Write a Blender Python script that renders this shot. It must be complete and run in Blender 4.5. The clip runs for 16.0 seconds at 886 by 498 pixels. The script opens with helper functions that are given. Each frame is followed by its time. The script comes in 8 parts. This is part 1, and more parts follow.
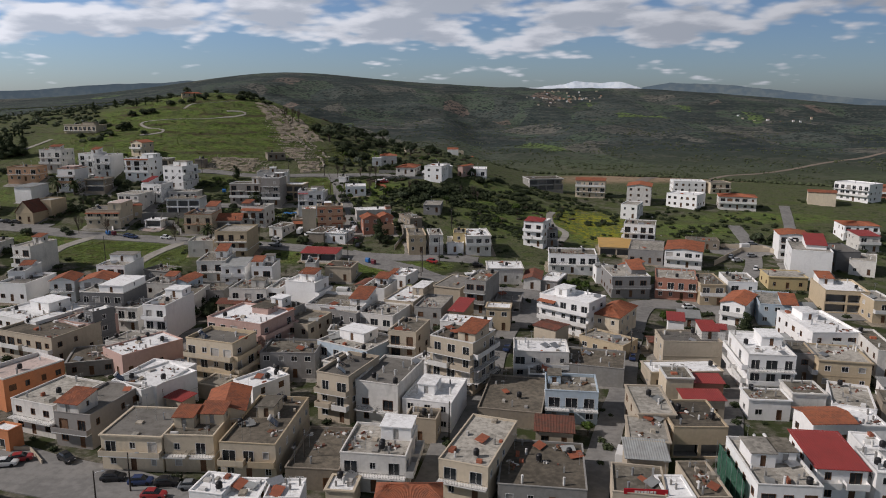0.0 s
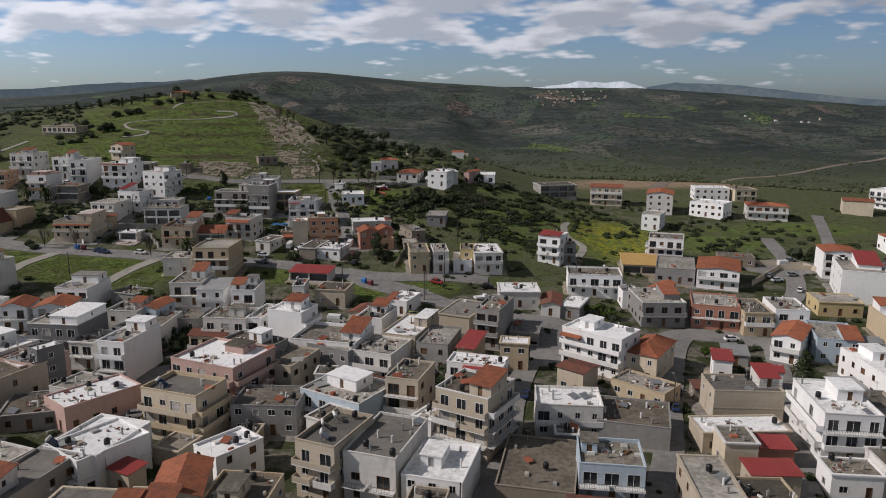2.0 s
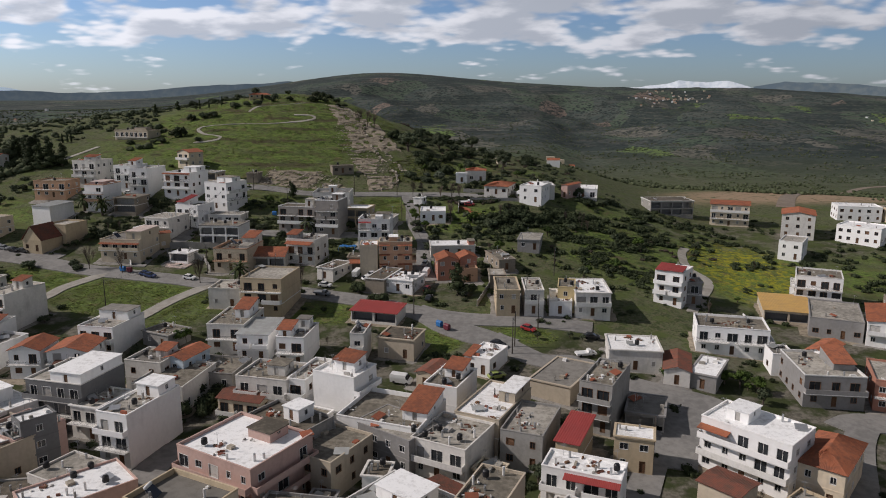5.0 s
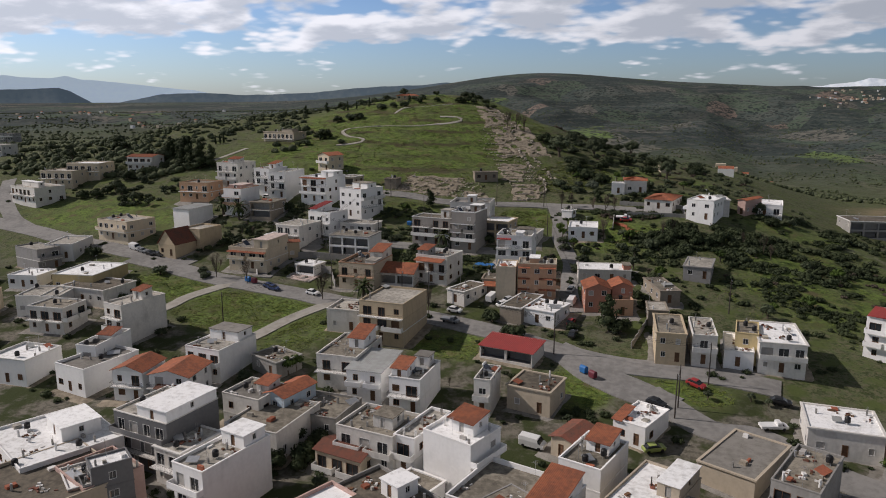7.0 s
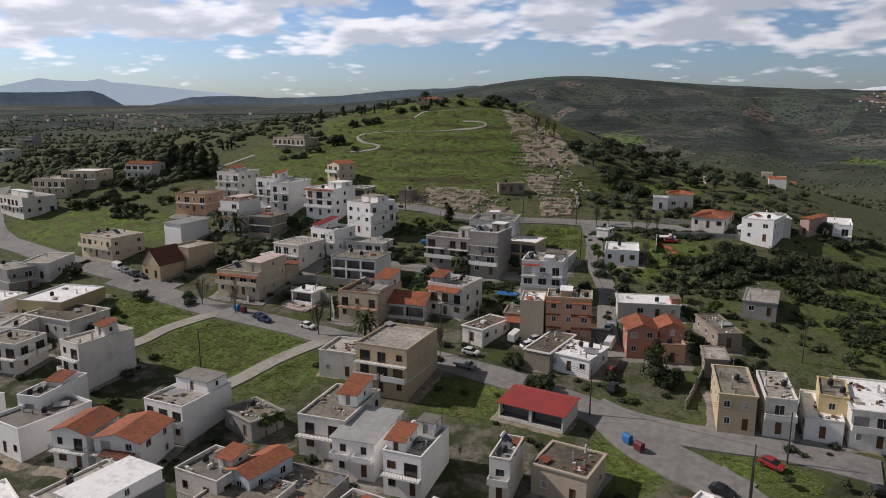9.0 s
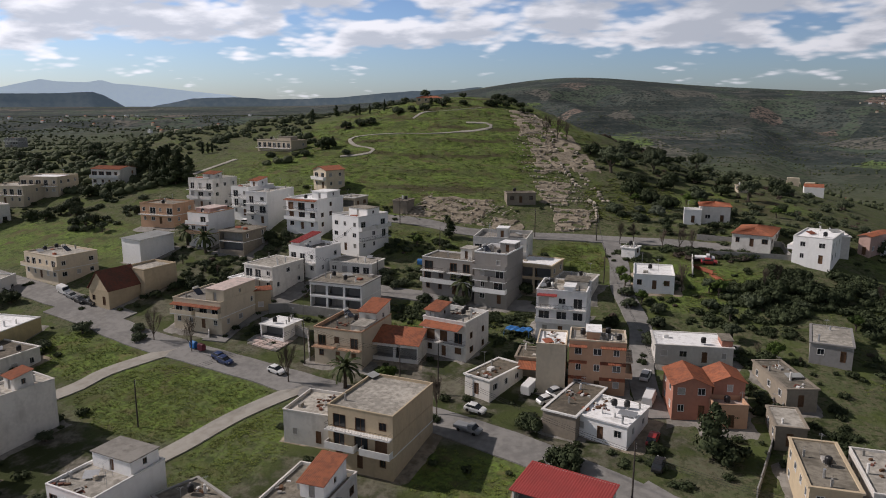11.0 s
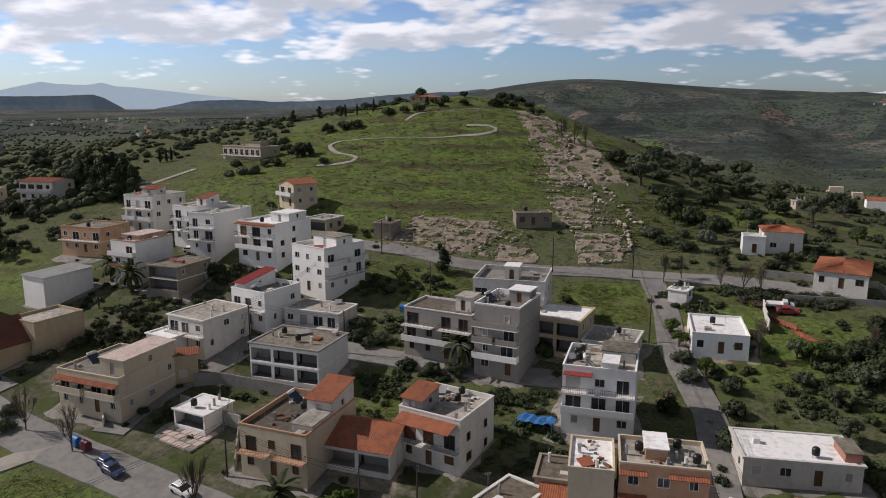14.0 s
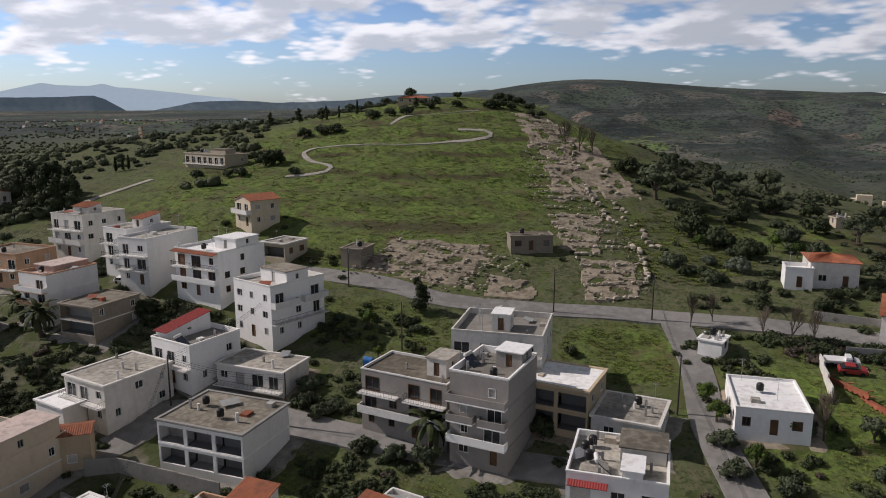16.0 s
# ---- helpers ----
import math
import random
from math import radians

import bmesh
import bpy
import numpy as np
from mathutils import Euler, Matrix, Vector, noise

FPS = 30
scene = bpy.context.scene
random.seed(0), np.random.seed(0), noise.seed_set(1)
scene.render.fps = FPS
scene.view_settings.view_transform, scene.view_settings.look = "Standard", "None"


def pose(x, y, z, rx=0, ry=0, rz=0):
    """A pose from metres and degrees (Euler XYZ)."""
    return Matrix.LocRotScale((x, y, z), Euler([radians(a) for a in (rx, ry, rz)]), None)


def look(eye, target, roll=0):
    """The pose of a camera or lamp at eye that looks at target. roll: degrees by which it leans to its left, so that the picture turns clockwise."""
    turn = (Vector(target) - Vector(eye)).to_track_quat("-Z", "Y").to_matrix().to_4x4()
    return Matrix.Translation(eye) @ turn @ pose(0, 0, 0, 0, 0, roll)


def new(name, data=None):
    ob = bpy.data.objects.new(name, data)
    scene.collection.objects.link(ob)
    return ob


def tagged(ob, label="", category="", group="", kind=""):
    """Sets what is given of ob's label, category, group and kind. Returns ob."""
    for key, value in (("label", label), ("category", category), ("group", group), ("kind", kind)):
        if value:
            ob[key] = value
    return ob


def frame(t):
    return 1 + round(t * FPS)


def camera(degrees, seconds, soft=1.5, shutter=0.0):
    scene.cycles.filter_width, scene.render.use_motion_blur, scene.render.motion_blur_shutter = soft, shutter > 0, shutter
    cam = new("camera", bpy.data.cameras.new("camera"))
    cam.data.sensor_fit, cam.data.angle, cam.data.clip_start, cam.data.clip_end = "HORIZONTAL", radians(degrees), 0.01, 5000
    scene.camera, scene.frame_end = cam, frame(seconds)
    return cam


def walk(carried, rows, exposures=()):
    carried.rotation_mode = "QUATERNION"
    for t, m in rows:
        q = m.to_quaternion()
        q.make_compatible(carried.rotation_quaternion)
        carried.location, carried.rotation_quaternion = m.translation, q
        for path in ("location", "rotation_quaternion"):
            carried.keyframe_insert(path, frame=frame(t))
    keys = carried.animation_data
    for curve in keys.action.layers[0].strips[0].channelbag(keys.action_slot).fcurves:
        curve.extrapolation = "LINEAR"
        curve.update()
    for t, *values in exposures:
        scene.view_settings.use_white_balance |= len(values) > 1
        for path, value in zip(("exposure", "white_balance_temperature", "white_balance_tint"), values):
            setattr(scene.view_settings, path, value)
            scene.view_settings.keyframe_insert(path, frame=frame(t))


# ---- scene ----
cam = camera(63.6, 16.0, soft=1.0)
METRES, EYE, TILT, LEAN, TURN = 240.0, 63.4, 5.5, 1.9, 0.0
ROWS = [
    (0.0, 0.0, 0.0, 0.0, 0.59, -17.32, -1.9),
    (0.5, -0.0016, 0.03, -0.0023, 0.69, -17.36, -1.94),
    (1.0, -0.003, 0.0598, -0.005, 0.76, -17.38, -1.97),
    (1.5, -0.0044, 0.0896, -0.0076, 0.79, -17.39, -1.98),
    (2.0, -0.0057, 0.1193, -0.0104, 0.81, -17.37, -2.0),
    (2.5, -0.0072, 0.1489, -0.0129, 0.81, -17.35, -2.04),
    (3.0, -0.0084, 0.1787, -0.0154, 0.83, -17.32, -2.04),
    (5.5, -0.0161, 0.3266, -0.0272, 11.12, -17.55, -0.77),
    (6.0, -0.0192, 0.3562, -0.0305, 14.34, -17.55, -0.38),
    (6.5, -0.0232, 0.3857, -0.0337, 17.47, -17.54, -0.01),
    (7.0, -0.0279, 0.4146, -0.0362, 20.2, -17.55, 0.26),
    (7.5, -0.0335, 0.4434, -0.0393, 21.79, -17.47, 0.43),
    (8.0, -0.0405, 0.4716, -0.0421, 22.41, -17.4, 0.49),
    (8.5, -0.0492, 0.5019, -0.0446, 22.43, -17.37, 0.46),
    (9.0, -0.059, 0.5331, -0.0479, 22.47, -17.3, 0.42),
    (11.5, -0.119, 0.6879, -0.0712, 22.76, -17.13, 0.39),
    (12.0, -0.1311, 0.7182, -0.0757, 22.78, -17.1, 0.43),
    (12.5, -0.1421, 0.7488, -0.0792, 22.82, -17.06, 0.44),
    (13.0, -0.1521, 0.7803, -0.0823, 22.87, -17.05, 0.46),
    (13.5, -0.1615, 0.8101, -0.0865, 22.97, -16.98, 0.51),
    (14.0, -0.1709, 0.8414, -0.0898, 23.03, -16.97, 0.51),
    (14.5, -0.1785, 0.8724, -0.092, 23.09, -16.96, 0.56),
    (15.0, -0.1863, 0.9044, -0.0943, 23.14, -16.94, 0.57),
    (15.5, -0.1935, 0.9352, -0.0971, 23.23, -16.93, 0.61),
    (16.0, -0.2011, 0.9658, -0.1004, 23.29, -16.92, 0.6),
]
walk(cam, [(t, pose(0, 0, EYE, TILT, LEAN, TURN) @ pose(METRES * x, METRES * y, METRES * z, 90 + pitch, roll, yaw)) for t, x, y, z, yaw, pitch, roll in ROWS],
     exposures=[(0.0, -0.73, 6200, 18), (3.0, -0.70, 6220, 18), (7.0, -0.58, 6330, 19), (16.0, -0.55, 6350, 20)])

# ---- daylight: broken cloud, low winter sun ----
SUN_AZ, SUN_EL = 98.0, 38.0          # degrees to the left of straight ahead, and above the horizon
world = bpy.data.worlds.new("sky")
scene.world = world
world.use_nodes = True


def sky_world():
    nt = world.node_tree
    nt.nodes.clear()
    N, L = nt.nodes.new, nt.links.new
    out, bg = N("ShaderNodeOutputWorld"), N("ShaderNodeBackground")
    sky = N("ShaderNodeTexSky")
    sky.sky_type, sky.sun_disc = "NISHITA", False
    sky.sun_elevation, sky.sun_rotation = radians(SUN_EL), radians(-SUN_AZ)
    sky.air_density, sky.dust_density, sky.ozone_density = 1.0, 0.7, 2.5
    # flat cloud deck: direction divided by its height, so that the clouds shrink towards the horizon
    geo = N("ShaderNodeTexCoord")
    sep = N("ShaderNodeSeparateXYZ")
    L(geo.outputs["Generated"], sep.inputs[0])
    up = N("ShaderNodeMath"); up.operation = "MAXIMUM"; up.inputs[1].default_value = -0.05
    L(sep.outputs[2], up.inputs[0])
    lift = N("ShaderNodeMath"); lift.operation = "ADD"; lift.inputs[1].default_value = 0.21
    L(up.outputs[0], lift.inputs[0])
    dx = N("ShaderNodeMath"); dx.operation = "DIVIDE"
    dy = N("ShaderNodeMath"); dy.operation = "DIVIDE"
    L(sep.outputs[0], dx.inputs[0]); L(lift.outputs[0], dx.inputs[1])
    L(sep.outputs[1], dy.inputs[0]); L(lift.outputs[0], dy.inputs[1])
    deck = N("ShaderNodeCombineXYZ")
    L(dx.outputs[0], deck.inputs[0]); L(dy.outputs[0], deck.inputs[1])
    big = N("ShaderNodeTexNoise"); big.inputs["Scale"].default_value = 3.3
    big.inputs["Detail"].default_value = 7.0; big.inputs["Roughness"].default_value = 0.43
    shift = N("ShaderNodeMapping"); shift.inputs["Location"].default_value = (3.1, 1.7, 0.4)
    shift.inputs["Scale"].default_value = (0.95, 1.0, 1.0)
    L(deck.outputs[0], shift.inputs[0]); L(shift.outputs[0], big.inputs["Vector"])
    # more cover high up, clear near the horizon
    cover = N("ShaderNodeMapRange"); cover.interpolation_type = "SMOOTHSTEP"
    cover.inputs[1].default_value, cover.inputs[2].default_value = 0.022, 0.105
    cover.inputs[3].default_value, cover.inputs[4].default_value = -0.19, 0.10
    L(sep.outputs[2], cover.inputs[0])
    add = N("ShaderNodeMath"); add.operation = "ADD"
    # small rounded heads break up the edges of the large masses
    puff = N("ShaderNodeTexVoronoi"); puff.feature = "SMOOTH_F1"
    puff.inputs["Scale"].default_value, puff.inputs["Smoothness"].default_value = 15.0, 0.5
    L(shift.outputs[0], puff.inputs["Vector"])
    heads = N("ShaderNodeMath"); heads.operation = "MULTIPLY_ADD"
    heads.inputs[1].default_value, heads.inputs[2].default_value = -0.16, 0.06
    L(puff.outputs["Distance"], heads.inputs[0])
    mass = N("ShaderNodeMath"); mass.operation = "ADD"
    L(big.outputs["Fac"], mass.inputs[0]); L(heads.outputs[0], mass.inputs[1])
    L(mass.outputs[0], add.inputs[0]); L(cover.outputs[0], add.inputs[1])
    mask = N("ShaderNodeMapRange"); mask.interpolation_type = "SMOOTHSTEP"
    mask.inputs[1].default_value, mask.inputs[2].default_value = 0.43, 0.59
    L(add.outputs[0], mask.inputs[0])
    core = N("ShaderNodeMapRange"); core.interpolation_type = "SMOOTHSTEP"
    core.inputs[1].default_value, core.inputs[2].default_value = 0.48, 0.68
    core.inputs[3].default_value, core.inputs[4].default_value = 0.0, 1.0
    above = N("ShaderNodeVectorMath"); above.operation = "SCALE"; above.inputs["Scale"].default_value = 0.962
    over = N("ShaderNodeTexNoise"); over.inputs["Scale"].default_value = 3.3
    over.inputs["Detail"].default_value = 6.0; over.inputs["Roughness"].default_value = 0.5
    L(deck.outputs[0], above.inputs[0])
    shift2 = N("ShaderNodeMapping"); shift2.inputs["Location"].default_value = (3.1, 1.7, 0.4)
    shift2.inputs["Scale"].default_value = (0.95, 1.0, 1.0)
    L(above.outputs[0], shift2.inputs[0]); L(shift2.outputs[0], over.inputs["Vector"])
    add2 = N("ShaderNodeMath"); add2.operation = "ADD"
    L(over.outputs["Fac"], add2.inputs[0]); L(cover.outputs[0], add2.inputs[1])
    L(add2.outputs[0], core.inputs[0])
    cloud = N("ShaderNodeMixRGB")
    cloud.inputs[1].default_value, cloud.inputs[2].default_value = (9.4, 9.8, 9.9, 1), (5.5, 6.1, 6.6, 1)
    L(core.outputs[0], cloud.inputs[0])
    mix = N("ShaderNodeMixRGB")
    tint = N("ShaderNodeMixRGB"); tint.blend_type = "MULTIPLY"; tint.inputs[0].default_value = 1.0
    tint.inputs[2].default_value = (0.82, 0.98, 1.20, 1)
    L(sky.outputs[0], tint.inputs[1])
    L(mask.outputs[0], mix.inputs[0]); L(tint.outputs[0], mix.inputs[1]); L(cloud.outputs[0], mix.inputs[2])
    # the sky brightens towards the sun's side
    aim = N("ShaderNodeVectorMath"); aim.operation = "DOT_PRODUCT"
    aim.inputs[1].default_value = (-math.sin(radians(SUN_AZ)), math.cos(radians(SUN_AZ)), 0.0)
    L(geo.outputs["Generated"], aim.inputs[0])
    glow = N("ShaderNodeMapRange")
    glow.inputs[1].default_value, glow.inputs[2].default_value = -0.8, 0.6
    glow.inputs[3].default_value, glow.inputs[4].default_value = 0.70, 1.40
    L(aim.outputs["Value"], glow.inputs[0])
    lit = N("ShaderNodeVectorMath"); lit.operation = "SCALE"
    L(mix.outputs[0], lit.inputs[0]); L(glow.outputs[0], lit.inputs["Scale"])
    # bright haze low down; the unseen sky overhead is dimmed to weaken fill light
    band = N("ShaderNodeMapRange")
    band.inputs[1].default_value, band.inputs[2].default_value = 0.12, 0.5
    band.inputs[3].default_value, band.inputs[4].default_value = 1.26, 0.40
    L(sep.outputs[2], band.inputs[0])
    fade = N("ShaderNodeVectorMath"); fade.operation = "SCALE"
    L(lit.outputs[0], fade.inputs[0]); L(band.outputs[0], fade.inputs["Scale"])
    L(fade.outputs[0], bg.inputs["Color"])
    bg.inputs["Strength"].default_value = 0.085
    L(bg.outputs[0], out.inputs[0])


sky_world()
sun = new("sun", bpy.data.lights.new("sun", "SUN"))
sun.data.energy, sun.data.angle, sun.data.color = 5.0, radians(0.8), (1.0, 0.935, 0.82)
_az = radians(SUN_AZ)
_to = Vector((-math.sin(_az) * math.cos(radians(SUN_EL)), math.cos(_az) * math.cos(radians(SUN_EL)), math.sin(radians(SUN_EL))))
sun.matrix_world = look(_to * 300, (0, 0, 0))

# ---- the lie of the land ----
def ss(a, b, v):
    t = min(1.0, max(0.0, (v - a) / (b - a)))
    return t * t * (3 - 2 * t)


def soft(v, w):
    """max(0, v) with a rounded knee."""
    return 0.5 * (v + math.sqrt(v * v + w * w))


RIDGE_AZ = (-75, -45, -32, -29, -26, -20, -16, -9, -3, 4, 8, 11, 13, 15.5, 18, 21, 25, 29, 33, 75)
RIDGE_UP = (6, 0, -4, 1, 6, 18, 26, 26, 27, 35, 45, 50, 52, 48, 37, 28, 14, 6, 2, 0)


def ground(x, y):
    # town slope, gentler on the east side
    k = 0.36 + 0.64 * (1 - ss(-20, 80, x))
    yy = min(y, 390.0) if y < 380 else 380 + 10 * (1 - math.exp(-(y - 380) / 10.0))
    z = k * (0.115 * soft(yy - 190, 30) + 0.07 * soft(yy - 300, 25)) - 0.5
    z += 0.05 * min(60.0, soft(-x - 120, 40)) * ss(200, 330, y)
    # the mound of the ancient site and the spur to its west
    dx, dy = x + 150.0, y - 549.5
    sx = 47.6 if dx > 0 else 59.0
    sy = 87.5 if dy < 0 else 34.0
    z += 33.6 * math.exp(-dx * dx / (2 * sx * sx) - dy * dy / (2 * sy * sy))
    z += 21.8 * math.exp(-((x + 285.6) ** 2 + (y - 527.4) ** 2) / (2 * 80.9 ** 2))
    z += 10.2 * math.exp(-((x + 82.5) ** 2 + (y - 479.1) ** 2) / (2 * 33.4 ** 2))
    # old terraces round the mound
    hump = math.exp(-((x + 150) / 75) ** 2 - ((y - 455) / 60) ** 2)
    if hump > 0.02:
        z += hump * 0.8 * math.sin(z * 1.15 + 2.2 * noise.noise((x / 30, y / 30, 8)))
    # far country
    r = math.hypot(x + 20, y - 120)
    if r > 330:
        az = math.degrees(math.atan2(-(x + 20), y - 120))
        east = 1 - ss(10, 34, az)
        z -= ss(330, 1000, r) * (12 + 42 * east) * (1 if y > 0 else 0.4)
        up = float(np.interp((az - 3, az - 1.5, az, az + 1.5, az + 3), RIDGE_AZ, RIDGE_UP).mean())
        z += ss(1000, 3600, r) * (0.55 + 0.45 * ss(1400, 3400, r)) * (85 + 3600 * up / 1264.0)
        big = ss(700, 2200, r)
        gully = 1 - 2 * abs(noise.noise((x / 330, y / 330, 6.1)))
        z += big * (30 * noise.noise((x / 520, y / 520, 0.3)) + 24 * gully + 13 * noise.noise((x / 150, y / 150, 2.3)) + 4 * noise.noise((x / 55, y / 55, 4.4))) * (1 - 0.7 * ss(3000, 3600, r))
        # nothing in front stands higher than the last ridge as seen from the town
        roof = 60 + r * (up - 2.0 - 14.0 * (1 - ss(2300, 3550, r))) / 1264.0
        if r > 900 and z > roof - 8:
            z = min(z, roof - 8 + 8 * math.tanh((z - roof + 8) / 8))
    return z

# ---- materials ----
def material(name, color, rough=0.85, color2=None, grain=3.0, big=0.15, mix=0.5, bump=0.0, metal=0.0, vary=0.0, streak=0.0, spec=0.3, lo=0.82, hi=1.25, speck=0.0):
    """A surface with two colours mixed at two scales, a fine relief and rain streaks; vary shifts each object's value."""
    m = bpy.data.materials.new(name)
    m.use_nodes = True
    nt = m.node_tree
    N, L = nt.nodes.new, nt.links.new
    b = nt.nodes["Principled BSDF"]
    b.inputs["Roughness"].default_value, b.inputs["Metallic"].default_value = rough, metal
    b.inputs["Specular IOR Level"].default_value = spec
    geo = N("ShaderNodeNewGeometry")
    n1, n2 = N("ShaderNodeTexNoise"), N("ShaderNodeTexNoise")
    n1.inputs["Scale"].default_value, n1.inputs["Detail"].default_value = grain, 6
    n2.inputs["Scale"].default_value, n2.inputs["Detail"].default_value = big, 4
    for n in (n1, n2):
        L(geo.outputs["Position"], n.inputs["Vector"])
    add = N("ShaderNodeMath"); add.operation = "ADD"
    L(n1.outputs["Fac"], add.inputs[0]); L(n2.outputs["Fac"], add.inputs[1])
    rng = N("ShaderNodeMapRange"); rng.interpolation_type = "SMOOTHSTEP"
    rng.inputs[1].default_value, rng.inputs[2].default_value = lo, hi
    rng.inputs[4].default_value = mix
    L(add.outputs[0], rng.inputs[0])
    c = N("ShaderNodeMixRGB")
    c2 = color2 or tuple(v * 0.6 for v in color)
    c.inputs[1].default_value, c.inputs[2].default_value = (*color, 1), (*c2, 1)
    L(rng.outputs[0], c.inputs[0])
    last = c.outputs[0]
    if speck:
        n4 = N("ShaderNodeTexNoise")
        n4.inputs["Scale"].default_value, n4.inputs["Detail"].default_value, n4.inputs["Roughness"].default_value = 0.8, 9, 0.78
        L(geo.outputs["Position"], n4.inputs["Vector"])
        r4 = N("ShaderNodeMapRange"); r4.inputs[1].default_value, r4.inputs[2].default_value, r4.inputs[4].default_value = 0.50, 0.66, speck
        L(n4.outputs["Fac"], r4.inputs[0])
        k4 = N("ShaderNodeMixRGB"); k4.inputs[2].default_value = (0.075, 0.066, 0.052, 1)
        L(r4.outputs[0], k4.inputs[0]); L(last, k4.inputs[1])
        last = k4.outputs[0]
    if streak:
        mp = N("ShaderNodeMapping"); mp.inputs["Scale"].default_value = (0.75, 0.75, 0.22)
        n3 = N("ShaderNodeTexNoise"); n3.inputs["Scale"].default_value, n3.inputs["Detail"].default_value = 1.0, 5
        L(geo.outputs["Position"], mp.inputs[0]); L(mp.outputs[0], n3.inputs["Vector"])
        r3 = N("ShaderNodeMapRange"); r3.inputs[1].default_value, r3.inputs[2].default_value, r3.inputs[4].default_value = 0.54, 0.82, streak
        L(n3.outputs["Fac"], r3.inputs[0])
        s = N("ShaderNodeMixRGB"); s.inputs[2].default_value = (0.16, 0.145, 0.12, 1)
        L(r3.outputs[0], s.inputs[0]); L(last, s.inputs[1])
        last = s.outputs[0]
    if vary:
        inf, hsv, mr = N("ShaderNodeObjectInfo"), N("ShaderNodeHueSaturation"), N("ShaderNodeMapRange")
        mr.inputs[3].default_value, mr.inputs[4].default_value = 1 - vary, 1 + vary
        L(inf.outputs["Random"], mr.inputs[0]); L(mr.outputs[0], hsv.inputs["Value"]); L(last, hsv.inputs["Color"])
        last = hsv.outputs[0]
    L(last, b.inputs["Base Color"])
    if bump:
        bp = N("ShaderNodeBump"); bp.inputs["Strength"].default_value, bp.inputs["Distance"].default_value = 0.6, bump
        L(n1.outputs["Fac"], bp.inputs["Height"]); L(bp.outputs[0], b.inputs["Normal"])
    return m


def render_wall(name, color, mix=0.35, streak=0.28):
    return material(name, color, 0.9, tuple(v * 0.72 for v in color), 1.6, 0.22, mix, 0.01, vary=0.10, streak=streak)


WALLS = {
    "white": render_wall("whitewash", (0.86, 0.85, 0.83), 0.22, 0.14),
    "offwhite": render_wall("offwhite render", (0.68, 0.655, 0.61), 0.45, 0.34),
    "cream": render_wall("cream render", (0.62, 0.53, 0.40)),
    "beige": render_wall("beige render", (0.49, 0.42, 0.325)),
    "grey": render_wall("grey cement render", (0.30, 0.29, 0.28), 0.5, 0.4),
    "taupe": render_wall("taupe render", (0.29, 0.27, 0.25), 0.35, 0.2),
    "pink": render_wall("pink render", (0.52, 0.36, 0.31)),
    "salmon": render_wall("salmon render", (0.55, 0.34, 0.22)),
    "orange": render_wall("orange render", (0.55, 0.22, 0.10)),
    "terracotta": render_wall("terracotta render", (0.42, 0.20, 0.14)),
    "brown": render_wall("brown bare render", (0.28, 0.24, 0.19), 0.6, 0.4),
    "concrete": render_wall("raw concrete", (0.31, 0.30, 0.28), 0.6, 0.45),
    "dark": render_wall("dark grey render", (0.17, 0.17, 0.17), 0.4, 0.2),
    "blue": render_wall("pale blue render", (0.46, 0.54, 0.60), 0.3, 0.2),
    "bluegrey": render_wall("blue grey render", (0.24, 0.30, 0.37), 0.3, 0.2),
    "yellow": render_wall("yellow render", (0.60, 0.48, 0.26)),
    "sand": render_wall("sandy render", (0.52, 0.42, 0.285)),
}
TRIM_WHITE = material("white painted trim", (0.72, 0.71, 0.68), 0.8, (0.5, 0.48, 0.45), 2.0, 0.3, 0.4, streak=0.15)
ROOFS = {
    "c": material("weathered concrete roof", (0.255, 0.23, 0.185), 0.95, (0.12, 0.107, 0.085), 1.1, 0.13, 0.9, 0.03, lo=0.76, hi=1.22, vary=0.18, speck=0.75),
    "w": material("white roof paint", (0.86, 0.86, 0.85), 0.85, (0.52, 0.505, 0.475), 1.1, 0.13, 0.6, 0.01, lo=0.98, hi=1.30, vary=0.07, speck=0.3),
    "b": material("bare brown roof screed", (0.175, 0.15, 0.115), 0.95, (0.08, 0.07, 0.055), 1.1, 0.12, 0.9, 0.03, lo=0.76, hi=1.22, vary=0.15, speck=0.7),
    "g": material("grey brown roof screed", (0.225, 0.212, 0.19), 0.9, (0.15, 0.14, 0.122), 0.6, 0.15, 0.7, vary=0.15, speck=0.5),
    "p": material("pale pink roof paint", (0.60, 0.48, 0.43), 0.9, (0.42, 0.36, 0.33), 1.1, 0.15, 0.6, speck=0.45),
    "l": material("pale grey roof screed", (0.46, 0.43, 0.375), 0.92, (0.235, 0.22, 0.19), 1.1, 0.13, 0.85, 0.02, lo=0.76, hi=1.22, vary=0.14, speck=0.6),
    "d": material("dark roof felt", (0.13, 0.122, 0.11), 0.85, (0.19, 0.178, 0.155), 0.6, 0.15, 0.6, vary=0.15, speck=0.4),
}
TILE = material("orange clay roof tile", (0.35, 0.120, 0.060), 0.85, (0.20, 0.078, 0.048), 1.4, 0.35, 0.75, 0.01, vary=0.14, speck=0.35)
TILE_OLD = material("old brown clay roof tile", (0.21, 0.078, 0.052), 0.9, (0.12, 0.07, 0.052), 1.4, 0.35, 0.75, 0.01, vary=0.14, speck=0.4)
RED_SHEET = material("red painted sheet roof", (0.31, 0.052, 0.046), 0.55, (0.23, 0.045, 0.04), 0.8, 0.3, 0.5, vary=0.08)
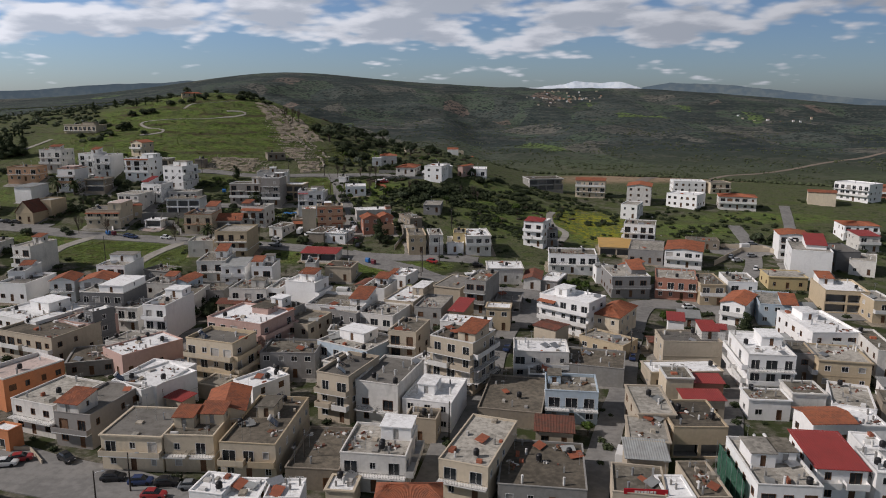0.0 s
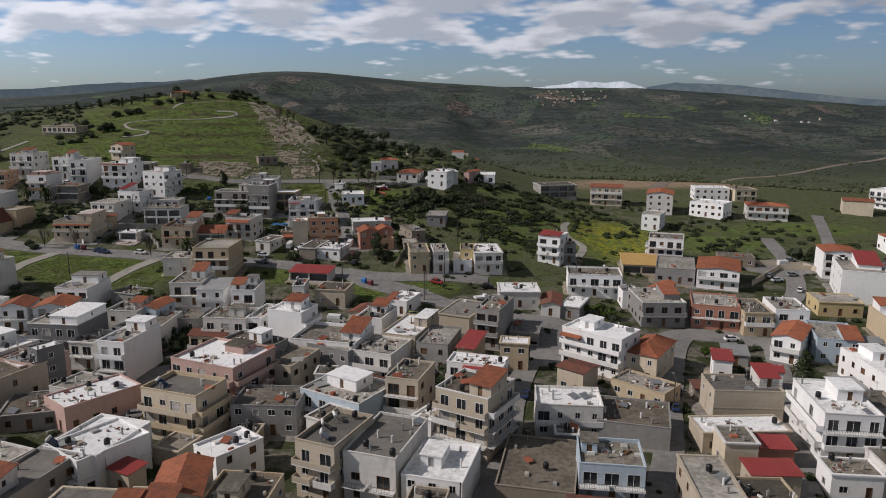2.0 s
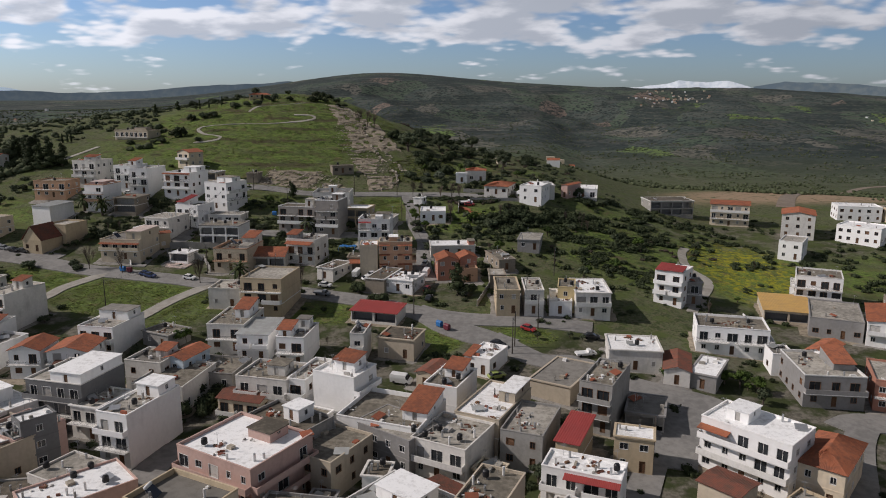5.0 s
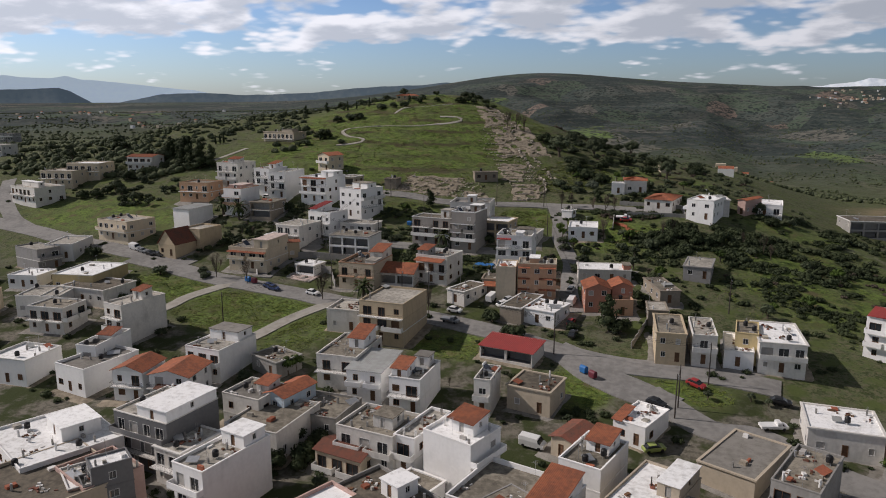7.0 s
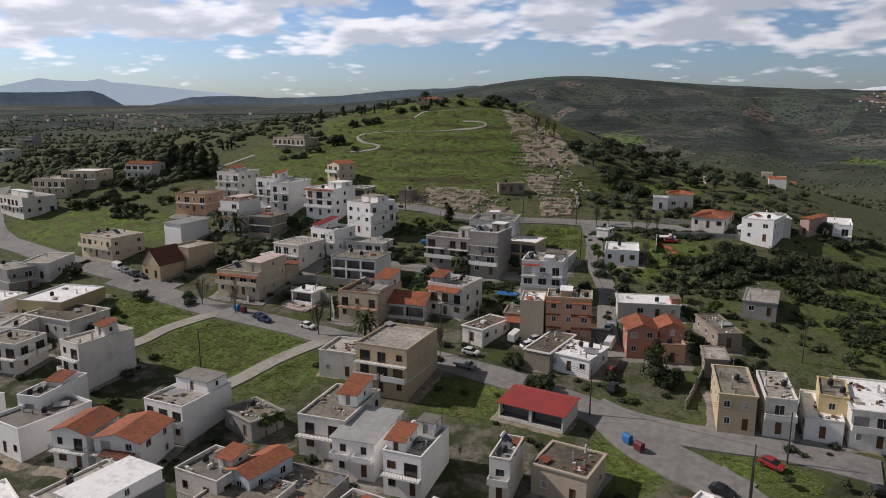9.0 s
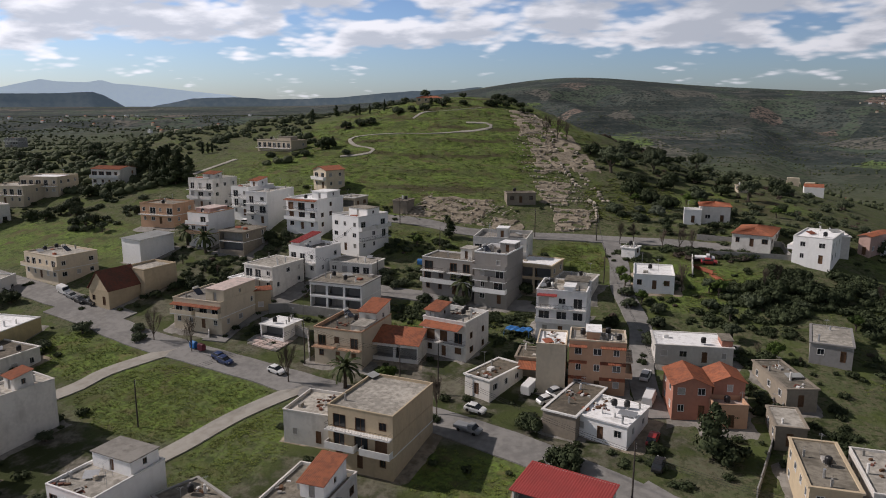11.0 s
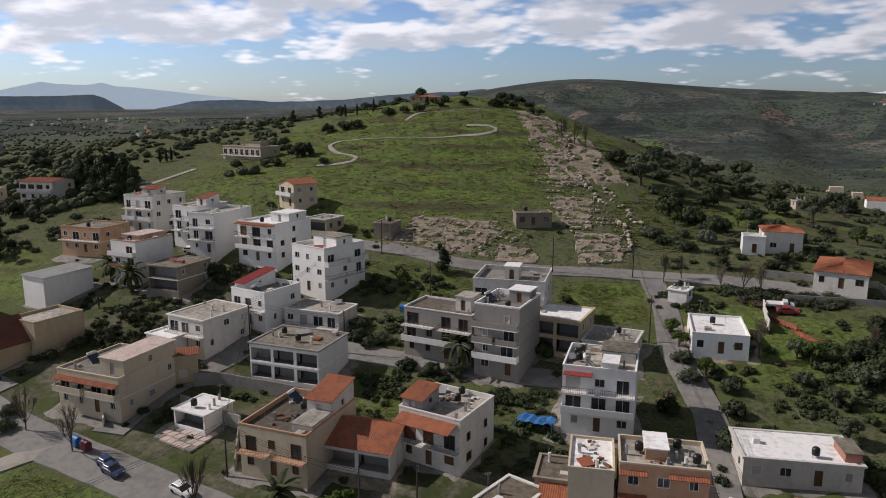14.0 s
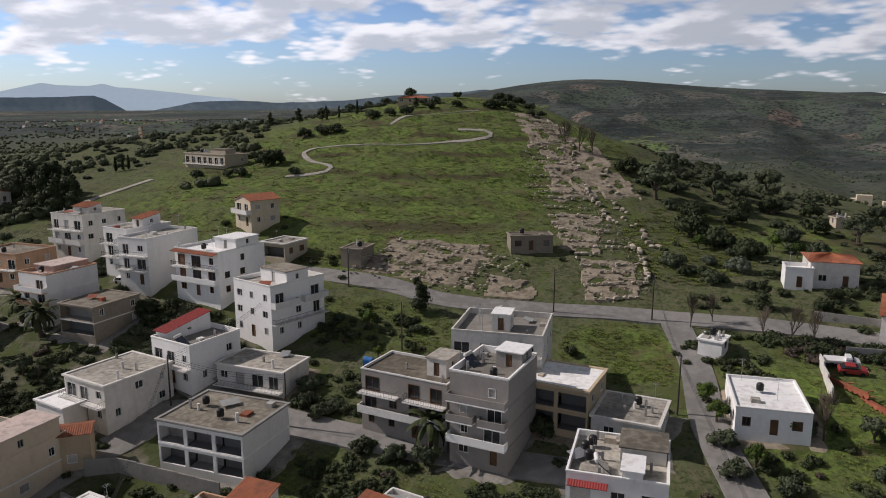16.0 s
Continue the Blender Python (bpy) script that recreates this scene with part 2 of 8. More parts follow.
GREY_SHEET = material("grey corrugated sheet", (0.34, 0.35, 0.34), 0.55, (0.24, 0.235, 0.22), 0.8, 0.3, 0.6, vary=0.2)
YELLOW_SHEET = material("ochre sheet roof", (0.55, 0.34, 0.11), 0.6, (0.40, 0.26, 0.11), 0.7, 0.3, 0.5)
PANE = material("dark window glass", (0.022, 0.026, 0.03), 0.12, (0.04, 0.042, 0.045), 0.6, 0.2, 0.5, spec=0.6)
SHUTTER = material("closed roller shutter", (0.42, 0.40, 0.37), 0.7, (0.3, 0.29, 0.27), 3, 0.5, 0.5, vary=0.3)
WOOD = material("brown wooden joinery", (0.16, 0.085, 0.045), 0.7, (0.09, 0.05, 0.03), 6, 1, 0.6, vary=0.2)
FRAME_W = material("white window frame", (0.70, 0.69, 0.67), 0.6, vary=0.1)
RAIL = material("dark iron railing", (0.07, 0.07, 0.07), 0.6, metal=0.3)
TANK_BLACK = material("black plastic water tank", (0.018, 0.018, 0.02), 0.45, (0.03, 0.03, 0.03), 3, 1)
STEEL = material("galvanised steel", (0.5, 0.51, 0.52), 0.4, (0.38, 0.38, 0.38), 3, 1, metal=0.7)
SOLAR = material("solar collector glass", (0.02, 0.03, 0.055), 0.1, (0.03, 0.035, 0.05), 2, 1, spec=0.7)
ASPHALT = material("worn grey asphalt", (0.25, 0.242, 0.228), 0.95, (0.165, 0.16, 0.152), 0.7, 0.09, 0.8, 0.01, speck=0.25)
TRACK = material("pale cement lane", (0.36, 0.34, 0.30), 0.97, (0.24, 0.22, 0.185), 0.6, 0.1, 0.7, 0.02)
DIRT = material("brown dirt road", (0.235, 0.19, 0.15), 0.97, (0.15, 0.12, 0.09), 0.6, 0.1, 0.7, 0.02)
CEMENT = material("cement yard", (0.28, 0.265, 0.24), 0.95, (0.15, 0.14, 0.12), 0.5, 0.12, 0.8, 0.01, speck=0.6)
POLE_WOOD = material("tarred pole wood", (0.055, 0.045, 0.038), 0.9, (0.09, 0.08, 0.07), 4, 1)
BARK = material("bark", (0.10, 0.08, 0.06), 0.95, (0.06, 0.05, 0.04), 5, 1, 0.6, 0.02)
STONE = material("pale limestone", (0.45, 0.40, 0.325), 0.95, (0.20, 0.17, 0.13), 1.1, 0.25, 0.75, 0.04, vary=0.2)
EARTH = material("bare digging soil", (0.31, 0.265, 0.20), 0.97, (0.15, 0.125, 0.09), 0.9, 0.22, 0.85, 0.04, speck=0.4)
RUBBLE = material("weathered field stone", (0.36, 0.315, 0.25), 0.95, (0.15, 0.125, 0.09), 1.1, 0.25, 0.8, 0.04, vary=0.2)
RUST = material("rusty red iron", (0.34, 0.11, 0.06), 0.8, (0.2, 0.08, 0.05), 2, 0.5, vary=0.3)


def leaf(name, c1, c2, grain=0.9):
    return material(name, c1, 0.8, c2, grain, 0.06, 0.9, vary=0.18, spec=0.15)


OLIVE = leaf("olive leaf", (0.084, 0.102, 0.058), (0.042, 0.055, 0.031))
DARKLEAF = leaf("dark evergreen leaf", (0.056, 0.072, 0.034), (0.028, 0.038, 0.018))
GREENLEAF = leaf("fresh green leaf", (0.075, 0.115, 0.025), (0.035, 0.058, 0.016))
SILVER = leaf("grey green leaf", (0.13, 0.15, 0.105), (0.07, 0.085, 0.06))
TWIG = leaf("bare twig", (0.13, 0.105, 0.08), (0.075, 0.06, 0.048))
PALM = leaf("palm frond", (0.070, 0.088, 0.035), (0.035, 0.045, 0.02))

# ---- helpers for meshes ----
def mesh_of(name, bm, mats, smooth=False):
    me = bpy.data.meshes.new(name)
    bm.to_mesh(me)
    bm.free()
    for m in (mats if isinstance(mats, (list, tuple)) else [mats]):
        me.materials.append(m)
    if smooth:
        me.polygons.foreach_set("use_smooth", [True] * len(me.polygons))
    return me


def part(name, bm, mat, parent, label="", at=None, smooth=False):
    ob = new(name, mesh_of(name, bm, mat, smooth) if isinstance(bm, bmesh.types.BMesh) else bm)
    ob.parent = parent
    if at is not None:
        ob.matrix_basis = at
    if label:
        ob["label"] = label
    return ob


def quad(bm, a, b, c, d, mi=0):
    f = bm.faces.new([bm.verts.new(p) for p in (a, b, c, d)])
    f.material_index = mi
    return f


def box(bm, x0, y0, z0, x1, y1, z1, mi=0, taper=0.0):
    t = taper
    v = [bm.verts.new(p) for p in ((x0, y0, z0), (x1, y0, z0), (x1, y1, z0), (x0, y1, z0),
                                   (x0 + t, y0 + t, z1), (x1 - t, y0 + t, z1), (x1 - t, y1 - t, z1), (x0 + t, y1 - t, z1))]
    for idx in ((3, 2, 1, 0), (4, 5, 6, 7), (0, 1, 5, 4), (1, 2, 6, 5), (2, 3, 7, 6), (3, 0, 4, 7)):
        f = bm.faces.new([v[i] for i in idx])
        f.material_index = mi
    return v


def tube(bm, path, radii, n=8, mi=0, cap=True):
    rings = []
    for i, p in enumerate(path):
        p = Vector(p)
        a = Vector(path[min(i + 1, len(path) - 1)]) - Vector(path[max(i - 1, 0)])
        a.normalize()
        u = a.orthogonal().normalized()
        w = a.cross(u)
        rings.append([bm.verts.new(p + radii[i] * (math.cos(2 * math.pi * k / n) * u + math.sin(2 * math.pi * k / n) * w)) for k in range(n)])
    for r, s in zip(rings, rings[1:]):
        for k in range(n):
            f = bm.faces.new((r[k], r[(k + 1) % n], s[(k + 1) % n], s[k]))
            f.material_index = mi
    if cap:
        for r in (rings[0][::-1], rings[-1]):
            f = bm.faces.new(r)
            f.material_index = mi
    return rings


# ---- house kit: shared meshes for windows, tanks, heaters ----
def ring(bm, x0, z0, x1, z1, f, y0, y1, mi=0):
    """A rectangular frame in one piece, f wide, from y0 back to y1."""
    out = [(x0, z0), (x1, z0), (x1, z1), (x0, z1)]
    inn = [(x0 + f, z0 + f), (x1 - f, z0 + f), (x1 - f, z1 - f), (x0 + f, z1 - f)]
    V = [[bm.verts.new((x, y, z)) for x, z in loop] for loop, y in ((out, y0), (inn, y0), (inn, y1), (out, y1))]
    for a, b in zip(V, V[1:] + V[:1]):
        for k in range(4):
            fc = bm.faces.new((a[k], a[(k + 1) % 4], b[(k + 1) % 4], b[k]))
            fc.material_index = mi


def window_mesh(w, h, style):
    """The frame with its sill, set back in the opening; x across, y into the wall, z up from the sill."""
    bm = bmesh.new()
    ring(bm, -w / 2, -0.02, w / 2, h, 0.08, -0.03, 0.16, 0)
    return mesh_of("window", bm, [FRAME_W])


def pane_mesh(w, h, style):
    """What fills the frame: glass in two leaves, or a lowered slatted shutter."""
    bm = bmesh.new()
    f = 0.07
    if style == "s":
        n = max(1, int((h - 2 * f) / 0.12))
        prev = None
        for i in range(2 * n + 1):
            z = f + i * (h - 2 * f) / (2 * n)
            y = 0.09 if i % 2 else 0.12
            row = [bm.verts.new((-w / 2 + f, y, z)), bm.verts.new((w / 2 - f, y, z))]
            if prev:
                bm.faces.new((prev[0], prev[1], row[1], row[0]))
            prev = row
        return mesh_of("shutter", bm, [SHUTTER])
    v = [bm.verts.new(p) for p in ((-w / 2 + f, 0.14, f), (-0.03, 0.14, f), (-0.03, 0.10, f), (0.03, 0.10, f), (0.03, 0.14, f), (w / 2 - f, 0.14, f))]
    u = [bm.verts.new((q.co.x, q.co.y, h - f)) for q in v]
    for k in range(5):
        fc = bm.faces.new((v[k], v[k + 1], u[k + 1], u[k]))
        fc.material_index = 0 if k in (0, 4) else 1
    return mesh_of("pane", bm, [PANE, FRAME_W])


WIN = {}


def win(w, h, style, dark=False):
    key = (round(w, 1), round(h, 1), style, dark)
    if key not in WIN:
        me, fill = window_mesh(key[0], key[1], style), pane_mesh(key[0], key[1], style)
        if dark:
            me.materials[0] = WOOD
            if style == "s":
                fill.materials[0] = WOOD
            else:
                fill.materials[1] = WOOD
        WIN[key] = (me, fill)
    return WIN[key]


def fit_window(name, w, h, style, dark, parent, at, far=False):
    if far:
        key = ("far", round(w, 1), round(h, 1), style, dark)
        if key not in WIN:
            me, fill = win(w, h, style, dark)
            bm = bmesh.new()
            bm.from_mesh(me)
            n = len(bm.faces)
            bm.from_mesh(fill)
            bm.faces.ensure_lookup_table()
            for f in bm.faces[n:]:
                f.material_index += 1
            WIN[key] = mesh_of("window", bm, [*me.materials, *fill.materials])
        return part(name, WIN[key], None, parent, at=at)
    me, fill = win(w, h, style, dark)
    ob = part(name, me, None, parent, at=at)
    part("shutter" if style == "s" else "pane", fill, None, ob)
    return ob


def tank_mesh():
    bm = bmesh.new()
    tube(bm, [(0, 0, 0.35), (0, 0, 0.42), (0, 0, 1.25), (0, 0, 1.42), (0, 0, 1.5)], [0.42, 0.5, 0.5, 0.36, 0.12], 14, 0)
    for z in (0.65, 0.95):
        tube(bm, [(0, 0, z), (0, 0, z + 0.05)], [0.52, 0.52], 14, 0)
    for sx in (-0.3, 0.3):
        for sy in (-0.3, 0.3):
            box(bm, sx - 0.03, sy - 0.03, 0, sx + 0.03, sy + 0.03, 0.36, 1)
    return mesh_of("water_tank", bm, [TANK_BLACK, STEEL])


def heater_meshes():
    bm = bmesh.new()
    v = box(bm, -0.95, -0.06, 0, 0.95, 0.04, 1.9, 0)
    bmesh.ops.rotate(bm, verts=v, cent=(0, 0, 0), matrix=Matrix.Rotation(radians(-48), 3, "X"))
    panel = mesh_of("collector", bm, SOLAR)
    bm = bmesh.new()
    tube(bm, [(-0.85, 1.5, 1.5), (-0.78, 1.5, 1.5), (0.78, 1.5, 1.5), (0.85, 1.5, 1.5)], [0.15, 0.27, 0.27, 0.15], 12)
    drum = mesh_of("drum", bm, [TRIM_WHITE], True)
    bm = bmesh.new()
    for s in (-0.7, 0.7):
        box(bm, s - 0.025, 1.45, 0, s + 0.025, 1.5, 1.3)
        box(bm, s - 0.025, 0.0, 0, s + 0.025, 1.5, 0.04)
    box(bm, -0.7, 1.45, 0.6, 0.7, 1.5, 0.65)
    bmesh.ops.remove_doubles(bm, verts=bm.verts[:], dist=0.03)
    stand = mesh_of("stand", bm, STEEL)
    return panel, drum, stand


TANK_ME = tank_mesh()
HEATER_ME = heater_meshes()


def facade(bm, origin, ux, length, z0, z1, holes, depth=0.2):
    """A wall sheet from origin along ux, pierced by holes (x0, x1, z0, z1) with reveals; outward is to the right of ux."""
    ux = Vector(ux)
    inn = Vector((-ux.y, ux.x, 0)) * depth
    o = Vector(origin)
    xs = sorted({0, length, *[h[0] for h in holes], *[h[1] for h in holes]})
    zs = sorted({z0, z1, *[h[2] for h in holes], *[h[3] for h in holes]})
    P = lambda x, z: o + ux * x + Vector((0, 0, z))
    for xa, xb in zip(xs, xs[1:]):
        for za, zb in zip(zs, zs[1:]):
            cx, cz = (xa + xb) / 2, (za + zb) / 2
            if any(h[0] < cx < h[1] and h[2] < cz < h[3] for h in holes):
                continue
            quad(bm, P(xa, za), P(xb, za), P(xb, zb), P(xa, zb))
    for a, b, c, d in holes:
        quad(bm, P(a, c), P(b, c), P(b, c) + inn, P(a, c) + inn)
        quad(bm, P(a, d) + inn, P(b, d) + inn, P(b, d), P(a, d))
        quad(bm, P(a, c) + inn, P(a, d) + inn, P(a, d), P(a, c))
        quad(bm, P(b, c), P(b, d), P(b, d) + inn, P(b, c) + inn)


def lattice(bm, line, pitch=0.26, bar=0.035, top=0.95):
    """An iron railing in one piece along a line: two rails and the bars between them."""
    cols = []
    for (x0, y0), (x1, y1) in zip(line, line[1:]):
        n = max(1, int(math.hypot(x1 - x0, y1 - y0) / pitch))
        f = bar / math.hypot(x1 - x0, y1 - y0)
        for i in range(n):
            cols += [(x0 + (x1 - x0) * t, y0 + (y1 - y0) * t) for t in (i / n, i / n + f)]
    cols.append(line[-1])
    V = [[bm.verts.new((x, y, z)) for z in (0.06, 0.11, top - 0.06, top)] for x, y in cols]
    for i, (p, q) in enumerate(zip(V, V[1:])):
        for k in ((0, 1, 2) if i % 2 == 0 else (0, 2)):
            bm.faces.new((p[k], q[k], q[k + 1], p[k + 1]))
    bmesh.ops.solidify(bm, geom=bm.faces[:], thickness=0.04)


def ribbed(bm, a, b, c, d, pitch=0.28, amp=0.05, mi=0, thick=0.07):
    """A sloped roof sheet with rounded ribs: a, b eave from left to right, c, d top from right to left."""
    a, b, c, d = Vector(a), Vector(b), Vector(c), Vector(d)
    n = max(2, int((b - a).length / pitch))
    nrm = (b - a).cross(d - a).normalized()
    lo, hi = [], []
    for i in range(2 * n + 1):
        t = i / (2 * n)
        off = nrm * (amp if i % 2 else 0)
        lo.append(bm.verts.new(a.lerp(b, t) + off))
        hi.append(bm.verts.new(d.lerp(c, t) + off))
    for i in range(2 * n):
        f = bm.faces.new((lo[i], lo[i + 1], hi[i + 1], hi[i]))
        f.material_index = mi
    e = nrm * -thick
    quad(bm, a + e, d + e, c + e, b + e, mi)
    quad(bm, a + e, b + e, b, a, mi)
    quad(bm, d, c, c + e, d + e, mi)
    quad(bm, a, d, d + e, a + e, mi)
    quad(bm, b + e, c + e, c, b, mi)


ROOF_WORD = {"c": "concrete", "w": "white painted", "b": "bare brown", "g": "grey felt", "p": "pale pink", "l": "pale grey", "d": "dark felt"}
WALL_WORD = {"offwhite": "off-white", "taupe": "taupe grey", "brown": "bare brown", "concrete": "raw concrete", "dark": "dark grey", "blue": "pale blue", "bluegrey": "blue-grey", "sand": "sandy"}


FOOT = []


def house(x, y, yaw, w, d, n, wall="white", roof="c", front="b", right="n", left="n", side=None, pent=None, tanks=0, solar=0,
          par=0.5, trim=None, rise=None, joinery=None, back="x", note="", h=3.05, dz=0.0, clutter=0, awn=None):
    """A house of n storeys, w wide and d deep round (x, y), its front turned by yaw from facing -y.
    front/right/left: b balconies and doors, n plain windows, x blank, o open unfinished floors, s shop front below.
    roof: a key of ROOFS for flat ones; t/T new or old tiled gable, h hipped tiles, r/y/k ribbed sheet.
    pent: (x0, x1, y0, y1) of a roof room in parts of the roof, with an optional height, roof and wall."""
    if x < -55 and left == "n":
        left = "x"
    rng = random.Random(int(x * 7919 + y * 104729 + w * 31))
    FOOT.append((x, y, yaw, w, d))
    zc = ground(x, y) + dz
    if front == "n" and n >= 2 and rng.random() < 0.55:
        front = "b"
    if roof in "cblgpw":
        clutter += rng.choice((1, 2, 3, 4)) + (2 if y < 230 else 0)
        tanks += rng.random() < 0.25
    ca, sa = math.cos(radians(yaw)), math.sin(radians(yaw))
    low = min(ground(x + ca * i - sa * j, y + sa * i + ca * j) for i in (-w / 2, w / 2) for j in (-d / 2, d / 2)) - zc - 0.4
    H = n * h + 0.25
    root = new("house")
    root.matrix_basis = pose(x, y, zc, 0, 0, yaw)
    W, trim_m = WALLS[wall], WALLS[trim] if trim else TRIM_WHITE
    flat = roof in ROOFS
    rname = (ROOF_WORD[roof] + " flat roof") if flat else {"t": "orange tiled roof", "T": "old brown tiled roof", "h": "hipped tiled roof", "r": "red sheet roof", "y": "ochre sheet roof", "k": "grey corrugated roof"}[roof]
    words = f"{('one', 'two', 'three', 'four', 'five')[max(0, min(4, int(round(n)) - 1))]}-storey {WALL_WORD.get(wall, wall)} {'' if note else 'rendered '}house with {rname}"
    if note:
        words = words.replace(" with ", ", ") + ", " + note.replace("and ", "", 1)
    elif "b" in front and n > 1:
        words += " and balconies"
    words = " ".join(words.split()[:12]).rstrip(",")
    tagged(root, words, "house", "houses of the town")
    dark = rng.random() < 0.4 if joinery is None else joinery == "wood"

    # walls with their openings, side by side round the house
    bm = bmesh.new()
    top = H + (par if flat else 0)
    sides = [("front", front, (-w / 2, -d / 2, 0), (1, 0, 0), w, 0), ("right", right, (w / 2, -d / 2, 0), (0, 1, 0), d, 90),
             ("back", back, (w / 2, d / 2, 0), (-1, 0, 0), w, 180), ("left", left, (-w / 2, d / 2, 0), (0, -1, 0), d, -90)]
    spots, decks = [], []
    floors = int(math.ceil(n - 0.01))
    for nm, code, o, u, ln, turn in sides:
        holes = []
        if code != "x" and ln > 2.2:
            cols = max(1, int(ln / (4.4 if code == "o" else 3.1 if nm in ("front",) else 3.6)))
            step = ln / cols
            for fl in range(floors):
                z0 = fl * h + 0.1
                deck = code == "b" and (fl > 0 or n == 1) and fl * h + 2.4 < H
                shop = code in ("s", "b") and "s" in code and fl == 0
                for cidx in range(cols):
                    if nm not in ("front",) and rng.random() < 0.3:
                        continue
                    xc = (cidx + 0.5) * step + rng.uniform(-0.2, 0.2)
                    if code == "o":
                        xc = (cidx + 0.5) * step
                        hw, ha, hb, st = step / 2 - 0.28, 0.1 if fl else 0.1, 2.45, ""
                    elif shop:
                        hw, ha, hb, st = min(step / 2 - 0.25, 1.35), 0.1, 2.3, "s" if rng.random() < 0.4 else "p"
                    elif deck and rng.random() < 0.75:
                        hw, ha, hb, st = rng.uniform(0.8, min(1.25, step / 2 - 0.25)) if step > 2.3 else 0.75, 0.1, 2.3, rng.choice("ppppps")
                    elif fl == 0 and cidx == cols // 2 and nm == "front":
                        hw, ha, hb, st = 0.5, 0.0, 2.15, "d"
                    else:
                        hw, ha, hb, st = rng.choice((0.55, 0.65, 0.75, 0.5)), 0.9, 2.2, rng.choice("pppphs")
                    if xc - hw < 0.25 or xc + hw > ln - 0.25 or z0 + hb > H - 0.15:
                        continue
                    if holes and any(abs((q[0] + q[1]) / 2 - xc) < (q[1] - q[0]) / 2 + hw + 0.1 and abs(q[2] - z0 - ha) < 2 for q in holes):
                        continue
                    hole = (xc - hw, xc + hw, z0 + ha, z0 + hb)
                    holes.append(hole)
                    if st:
                        spots.append((o, u, turn, hole, st, nm))
                    else:
                        spots.append((o, u, turn, hole, "o", nm))
                if deck:
                    decks.append((nm, o, u, ln, fl * h, turn))
        # drop rows of cuts that fall together too closely
        facade(bm, o, u, ln, low, top, holes)
    part("wall", bm, W, root)
    # thin floor bands that stand proud of the render
    if n >= 2 and rng.random() < 0.45:
        for fl in range(1, floors):
            bm = bmesh.new()
            e, z0 = 0.05, fl * h - 0.16
            V = [[bm.verts.new((sx * (w / 2 + o_), sy * (d / 2 + o_), z)) for sx, sy in ((-1, -1), (1, -1), (1, 1), (-1, 1))] for o_, z in ((0, z0), (e, z0), (e, z0 + 0.22), (0, z0 + 0.22))]
            for u_, v_ in zip(V, V[1:]):
                for k in range(4):
                    bm.faces.new((u_[k], u_[(k + 1) % 4], v_[(k + 1) % 4], v_[k]))
            part("floor_band", bm, trim_m if rng.random() < 0.4 else W, root)
    # roof deck
    bm = bmesh.new()
    if flat:
        box(bm, -w / 2 + 0.14, -d / 2 + 0.14, H - 0.25, w / 2 - 0.14, d / 2 - 0.14, H)
        part("roof", bm, ROOFS[roof], root)
        bm = bmesh.new()
        e = 0.06 if par > 0.25 else 0.25
        capd = 0.12 if par > 0.25 else 0.22
        loops = [(-e, top - capd), (-e, top + 0.05), (0.2, top + 0.05), (0.2, H - 0.05 if par > 0.25 else top - capd)]
        V = [[bm.verts.new((sx * (w / 2 - off), sy * (d / 2 - off), z)) for sx, sy in ((-1, -1), (1, -1), (1, 1), (-1, 1))] for off, z in loops]
        for u_, v_ in zip(V, V[1:] + V[:1]):
            for k in range(4):
                bm.faces.new((u_[k], u_[(k + 1) % 4], v_[(k + 1) % 4], v_[k]))
        part("parapet", bm, W if trim is None and rng.random() < 0.85 else trim_m, root)
    else:
        mat = {"t": TILE, "T": TILE_OLD, "h": TILE, "r": RED_SHEET, "y": YELLOW_SHEET, "k": GREY_SHEET}[roof]
        e = 0.4
        rs = rise if rise is not None else {"t": 0.16, "T": 0.16, "h": 0.28, "r": 0.07, "y": 0.06, "k": 0.08}[roof] * min(w, d)
        X, Y = w / 2 + e, d / 2 + e
        if roof == "h":
            m_ = min(X, Y)
            rx, ry = max(0, X - m_), max(0, Y - m_)
            A, B_ = (-rx, -ry, H + rs), (rx, ry, H + rs)
            if X >= Y:
                ribbed(bm, (-X, -Y, H), (X, -Y, H), (rx, 0, H + rs), (-rx, 0, H + rs))
                ribbed(bm, (X, Y, H), (-X, Y, H), (-rx, 0, H + rs), (rx, 0, H + rs))
                ribbed(bm, (X, -Y, H), (X, Y, H), (rx, 0.01, H + rs), (rx, -0.01, H + rs))
                ribbed(bm, (-X, Y, H), (-X, -Y, H), (-rx, -0.01, H + rs), (-rx, 0.01, H + rs))
            else:
                ribbed(bm, (X, -Y, H), (X, Y, H), (0, ry, H + rs), (0, -ry, H + rs))
                ribbed(bm, (-X, Y, H), (-X, -Y, H), (0, -ry, H + rs), (0, ry, H + rs))
                ribbed(bm, (-X, -Y, H), (X, -Y, H), (0.01, -ry, H + rs), (-0.01, -ry, H + rs))
                ribbed(bm, (X, Y, H), (-X, Y, H), (-0.01, ry, H + rs), (0.01, ry, H + rs))
        elif roof in "ryk":
            ribbed(bm, (-X, -Y, H), (X, -Y, H), (X, Y, H + rs), (-X, Y, H + rs), 0.4, 0.05)
        elif w >= d:
            ribbed(bm, (-X, -Y, H), (X, -Y, H), (X, 0, H + rs), (-X, 0, H + rs))
            ribbed(bm, (X, Y, H), (-X, Y, H), (-X, 0, H + rs), (X, 0, H + rs))
        else:
            ribbed(bm, (X, -Y, H), (X, Y, H), (0, Y, H + rs), (0, -Y, H + rs))
